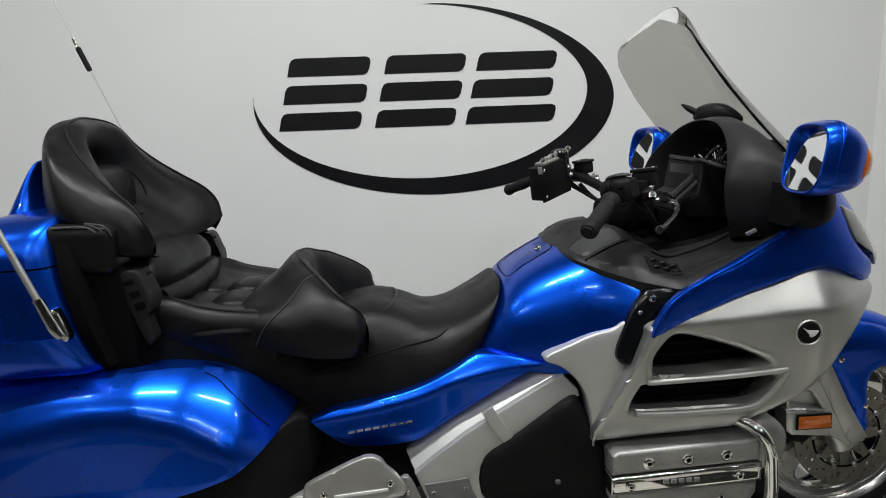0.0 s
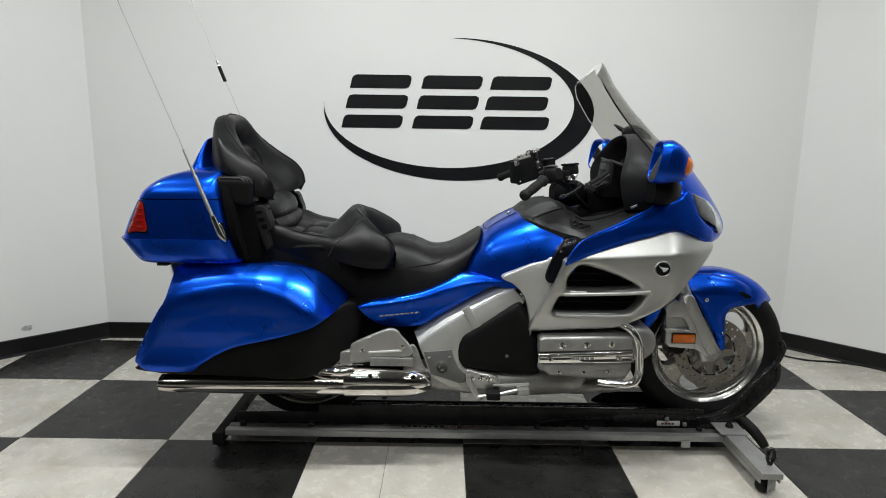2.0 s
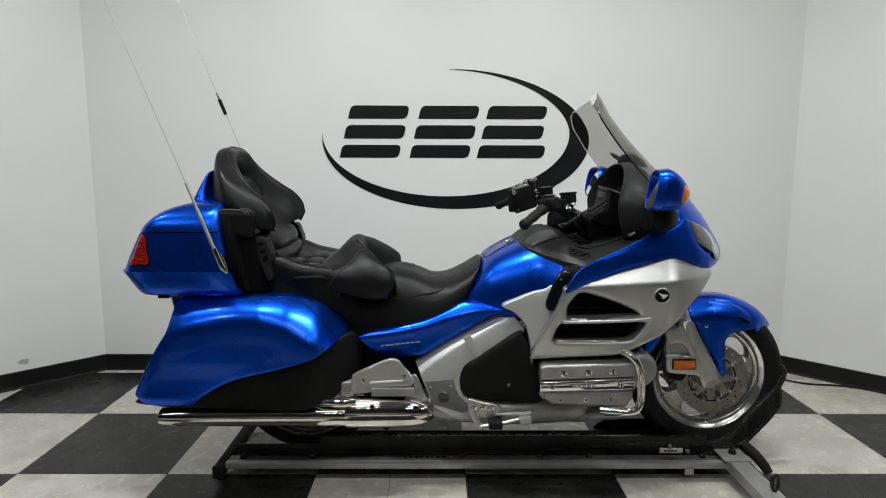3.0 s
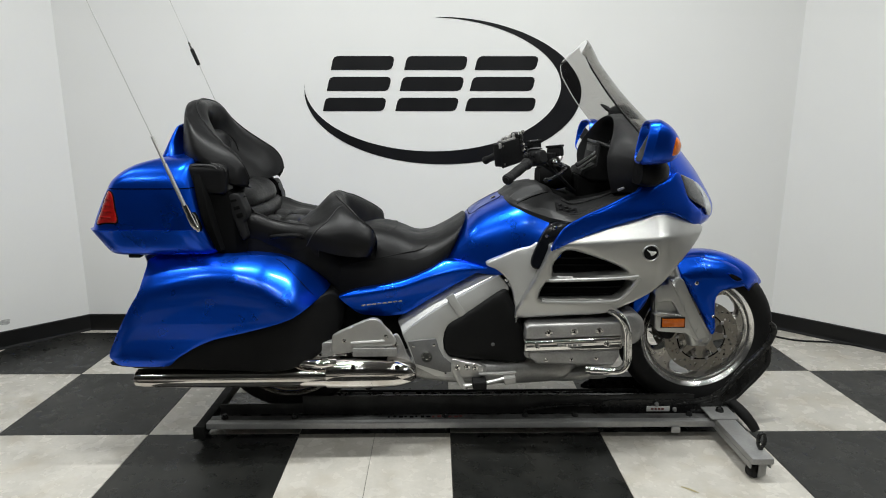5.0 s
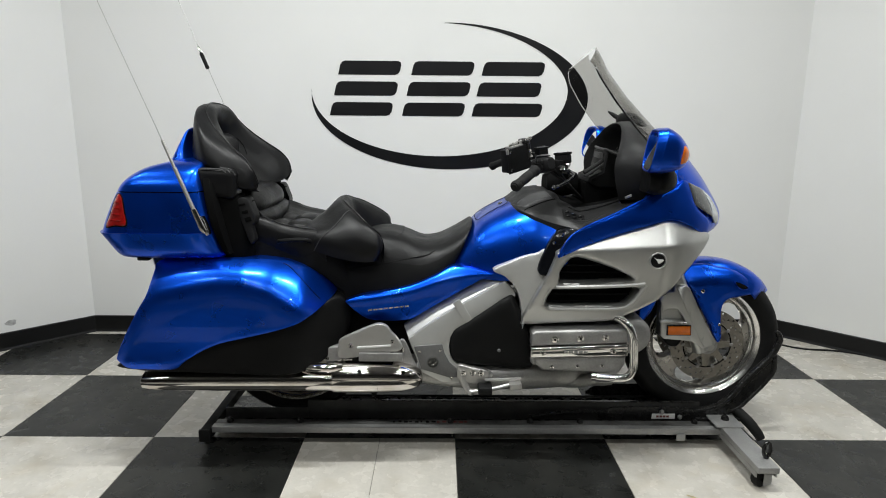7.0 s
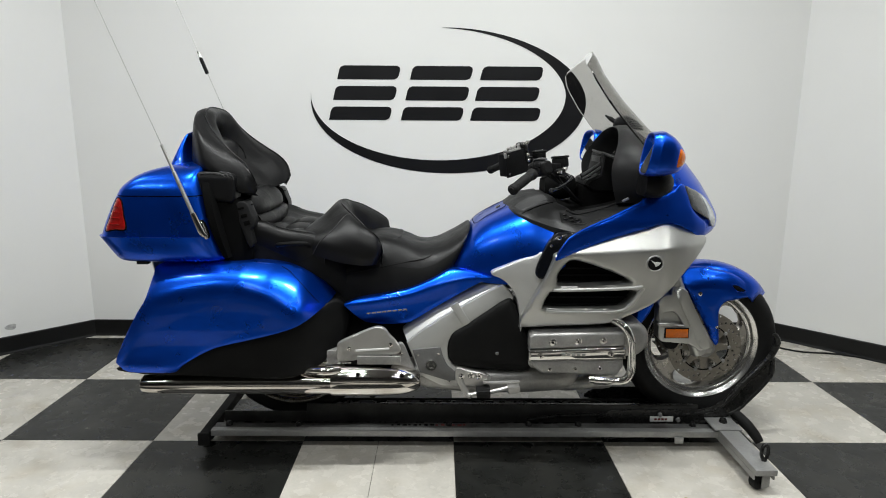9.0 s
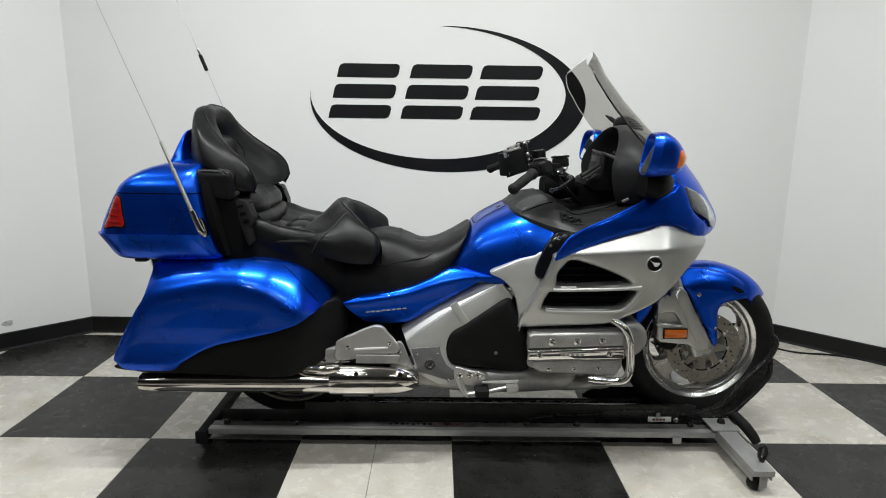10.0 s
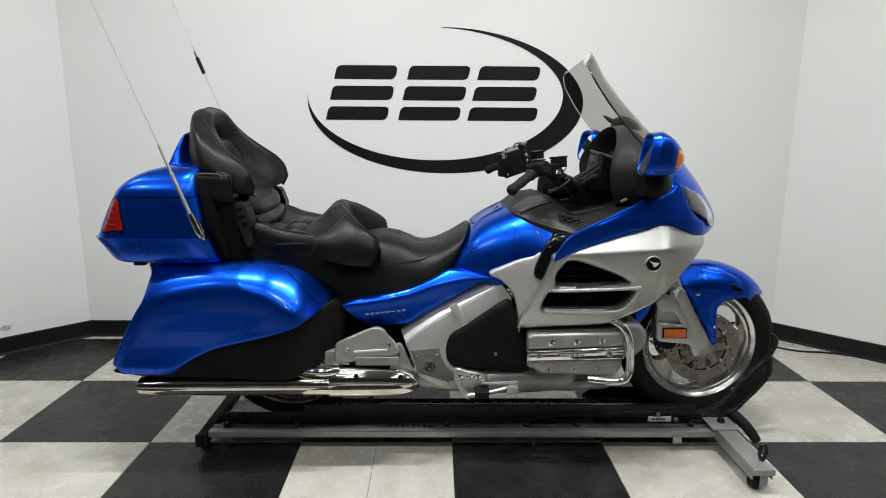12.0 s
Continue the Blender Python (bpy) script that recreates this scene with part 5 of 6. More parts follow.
for s in (-1, 1):
    rest = bp("armrest", turned(box(-0.066, 0.072, -0.050, 0.047, -0.002, 0.102, 0.026, 5), Matrix.Translation((-0.852, s * 0.266, 0.995)) @ pose(0, 0, 0, 0, 3, 0)), M_LEATHER, backrest, "boxy black armrest")
    # black plastic, coloured darker still to carry the armrest's shade
    bp("armrest_post", along([(-0.905, 0.80, 1.05, 0.030, s * 0.268), (-0.88, 0.78, 1.05, 0.042, s * 0.266), (-0.82, 0.76, 1.03, 0.044, s * 0.262), (-0.77, 0.76, 1.0, 0.036, s * 0.252), (-0.74, 0.78, 0.98, 0.022, s * 0.240)], 28, 5.0), M_HOLE, rest, "matt black post, darkened for the shade under the armrest")
    for k in range(3):
        d = 0.009 * k
        bp("armrest_piping", tube([(-0.893 if k == 0 else -0.825, s * 0.313, 1.094 + d * 0.4), (-0.83 if k == 0 else -0.815, s * 0.313, 1.094 + d * 0.3), (-0.808 + d, s * 0.312, 1.083 + d * 0.6), (-0.796 + d, s * 0.308, 1.062 + d * 0.6)], 0.0030 - 0.0005 * k, 5, 6), M_SEAM, rest)
    br = bp("armrest_bracket", shell([(-0.793, 0.973), (-0.778, 0.990), (-0.760, 0.995), (-0.745, 0.987), (-0.733, 0.955), (-0.725, 0.933), (-0.725, 0.907), (-0.735, 0.893), (-0.731, 0.866), (-0.728, 0.841), (-0.745, 0.833), (-0.770, 0.905)], level(0.290), s, 0.06, 0.006, 0.004), M_TRAY, backrest, "dark grey slotted armrest bracket")
    for k in range(3):
        bp("bracket_slot", turned(box(-0.011, 0.011, -0.0015, 0.0015, -0.004 - 0.002 * k, 0.004 + 0.002 * k, 0.001), Matrix.Translation((-0.765 + 0.009 * k, s * 0.2898, 0.970 - 0.026 * k)) @ pose(0, 0, 0, 0, -16)), M_HOLE, br)

# -- trunk --
TR = [(0.780, -1.17, -0.825, 0.28), (0.785, -1.205, -0.812, 0.325), (0.802, -1.222, -0.812, 0.346), (0.845, -1.243, -0.828, 0.366), (0.880, -1.262, -0.840, 0.378)]
TR_UP = [(0.880, -1.256, -0.840, 0.373), (0.93, -1.236, -0.852, 0.370), (0.98, -1.212, -0.866, 0.366), (1.017, -1.192, -0.876, 0.362)]
TR_LID = [(1.021, -1.190, -0.876, 0.362), (1.048, -1.172, -0.882, 0.356), (1.078, -1.135, -0.885, 0.338), (1.100, -1.090, -0.885, 0.310), (1.118, -1.02, -0.885, 0.265), (1.126, -0.96, -0.885, 0.19)]


def trunk_out(x, z):
    rows = TR + TR_UP[1:] + TR_LID[1:]
    x0, x1, w = (at([(r[0], r[k]) for r in rows], z) for k in (1, 2, 3))
    q = abs((x - (x0 + x1) / 2) / ((x1 - x0) / 2))
    return w * max(0.0, 1 - min(1.0, q) ** 7) ** (1 / 7)


trunk = bp("trunk", upright(TR_UP, 72, 7, 3), M_BLUE, None, "gloss blue top trunk")
bp("trunk_skirt", upright(TR, 72, 7, 3), M_BLUE, trunk)
lid = bp("trunk_lid", upright(TR_LID, 72, 7, 3), M_BLUE, trunk, "rounded blue trunk lid")
bp("spoiler_fin", upright([(1.085, -1.085, -0.93, 0.225), (1.115, -1.055, -0.965, 0.215), (1.15, -1.035, -0.978, 0.20), (1.19, -1.012, -0.982, 0.185), (1.222, -0.994, -0.978, 0.165), (1.232, -0.989, -0.980, 0.12)], 40, 3.5), M_BLUE, lid, "blue fin behind the headrest")
# the front's near-black includes the shade behind the armrests
bp("trunk_front", upright([(0.80, -0.83, -0.80, 0.33), (0.90, -0.865, -0.82, 0.345), (1.0, -0.885, -0.84, 0.34), (1.08, -0.90, -0.86, 0.31)], 40, 6), M_HOLE, trunk, "black trunk front, darkened for the shade behind the armrests")
bp("seal_line", upright([(1.0165, -1.188, -0.878, 0.360), (1.0215, -1.187, -0.878, 0.359)], 72, 7, 1), M_HOLE, trunk)
for s in (-1, 1):
    TL = [(-1.168, 1.009), (-1.146, 1.004), (-1.138, 0.955), (-1.134, 0.908), (-1.17, 0.905), (-1.208, 0.902), (-1.190, 0.955)]
    tl = bp("tail_lamp", shell(TL, lambda x, z: trunk_out(x, z) + 0.004, s, 0.05, 0.010, 0.006, step=0.012), M_RED, trunk, "red tail lamp wrapping the corner")
    for k in range(4):
        bp("lens_rib", tube([(x, s * (trunk_out(x, 0.925 + 0.02 * k) + 0.0048), 0.925 + 0.02 * k) for x in (-1.19 + 0.008 * k, -1.17, -1.152)], 0.0022, 4, 6), M_RED, tl)
    bp("lamp_frame", shell([(x + (0.002 if x > -1.15 else -0.002), z + (0.002 if z > 0.95 else -0.002)) for x, z in TL], lambda x, z: trunk_out(x, z) + 0.0015, s, 0.03, 0.004, 0.002, step=0.016), M_HOLE, trunk)
    # whip antenna on a folding chrome base
    yb = s * 0.385
    ant = bp("antenna", tube([(-0.862, yb, 0.888), (-0.874, yb, 0.905), (-0.898, yb, 0.966)], [0.009, 0.012, 0.010], 5, 12), M_CHROME, trunk, "chrome antenna base with a steel whip")
    bp("antenna_foot", shell([(-0.890, 0.935), (-0.878, 0.898), (-0.868, 0.876), (-0.858, 0.876), (-0.858, 0.895), (-0.874, 0.938)], lambda x, z: 0.378, s, 0.02, 0.006, 0.004), M_CHROME, ant)
    bp("antenna_rod", rod((-0.896, yb, 0.96), (-0.951, yb, 1.106), 0.0065, 12, 0.002), M_ALU, ant)
    bp("antenna_collar", rod((-0.951, yb, 1.106), (-0.984, yb, 1.194), 0.0050, 12, 0.002), M_ALU, ant)
    bp("antenna_whip", rod((-0.984, yb, 1.194), (-1.305, yb, 2.02), 0.0013, 8), M_ALU, ant)
    if s > 0:
        bp("loading_coil", rod((-1.096, yb, 1.478), (-1.122, yb, 1.545), 0.008, 14, 0.002), M_BLACK, ant, "black loading coil")
        bp("coil_cap", rod((-1.122, yb, 1.545), (-1.133, yb, 1.573), 0.005, 12, 0.002), M_CHROME, ant)
bp("trunk_latch", box(-1.13, -1.09, -0.33, -0.30, 0.775, 0.793, 0.004), M_BLACK, trunk)
bp("trunk_rack", box(-1.08, -0.78, -0.20, 0.20, 0.70, 0.79, 0.02), M_BLACK, trunk)

# -- saddlebags --
BAG = [(-1.070, 0.766), (-1.074, 0.735), (-1.080, 0.671), (-1.113, 0.615), (-1.158, 0.535), (-1.202, 0.446), (-1.196, 0.422), (-1.165, 0.398), (-1.0, 0.394), (-0.80, 0.392), (-0.60, 0.387), (-0.48, 0.44), (-0.43, 0.52), (-0.425, 0.58), (-0.442, 0.620), (-0.470, 0.665), (-0.500, 0.694), (-0.550, 0.735), (-0.615, 0.765), (-0.69, 0.778), (-0.78, 0.782), (-0.894, 0.788), (-1.0, 0.785)]
BAG_LINE = curve(BAG, 4, True)
BAG_TOP = [(-1.070, 0.766), (-1.074, 0.735), (-1.080, 0.671), (-1.113, 0.615), (-1.158, 0.535), (-1.202, 0.446), (-1.196, 0.422), (-1.165, 0.398), (-1.08, 0.394), (-1.005, 0.396), (-0.965, 0.428), (-0.905, 0.466), (-0.833, 0.498), (-0.721, 0.525), (-0.623, 0.551), (-0.554, 0.576), (-0.495, 0.608), (-0.458, 0.635), (-0.470, 0.665), (-0.500, 0.694), (-0.550, 0.735), (-0.615, 0.765), (-0.69, 0.778), (-0.78, 0.782), (-0.894, 0.788), (-1.0, 0.785)]


def bag_out(x, z):
    g = edge_gap((x, z), BAG_LINE) if inside((x, z), BAG_LINE) else 0.0
    y = 0.404 - 0.10 * max(0.0, 0.55 - z) ** 1.2
    # the shoulder rolls over along a ridge that falls away to the front
    ridge = at([(-1.07, 0.672), (-0.99, 0.694), (-0.90, 0.712), (-0.83, 0.722), (-0.75, 0.720), (-0.66, 0.692), (-0.58, 0.640), (-0.50, 0.585), (-0.44, 0.54)], x)
    y -= 1.25 * soft(z - ridge, 0.022) ** 1.08
    y -= 2.1 * max(0.0, x + 0.56) ** 1.3
    k = max(0.0, 1 - g / 0.05) ** 2.2
    return y - k * (0.008 + 0.020 * min(1.0, max(0.0, (z - 0.55) / 0.1)) * min(1.0, max(0.0, (x + 1.05) / 0.1)))


for s in (-1, 1):
    bag = bp("saddlebag", shell(BAG_TOP, bag_out, s, 0.22, 0.0015, 0.0005, step=0.014), M_BLUE, None, "gloss blue saddlebag")
    bp("bag_lower", shell([(x, z) for x, z in ((-1.185, 0.418), (-1.0, 0.425), (-0.93, 0.485), (-0.683, 0.545), (-0.50, 0.612), (-0.435, 0.62), (-0.405, 0.54), (-0.45, 0.43), (-0.58, 0.37), (-0.80, 0.375), (-1.17, 0.392))], lambda x, z: 0.386 - 1.05 * soft(x + 0.57, 0.05), s, 0.20, 0.012, 0.008, step=0.018), M_LEATHER_D, bag, "black plastic lower bag")
    bp("lid_gap", tube([(x, s * (bag_out(x, z) + 0.0004), z) for x, z in ((-0.63, 0.762), (-0.605, 0.748), (-0.575, 0.722), (-0.545, 0.69), (-0.52, 0.658), (-0.50, 0.632))], 0.0013, 5, 6), M_HOLE, bag)
    bp("bag_bumper", shell([(-1.155, 0.410), (-1.12, 0.402), (-0.98, 0.398), (-0.98, 0.375), (-1.12, 0.378), (-1.15, 0.388)], level(0.365), s, 0.12, 0.008, 0.005), M_BLACK, bag, "black bumper strip")
bp("tail_frame", box(-1.12, -0.45, -0.17, 0.17, 0.50, 0.76, 0.04, 3), M_BLACK, None, "black rear frame cover")
bp("plate_bracket", turned(box(-0.006, 0.0, -0.11, 0.11, -0.08, 0.08, 0.003), Matrix.Translation((-1.165, 0, 0.69)) @ pose(0, 0, 0, 0, -12)), M_METAL_W, None, "plain pale plate")

# -- exhaust --
for s in (-1, 1):
    muf = bp("muffler", along([(-1.140, 0.312, 0.352, 0.030, s * 0.325), (-1.128, 0.296, 0.360, 0.040, s * 0.322), (-0.95, 0.288, 0.365, 0.046, s * 0.312), (-0.70, 0.284, 0.366, 0.048, s * 0.302), (-0.452, 0.282, 0.366, 0.049, s * 0.295)], 32, 2.3), M_CHROME_W, None, "long chrome muffler")
    bp("heat_shield", along([(-0.455, 0.279, 0.380, 0.050, s * 0.298), (-0.45, 0.277, 0.388, 0.053, s * 0.298), (-0.33, 0.277, 0.392, 0.055, s * 0.296), (-0.22, 0.280, 0.385, 0.052, s * 0.293), (-0.165, 0.290, 0.37, 0.044, s * 0.29), (-0.138, 0.305, 0.352, 0.030, s * 0.287), (-0.132, 0.318, 0.338, 0.012, s * 0.286)], 32, 2.4), M_CHROME_W, muf, "chrome heat shield")
    bp("muffler_tip", lathe([(0.020, -0.02), (0.022, 0.0), (0.026, 0.004), (0.03, 0.0), (0.031, -0.03)], Matrix.Translation((-1.140, s * 0.325, 0.331)) @ pose(0, 0, 0, 0, -90), 24), M_CHROME_W, muf)
    for k in range(2):
        bolt(-0.36 + 0.16 * k, 0.372, s * 0.345, 0.006, muf, M_BLACK)
    bp("muffler_clamp", tube([(-0.58, s * 0.30, 0.37), (-0.53, s * 0.335, 0.385), (-0.47, s * 0.34, 0.385), (-0.43, s * 0.32, 0.38)], 0.017, 4, 12), M_CHROME_W, muf)
bp("stand_hook", shell([(-0.35, 0.30), (-0.29, 0.30), (-0.305, 0.25), (-0.325, 0.245)], level(0.26), -1, 0.02, 0.004, 0.002), M_BLACK, None, "black hook under the muffler")

# -- frame spar, pivot plate, passenger peg cover --
SPAR = [(-0.186, 0.466), (-0.150, 0.496), (-0.064, 0.558), (0.020, 0.608), (0.100, 0.655), (0.168, 0.692), (0.205, 0.650), (0.208, 0.635), (0.100, 0.576), (0.030, 0.530), (0.000, 0.512), (-0.018, 0.497), (-0.030, 0.472), (-0.034, 0.440), (-0.030, 0.405), (-0.018, 0.382), (0.000, 0.368), (0.060, 0.355), (0.118, 0.344), (0.134, 0.328), (0.128, 0.312), (0.105, 0.305), (0.012, 0.332), (0.005, 0.292), (-0.062, 0.297), (-0.135, 0.335)]
SPAR_TOP = [(-0.186, 0.466), (-0.15, 0.496), (-0.064, 0.558), (0.02, 0.608), (0.10, 0.655), (0.168, 0.692)]
for s in (-1, 1):
    sp = bp("frame_spar", slab(SPAR, 0.260, s, 0.05, 0.005, 2), M_SPAR, None, "silver painted frame spar", sharp=25)
    rows = [[Vector((x + dx, s * y, z + dz)) for x, z in SPAR_TOP] for y, dx, dz in ((0.2425, 0.001, -0.005), (0.2430, 0.0, 0.001), (0.198, -0.019, 0.032), (0.170, -0.020, 0.033), (0.180, 0.0, -0.005))]
    bp("spar_bevel", skin([list(r) for r in zip(*rows)]), M_SPAR, sp, "upper bevel of the spar", sharp=20)
    bp("spar_band", turned(box(-0.015, 0.015, -0.006, 0.006, -0.052, 0.040, 0.004), Matrix.Translation((0.010, s * 0.2585, 0.582)) @ pose(0, 0, 0, 0, -32)), M_SPAR, sp, "raised silver band")
    pl = bp("pivot_plate", slab([(-0.166, 0.440), (-0.060, 0.450), (-0.050, 0.412), (-0.032, 0.376), (0.000, 0.350), (-0.004, 0.318), (-0.032, 0.316), (-0.138, 0.350)], 0.2655, s, 0.012, 0.003, 2), M_PLATE, sp, "dark grey pivot plate", sharp=25)
    bp("pivot_boss", lathe([(1e-4, 0.004), (0.010, 0.004), (0.012, 0.010), (0.020, 0.010), (0.022, 0.0)], Matrix.Translation((-0.095, s * 0.2655, 0.381)) @ pose(0, 0, 0, 90 if s < 0 else -90), 18), M_CHROME, pl)
    for bx, bz in ((-0.145, 0.42), (-0.068, 0.425), (-0.025, 0.315)):
        bolt(bx, bz, s * 0.266, 0.004, pl)
    rear = bp("rear_bracket", shell([(-0.235, 0.445), (-0.203, 0.468), (-0.172, 0.40), (-0.142, 0.325), (-0.18, 0.335), (-0.215, 0.345), (-0.24, 0.39)], level(0.274), s, 0.012, 0.005, 0.003), M_ALU_D, sp, "grey bracket")
    for bx, bz in ((-0.21, 0.432), (-0.187, 0.346)):
        bolt(bx, bz, s * 0.276, 0.007, rear)
    peg = bp("peg_cover", shell([(-0.440, 0.462), (-0.430, 0.480), (-0.375, 0.507), (-0.315, 0.533), (-0.285, 0.539), (-0.262, 0.529), (-0.249, 0.510), (-0.224, 0.482), (-0.212, 0.438), (-0.32, 0.420), (-0.437, 0.404)], level(0.300), s, 0.014, 0.006, 0.004), M_ALU, None, "grey passenger peg cover")
    bp("peg_slot", turned(box(-0.062, 0.062, -0.002, 0.002, -0.004, 0.004, 0.0015), Matrix.Translation((-0.31, s * 0.301, 0.452)) @ pose(0, 0, 0, 0, -4)), M_WHITE, peg, "pale slot")
    bp("peg_ledge", box(-0.365, -0.205, s * 0.31 - 0.006, s * 0.31 + 0.006, 0.400, 0.432, 0.004), M_ALU_D, peg)
    for bx, bz in ((-0.395, 0.456), (-0.243, 0.472)):
        bolt(bx, bz, s * 0.301, 0.006, peg)
    bp("peg_box", shell([(-0.50, 0.43), (-0.492, 0.44), (-0.435, 0.442), (-0.435, 0.395), (-0.50, 0.388)], level(0.285), s, 0.05, 0.006, 0.004), M_ALU_D, peg)
    bolt(-0.487, 0.40, s * 0.286, 0.006, peg)

# -- black engine side panel, engine, crash bar --
both("engine_side_panel", [(-0.036, 0.46), (-0.020, 0.508), (0.025, 0.537), (0.10, 0.587), (0.185, 0.640), (0.212, 0.615), (0.240, 0.556), (0.262, 0.50), (0.275, 0.45), (0.273, 0.362), (0.12, 0.362), (-0.004, 0.374), (-0.033, 0.41)], lambda x, z: 0.270 + 0.06 * x, M_LEATHER_D, "matt black engine side panel", depth=0.06, edge=0.035, drop=0.022)
for s in (-1, 1):
    head = bp("cylinder_head", box(0.265, 0.600, min(s * 0.14, s * 0.315), max(s * 0.14, s * 0.315), 0.385, 0.525, 0.02, 3), M_ALU_D, None, "grey cylinder head")
    bp("head_cover_upper", slab([(0.262, 0.470), (0.262, 0.518), (0.275, 0.528), (0.600, 0.538), (0.610, 0.528), (0.610, 0.484)], 0.340, s, 0.06, 0.010), M_ALU_D, head, "brushed aluminium head cover")
    bp("head_cover_lower", slab([(0.272, 0.428), (0.606, 0.434), (0.606, 0.402), (0.585, 0.368), (0.305, 0.374), (0.280, 0.40)], 0.336, s, 0.06, 0.012), M_ALU_D, head, "brushed aluminium head cover")
    bp("head_band", slab([(0.258, 0.466), (0.612, 0.481), (0.612, 0.436), (0.258, 0.425)], 0.343, s, 0.05, 0.008), M_CHROME, head, "chrome band")
    for k in range(5):
        bp("band_bar", box(0.378 + 0.018 * k, 0.391 + 0.018 * k, s * 0.3432 - 0.002, s * 0.3432 + 0.002, 0.447, 0.457, 0.001), M_BAR, head, "plain grey bar")
    for bx, bz, r in ((0.344, 0.499, 0.010), (0.435, 0.502, 0.010), (0.525, 0.505, 0.010), (0.301, 0.447, 0.008), (0.556, 0.455, 0.008), (0.338, 0.392, 0.007), (0.430, 0.395, 0.007), (0.520, 0.398, 0.007)):
        bolt(bx, bz, s * (0.341 if bz > 0.48 else 0.346 if bz > 0.42 else 0.334), r, head)
    bar = bp("crash_bar", tube([(0.54, s * 0.28, 0.573), (0.575, s * 0.318, 0.572), (0.603, s * 0.345, 0.553), (0.621, s * 0.352, 0.513), (0.627, s * 0.352, 0.465), (0.629, s * 0.352, 0.40), (0.617, s * 0.350, 0.366), (0.590, s * 0.346, 0.354), (0.54, s * 0.34, 0.353), (0.485, s * 0.33, 0.353)], 0.0145, 6, 14), M_CHROME, None, "chrome engine guard bar")
    bp("bar_clamp", rod((0.50, s * 0.334, 0.353), (0.55, s * 0.341, 0.353), 0.018, 14, 0.003), M_CHROME, bar)
    cyl = bp("fork_stop_cover", lathe([(1e-4, 0.02), (0.045, 0.02), (0.062, 0.012), (0.070, 0.0), (0.070, -0.12)], Matrix.Translation((0.642, s * 0.27, 0.49)) @ pose(0, 0, 0, 90 if s < 0 else -90), 32), M_ALU_D, None, "grey round engine cover")
    bp("inner_cowl", shell([(0.62, 0.66), (0.72, 0.74), (0.78, 0.72), (0.76, 0.58), (0.70, 0.50), (0.62, 0.53)], level(0.17), s, 0.05, 0.02, 0.01), M_BLUE, cyl, "blue inner cowl")
engine = bp("engine_block", box(-0.14, 0.63, -0.20, 0.20, 0.245, 0.50, 0.05, 3), M_ALU_D, None, "grey engine block")
bp("belly_pan", along([(-0.20, 0.275, 0.36, 0.19), (-0.12, 0.245, 0.38, 0.235), (0.08, 0.232, 0.38, 0.258), (0.28, 0.232, 0.385, 0.258), (0.43, 0.240, 0.385, 0.235), (0.50, 0.27, 0.37, 0.18)], 32, 3), M_ALU_D, engine, "grey cast belly")
bp("front_pipe", tube([(0.60, -0.16, 0.36), (0.56, -0.19, 0.31), (0.48, -0.20, 0.28), (0.34, -0.17, 0.272), (0.20, -0.12, 0.28)], 0.026, 5, 14), M_ALU_D, engine)
bp("radiator", box(0.52, 0.72, -0.17, 0.17, 0.50, 0.86, 0.02), M_HOLE, None, "dark radiator core")
bp("steering_core", box(0.50, 0.80, -0.10, 0.10, 0.78, 1.0, 0.03), M_BLACK, None, "black steering head")
bp("swing_frame", box(-0.62, -0.10, -0.14, 0.14, 0.33, 0.56, 0.03), M_BLACK, None, "black swing arm and frame")
bp("inner_fairing", box(0.42, 0.62, -0.26, 0.26, 0.60, 0.86, 0.04), M_HOLE, None, "dark inner fairing")
for s in (-1, 1):
    bolt(0.150, 0.432, s * 0.2795, 0.005, None, M_PLATE)
# brake pedal and its link, on the near side of the engine
pedal = bp("brake_pedal", tube([(0.012, -0.267, 0.350), (0.020, -0.272, 0.31), (0.040, -0.282, 0.272), (0.055, -0.292, 0.268)], [0.016, 0.013, 0.011, 0.011], 5, 10), M_ALU, None, "aluminium brake pedal")
bp("pedal_arm", tube([(0.05, -0.292, 0.272), (0.12, -0.297, 0.285), (0.20, -0.297, 0.305)], 0.008, 5, 10), M_ALU, pedal)
bp("pedal_rod", tube([(0.10, -0.287, 0.318), (0.17, -0.290, 0.322), (0.235, -0.290, 0.326)], 0.006, 4, 8), M_ALU, pedal)
bp("pedal_tip", turned(box(-0.022, 0.022, -0.03, 0.012, -0.012, 0.012, 0.004), Matrix.Translation((0.212, -0.297, 0.306)) @ pose(0, 0, 0, 0, -8)), M_ALU, pedal)
bp("pedal_bracket", shell([(0.0, 0.372), (0.05, 0.362), (0.105, 0.35), (0.118, 0.328), (0.10, 0.30), (0.03, 0.30), (0.0, 0.32)], level(0.278), -1, 0.03, 0.008, 0.005), M_ALU, pedal, "aluminium bracket")
bp("peg_rubber", box(0.074, 0.126, -0.325, -0.26, 0.272, 0.302, 0.007, 3), M_RUBBER, pedal, "black rubber block")
for bx, bz in ((0.018, 0.342), (0.055, 0.345), (0.085, 0.343)):
    bolt(bx, bz, -0.280, 0.009, pedal)

# -- handlebars and controls --
bar = bp("handlebar", tube([(0.262, -0.330, 1.109), (0.300, -0.285, 1.116), (0.355, -0.20, 1.105), (0.40, -0.10, 1.07), (0.415, -0.04, 1.05), (0.415, 0.04, 1.05), (0.40, 0.10, 1.07), (0.355, 0.20, 1.105), (0.300, 0.285, 1.116), (0.262, 0.330, 1.109)], 0.014, 6, 12), M_BLACK, None, "black handlebar")
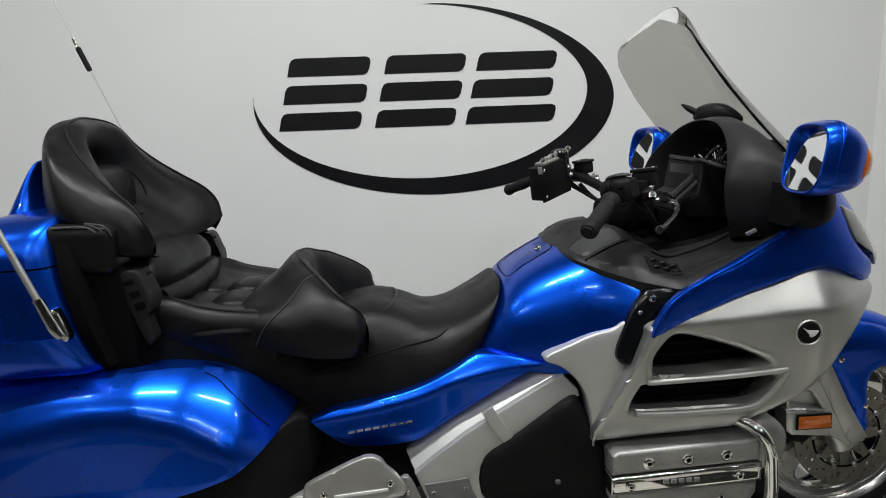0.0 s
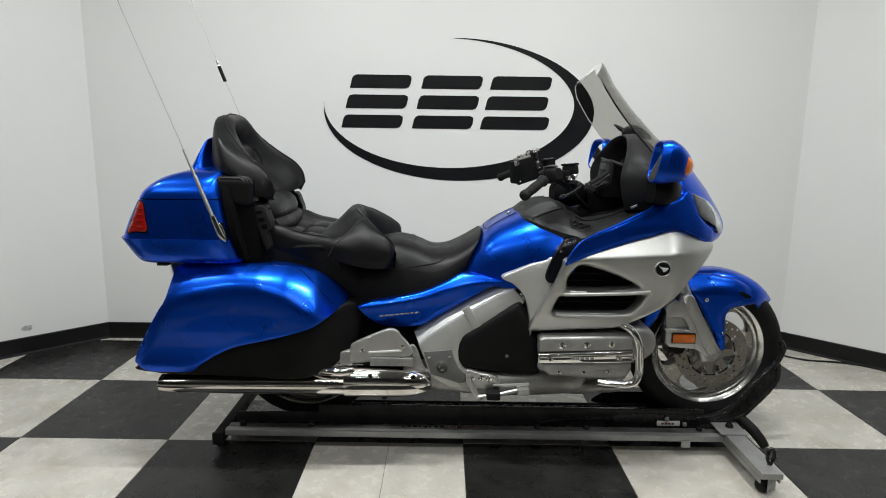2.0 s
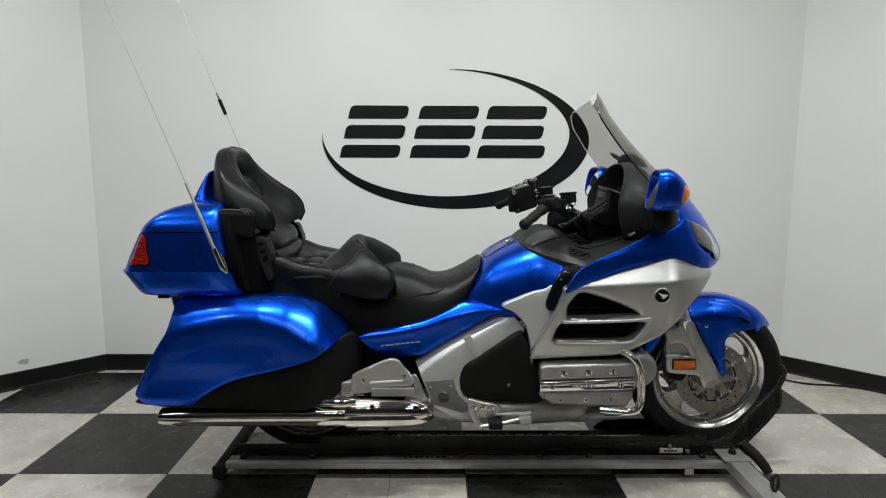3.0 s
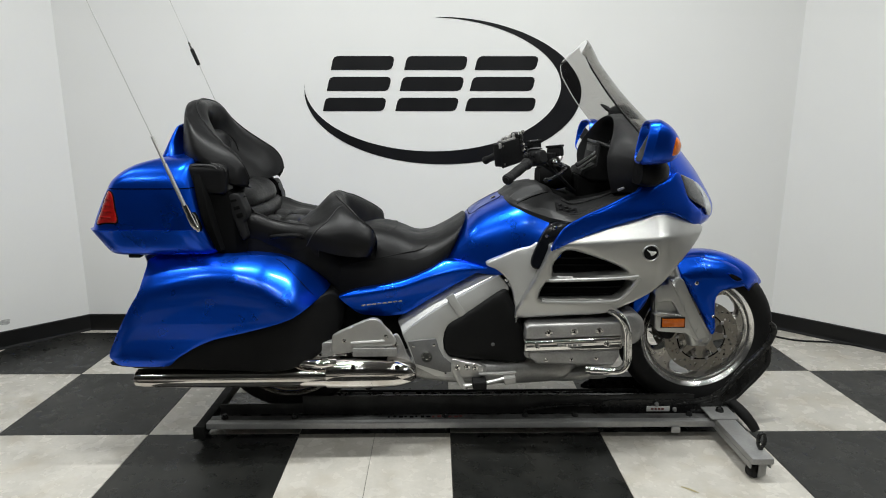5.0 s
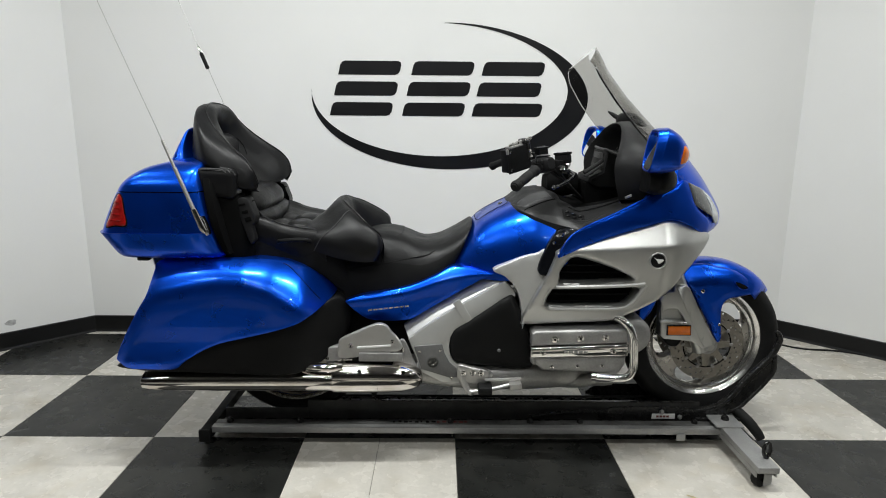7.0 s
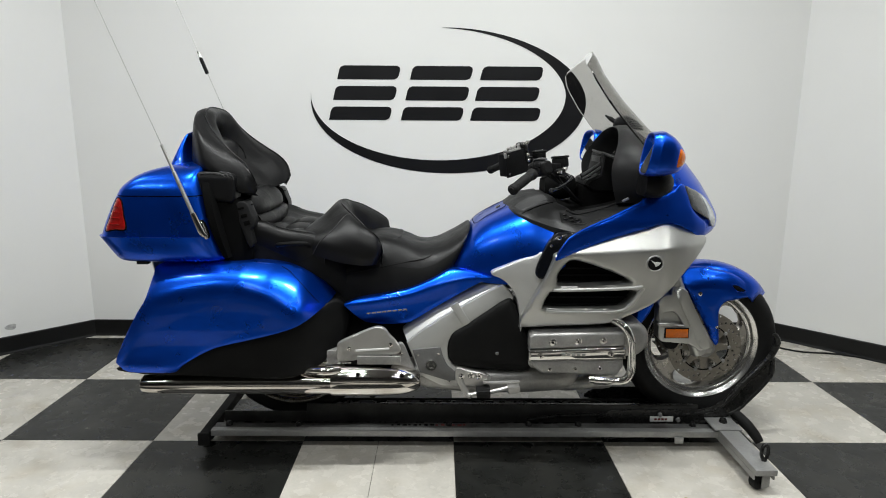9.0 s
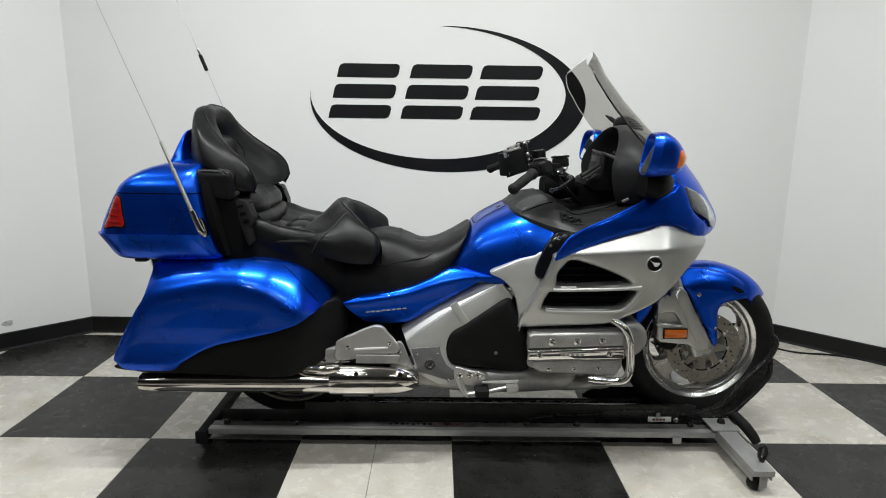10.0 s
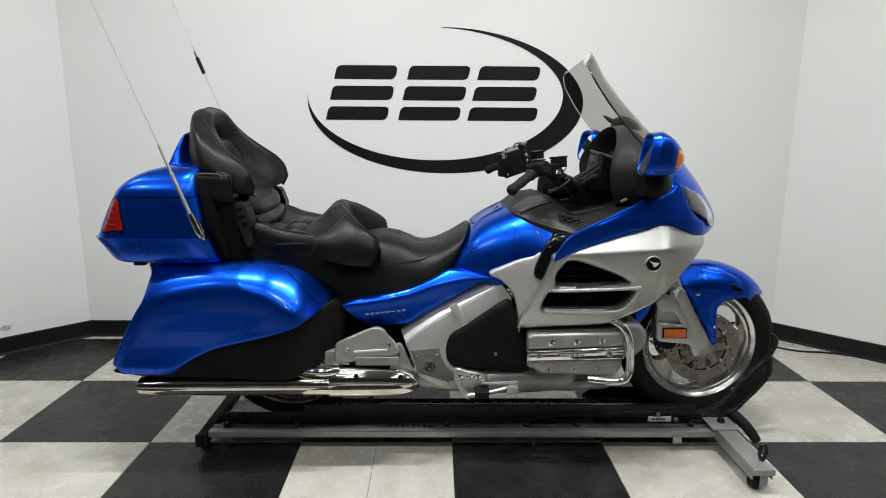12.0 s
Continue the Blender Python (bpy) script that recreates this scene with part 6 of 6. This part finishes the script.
bp("bar_clamp_cover", along([(0.34, 0.985, 1.06, 0.07), (0.37, 0.98, 1.075, 0.09), (0.42, 0.98, 1.085, 0.095), (0.46, 0.99, 1.07, 0.06)], 24, 3), M_HOLE, bar, "black bar cover")


def facing(x, y, z, rz, ry=0, rx=0):
    return Matrix.Translation((x, y, z)) @ pose(0, 0, 0, 0, 0, rz) @ pose(0, 0, 0, rx, ry)


for s in (-1, 1):
    # the grip runs back and outward, with ribbed ends and a smooth middle
    gm = Matrix.Translation((0.167, s * 0.454, 1.056)) @ Vector((0.090, -s * 0.117, 0.051)).to_track_quat("Z", "Y").to_matrix().to_4x4()
    ribs = [(0.0150 + 0.0014 * (k % 2), 0.026 + 0.005 * k) for k in range(5)] + [(0.0165, 0.055), (0.0172, 0.075), (0.0165, 0.097)] + [(0.0150 + 0.0014 * (k % 2), 0.100 + 0.005 * k) for k in range(5)]
    g = bp("grip", lathe([(0.0140, 0.020), (0.0165, 0.022)] + ribs + [(0.0195, 0.130), (0.0205, 0.136), (0.0195, 0.142), (0.015, 0.144)], gm, 22), M_RUBBER, bar, "black rubber grip")
    bp("bar_end", lathe([(1e-4, -0.004), (0.011, -0.004), (0.012, -0.001), (0.015, 0.0), (0.0182, 0.005), (0.0182, 0.016), (0.016, 0.021), (0.013, 0.022)], gm, 22), M_RUBBER, g, "black bar end weight")
    # switch housing in two halves, with its rocker and buttons
    hm = facing(0.284, s * 0.300, 1.117, s * 48, -12)
    house = bp("switch_housing", turned(along([(-0.036, -0.022, 0.020, 0.022), (-0.028, -0.026, 0.026, 0.028), (0.0, -0.028, 0.028, 0.030), (0.026, -0.025, 0.024, 0.027), (0.034, -0.018, 0.018, 0.020)], 24, 3.4), hm), M_BLACK, bar, "black switch housing")
    bp("housing_joint", turned(tube([(0.0, -0.0305, -0.028), (0.0, -0.0305, 0.028), (0.0, 0.0305, 0.028), (0.0, 0.0305, -0.028)], 0.0014, 3, 6, 1.0, True), hm), M_HOLE, house)
    bp("housing_cap", turned(along([(-0.026, 0.026, 0.031, 0.010), (-0.012, 0.026, 0.036, 0.019), (0.012, 0.026, 0.036, 0.019), (0.026, 0.026, 0.031, 0.010)], 20, 2.4), hm), M_PAD, house, "satin grey oval cap")
    for k, (dx, dz) in enumerate(((-0.020, 0.010), (-0.004, 0.012), (0.014, 0.010), (-0.012, -0.010), (0.010, -0.011))):
        bp("switch_button", turned(box(dx - 0.006, dx + 0.006, -0.036, -0.026, dz - 0.006, dz + 0.006, 0.002), hm), M_COVER if k % 2 else M_TRAY, house)
    # master cylinder with its square reservoir
    rm = facing(0.362, s * 0.237, 1.140, s * 35, -6)
    res = bp("fluid_reservoir", turned(box(-0.025, 0.025, -0.019, 0.019, -0.022, 0.010, 0.006, 3), rm), M_BLACK, bar, "black fluid reservoir")
    bp("reservoir_lid", turned(box(-0.027, 0.027, -0.021, 0.021, 0.010, 0.018, 0.003, 2), rm), M_BLACK, res)
    for q in (-0.020, 0.020):
        bp("cap_screw", turned(lathe([(1e-4, 0.0200), (0.002, 0.0200), (0.0035, 0.0188), (0.0035, 0.016)], Matrix.Translation((q, 0, 0)), 8), rm), M_ALU_D, res)
    bp("master_cylinder", rod((0.372, s * 0.225, 1.105), (0.338, s * 0.310, 1.102), 0.013, 14, 0.003), M_BLACK, bar, "black master cylinder")
    bp("cylinder_bolt", lathe([(1e-4, 0.008), (0.003, 0.008), (0.007, 0.006), (0.007, 0.002), (0.0105, 0.001), (0.0105, -0.008)], facing(0.345, s * 0.322, 1.107, s * 30, 0, 25 * s), 14), M_CHROME, bar, "bright pivot bolt")
    bp("lever", tube([(0.348, s * 0.318, 1.098), (0.372, s * 0.345, 1.095), (0.372, s * 0.385, 1.088), (0.348, s * 0.430, 1.078), (0.312, s * 0.475, 1.066), (0.290, s * 0.497, 1.062)], [0.008, 0.007, 0.006, 0.005, 0.0048, 0.006], 6, 10), M_GLOSS, bar, "dark hand lever")
    bp("lever_ball", lathe([(1e-4, -0.008), (0.0055, -0.0058), (0.008, 0.0), (0.0055, 0.0058), (1e-4, 0.008)], Matrix.Translation((0.286, s * 0.501, 1.061)), 14), M_GLOSS, bar)
    bp("banjo_joint", rod((0.378, s * 0.212, 1.100), (0.392, s * 0.200, 1.118), 0.009, 10, 0.002), M_ALU, bar)
    for k in range(3):
        # hoses from the controls down into the fairing
        bp("cable", tube([(0.30 + 0.025 * k, s * (0.275 - 0.02 * k), 1.10 - 0.006 * k), (0.345 + 0.02 * k, s * (0.25 - 0.015 * k), 1.072 - 0.012 * k), (0.40 + 0.012 * k, s * (0.19 - 0.02 * k), 1.035 - 0.010 * k), (0.46, s * (0.14 - 0.02 * k), 0.985)], 0.0048 + 0.0008 * k, 6, 8), M_RUBBER, bar)
    bp("bar_bracket", turned(box(-0.030, 0.030, -0.016, 0.016, -0.014, 0.014, 0.004, 2), facing(0.330, s * 0.250, 1.118, s * 40)), M_BLACK, bar)
    for bx, by, bz in ((0.318, 0.266, 1.130), (0.342, 0.238, 1.130), (0.386, 0.180, 1.104)):
        bp("bar_screw", lathe([(1e-4, 0.005), (0.005, 0.005), (0.008, 0.001), (0.008, -0.008)], Matrix.Translation((bx, s * by, bz)), 12), M_ALU, bar)
# a square control box on the far half of the bar, with bright fittings on its top
bm_box = facing(0.262, 0.160, 1.112, 42, -10)
control = bp("control_box", turned(add(box(-0.066, 0.066, 0.006, 0.050, -0.050, 0.046, 0.006, 2), box(-0.070, 0.070, 0.0, 0.008, -0.054, 0.050, 0.004, 2)), bm_box), M_BLACK, bar, "square black control box with bright screws")
for dx, dz in ((-0.055, 0.036), (0.055, 0.036), (-0.055, -0.040)):
    bp("box_screw", turned(lathe([(1e-4, 0.004), (0.004, 0.004), (0.0065, 0.0)], Matrix.Translation((dx, 0.0, dz)) @ pose(0, 0, 0, 90), 10), bm_box), M_CHROME, control)
bp("box_corner", turned(box(-0.073, -0.067, -0.002, 0.010, 0.030, 0.051, 0.002, 2), bm_box), M_ALU, control, "pale corner clip")
for k in range(5):
    bp("cap_ridge", turned(lathe([(1e-4, 0.022), (0.005, 0.022), (0.007, 0.018), (0.007, 0.004), (0.009, 0.003), (0.009, 0.0)], Matrix.Translation((-0.034 + 0.016 * k, 0.022, 0.046 + 0.001 * k)) @ pose(0, 0, 0, 20, 12 * (k % 3) - 10), 12), bm_box), (M_CHROME, M_ALU_D, M_ALU)[k % 3], control)
bp("control_plate", turned(box(-0.045, 0.035, 0.006, 0.040, 0.046, 0.056, 0.004, 2), bm_box), M_ALU_D, control, "dull metal plate")
bp("clamp_block", turned(add(box(0.040, 0.078, 0.004, 0.044, 0.030, 0.072, 0.010, 3), box(0.046, 0.070, -0.004, 0.006, -0.010, 0.064, 0.006, 2)), bm_box), M_IRON, control, "dark clamp beside the box")
for dx, dz in ((0.050, 0.068), (0.066, 0.072), (0.060, 0.020), (0.064, -0.004)):
    bp("clamp_screw", turned(lathe([(1e-4, 0.008), (0.005, 0.008), (0.008, 0.003), (0.008, -0.004)], Matrix.Translation((dx, -0.003, dz)) @ pose(0, 0, 0, 70), 12), bm_box), M_CHROME, control)

# ---- wheeled stand under the motorcycle ----
stand = thing("motorcycle_stand", 0.05, 0.1, 0.0, "low black and grey steel stand on casters with wheel cradle", "motorcycle stand")
Y0 = -0.075


def sp(name, bm, mat, parent=None, label="", smooth=True):
    return part(name, bm, mat, parent or stand, label, smooth)


sp("front_rail", box(-0.955, 1.06, Y0, Y0 + 0.03, 0.060, 0.085, 0.003), M_STEEL, None, "grey steel rail")
sp("rail_flange", box(-0.955, 1.06, Y0 + 0.030, Y0 + 0.075, 0.076, 0.080, 0.001), M_DECK)
sp("deck", box(-0.94, 1.05, Y0 + 0.031, YC + 0.105, 0.050, 0.0665, 0.002), M_IRON, None, "black steel deck")
sp("channel_end", box(-0.935, -0.60, YC - 0.105, YC - 0.098, 0.067, 0.112, 0.002), M_CHANNEL, None, "low black end of the channel side")
sp("wheel_channel_side", box(-0.60, 1.0, YC - 0.105, YC - 0.098, 0.067, 0.146, 0.002), M_CHANNEL, None, "black channel side")
sp("wheel_channel_side", box(-0.60, 1.0, YC + 0.098, YC + 0.105, 0.067, 0.078, 0.002), M_CHANNEL, None, "low black channel side")
sp("channel_lip", box(-0.30, 0.98, YC - 0.112, YC - 0.098, 0.1465, 0.1495, 0.001), M_IRON)
for x0, x1 in ((-0.42, 0.12), (0.22, 0.31), (0.42, 0.99)):
    sp("worn_strip", box(x0, x1, Y0 + 0.034, Y0 + 0.072, 0.0802, 0.0832, 0.001), M_DECK, None, "scuffed steel strip")
for k in range(14):
    sp("print_bar", box(-0.25 + 0.022 * k, -0.242 + 0.022 * k + 0.009 * ((k * 7) % 5) / 4, Y0 + 0.045 + 0.003 * (k % 2), Y0 + 0.058 + 0.004 * ((k * 3) % 4) / 3, 0.0834, 0.0838, 0), M_REDINK if 7 < k < 14 else M_HOLE, None, "plain printed bar")
for x0 in (-0.90, -0.62, -0.02, 0.30, 0.50, 0.96):
    sp("stud", lathe([(1e-4, 0.016), (0.008, 0.016), (0.012, 0.010), (0.014, 0.0)], Matrix.Translation((x0, Y0 + 0.055, 0.081)), 14), M_IRON)
# rear cross beam, black with rubber ends
sp("rear_beam", box(-0.995, -0.957, -0.088, 0.56, 0.036, 0.080, 0.006), M_RUBBER, None, "black cross beam")
for y0, y1 in ((-0.100, -0.086), (0.558, 0.574)):
    sp("beam_end", box(-0.999, -0.953, y0, y1, 0.030, 0.083, 0.007), M_RUBBER, None, "black rubber beam end")
# front cross arm in bare steel, out to the casters
sp("front_arm", box(1.042, 1.118, -0.368, 0.66, 0.072, 0.094, 0.003), M_STEEL, None, "grey steel cross arm")
sp("arm_side", box(1.042, 1.048, -0.355, 0.63, 0.050, 0.072, 0.002), M_STEEL)
sp("arm_side", box(1.112, 1.118, -0.355, 0.63, 0.050, 0.072, 0.002), M_STEEL)
sp("arm_plate", box(1.022, 1.13, -0.085, 0.02, 0.0942, 0.1, 0.002), M_STEEL, None, "grey bolted plate")
sp("arm_bolt", lathe([(1e-4, 0.014), (0.012, 0.014), (0.016, 0.006), (0.017, 0.0)], Matrix.Translation((1.082, -0.02, 0.1)), 8), M_IRON)
for ya in (-0.322, 0.61):
    c = sp("caster", lathe([(0.008, -0.016), (0.026, -0.016), (0.030, -0.011), (0.030, 0.011), (0.026, 0.016), (0.008, 0.016)], Matrix.Translation((1.075, ya, 0.030)) @ pose(0, 0, 0, 90, 0, 25), 24), M_RUBBER, None, "black caster wheel")
    sp("caster_fork", turned(add(box(-0.020, 0.020, -0.024, -0.019, -0.02, 0.038, 0.002), add(box(-0.020, 0.020, 0.019, 0.024, -0.02, 0.038, 0.002), box(-0.024, 0.024, -0.026, 0.026, 0.036, 0.041, 0.001))), Matrix.Translation((1.085, ya, 0.032)) @ pose(0, 0, 0, 0, 0, 25)), M_STEEL, c, "zinc caster fork")
    ring = sp("tie_ring", tube([(1.102 + 0.012 * math.cos(t), ya + 0.02, 0.128 + 0.028 * math.sin(t)) for t in np.linspace(-math.pi / 2, 1.5 * math.pi, 13)], 0.0065, 2, 10), M_IRON, None, "black tie-down ring")
    sp("ring_stem", rod((1.102, ya + 0.02, 0.094), (1.102, ya + 0.02, 0.102), 0.009, 10), M_IRON, ring)
for ya in (-0.04, 0.52):
    c = sp("caster", lathe([(0.006, -0.012), (0.022, -0.012), (0.025, -0.008), (0.025, 0.008), (0.022, 0.012), (0.006, 0.012)], Matrix.Translation((-0.995, ya + 0.05, 0.025)) @ AXLE, 20), M_RUBBER, None, "black caster wheel")
sp("rail_tab", turned(box(-0.018, 0.018, -0.004, 0.004, -0.016, 0.010, 0.004), Matrix.Translation((0.885, Y0 - 0.006, 0.055))), M_STEEL)
# cradle round the front wheel
for s in (-1, 1):
    y = YC + s * 0.105
    cr = sp("cradle_tube", tube([(0.93, y, 0.105), (1.03, y, 0.118), (1.098, y, 0.146), (1.15, y, 0.208), (1.192, y, 0.263), (1.243, y, 0.318), (1.275, y, 0.360), (1.295, y, 0.412), (1.287, y + s * 0.004, 0.440), (1.274, y + s * 0.004, 0.456)], [0.013] * 8 + [0.011, 0.006], 6, 12), M_IRON, None, "black cradle tube")
    sp("cradle_brace", tube([(1.095, y - s * 0.006, 0.095), (1.162, y - s * 0.006, 0.122), (1.204, y - s * 0.006, 0.166), (1.252, y - s * 0.006, 0.222), (1.282, y, 0.276), (1.288, y, 0.305), (1.284, y, 0.345), (1.276, y, 0.360)], 0.010, 5, 10), M_IRON, cr)
    sp("cradle_plate", shell([(0.62, 0.07), (0.62, 0.115), (0.70, 0.128), (0.98, 0.128), (1.05, 0.14), (1.10, 0.17), (1.11, 0.12), (1.08, 0.072)], level(0.0), -1, 0.006, 0.003, 0.001), M_IRON, cr)
    cr.children[-1].location.y += YC + s * 0.115
    web = flat_shape([(0.99, 0.088), (1.045, 0.110), (1.10, 0.140), (1.152, 0.200), (1.192, 0.255), (1.243, 0.310), (1.272, 0.348), (1.286, 0.345), (1.286, 0.300), (1.280, 0.276), (1.25, 0.225), (1.20, 0.166), (1.16, 0.124), (1.09, 0.085)], 0.0, 0.005, 5)
    sp("cradle_web", turned(web, Matrix.Translation((0, y, 0))), M_IRON, cr, "black plate between the tubes")
sp("cradle_foot", box(0.98, 1.16, YC - 0.13, YC + 0.13, 0.0670, 0.086, 0.004), M_IRON)
sp("front_prop", tube([(1.115, 0.08, 0.124), (1.150, 0.055, 0.112), (1.19, 0.01, 0.078), (1.217, -0.02, 0.044), (1.230, -0.035, 0.020)], [0.016, 0.021, 0.022, 0.020, 0.017], 5, 12), M_RUBBER, None, "black prop foot")
tag = sp("maker_tag", box(0.80, 0.895, YC - 0.1245, YC - 0.1215, 0.082, 0.104, 0.001), M_WHITE, None, "small white tag with red bars")
for k in range(4):
    sp("tag_bar", box(0.818 + 0.014 * k, 0.828 + 0.014 * k, YC - 0.1255, YC - 0.1247, 0.089, 0.097, 0), M_REDINK, tag)
for x0, z0 in ((0.915, 0.09), (0.84, 0.112)):
    sp("cradle_bolt", lathe([(1e-4, 0.010), (0.007, 0.010), (0.010, 0.0)], Matrix.Translation((x0, YC - 0.1215, z0)) @ pose(0, 0, 0, 90), 10), M_STEEL)
# hold-down lever beside the channel
sp("lever_rod", tube([(0.30, Y0 + 0.085, 0.092), (0.42, Y0 + 0.088, 0.108), (0.52, Y0 + 0.09, 0.112), (0.62, Y0 + 0.09, 0.112)], 0.007, 5, 8), M_IRON, None, "black lever rod")

# ---- scuffs low on the slanted wall ----
for k, (d, z, w, h) in enumerate(((0.42, 0.150, 0.030, 0.018), (0.74, 0.155, 0.020, 0.022), (0.80, 0.135, 0.012, 0.016), (1.02, 0.165, 0.018, 0.014))):
    rnd = random.Random(k)
    u, bm = Vector((-1, -1, 0)).normalized(), bmesh.new()
    mid = Vector((XL, WALL_Y, z)) + u * d + Vector((1, -1, 0)).normalized() * 0.0015
    ring = [mid + u * w * math.cos(t) * rnd.uniform(0.6, 1.1) + Vector((0, 0, h * math.sin(t) * rnd.uniform(0.6, 1.1))) for t in (2 * math.pi * j / 12 for j in range(12))]
    bm.faces.new([bm.verts.new(p) for p in ring])
    tagged(part("wall_scuff", bm, M_SCUFF, smooth=False), "faint grey scuff mark on the white wall", "scuff mark", "scuff marks", kind="structure")

# a dried spot on the floor beside the stand
bm = bmesh.new()
ring = [Vector((0.815 + 0.022 * math.cos(t) * rnd.uniform(0.8, 1.15) - 0.011 * math.sin(t), -0.402 - 0.014 * math.cos(t) + 0.014 * math.sin(t) * rnd.uniform(0.7, 1.1), 0.0016)) for t in (2 * math.pi * j / 16 for j in range(16))]
bm.faces.new([bm.verts.new(p) for p in ring])
tagged(part("floor_stain", bm, M_STAIN, smooth=False), "small yellowish dried spot on a white floor square", "stain", kind="structure")

# ---- cable on the floor by the slanted wall ----
cab = tube([(1.30, 0.93, 0.006), (1.55, 1.13, 0.006), (1.80, 1.17, 0.006), (2.0, 1.03, 0.006), (2.22, 0.98, 0.006), (2.5, 0.80, 0.006), (2.9, 0.42, 0.006)], 0.005, 8, 8)
tagged(part("floor_cable", cab, M_RUBBER), "thin black cable lying along the wall on the floor", "cable")

# ---- floor squares, 0.61 m, the two colours in turn ----
SQ = 0.61


def tile_mesh(w, d, mat):
    bm = box(0.0008, w - 0.0008, 0.0008, d - 0.0008, -0.006, 0.0, 0.0012, 1)
    me = bpy.data.meshes.new("tile")
    bm.to_mesh(me)
    bm.free()
    me.materials.append(mat)
    return me


for m in (M_TILE_W, M_TILE_B):
    # each square takes its own tone and its own stretch of the stain pattern
    nt = m.node_tree
    info = nt.nodes.new("ShaderNodeObjectInfo")
    tc = [q for q in nt.nodes if q.type == "TEX_COORD"][0]
    shift = nt.nodes.new("ShaderNodeVectorMath")
    nt.links.new(tc.outputs["Object"], shift.inputs[0])
    nt.links.new(info.outputs["Location"], shift.inputs[1])
    for t in [q for q in nt.nodes if q.type == "TEX_NOISE"]:
        nt.links.new(shift.outputs[0], t.inputs["Vector"])

TILES = {True: tile_mesh(SQ, SQ, M_TILE_W), False: tile_mesh(SQ, SQ, M_TILE_B)}
HALF = tile_mesh(SQ / 2, SQ, M_TILE_W)
for i in range(-8, 8):
    for j in range(-11, 3):
        x, y = i * SQ, j * SQ
        white = (i + j) % 2 == 0
        # squares outside the slanted walls are left out
        edge_y = WALL_Y - max(0.0, XL - (x + SQ), x - XR)
        if y > edge_y or x + SQ < XL - SIDE or x > XR + SIDE:
            continue
        for k, me in enumerate([HALF, HALF] if (i, j) == (-1, -1) else [TILES[white]]):
            t = new("tile", me)
            t.parent = floor
            t.location = (x + k * SQ / 2, y, 0)
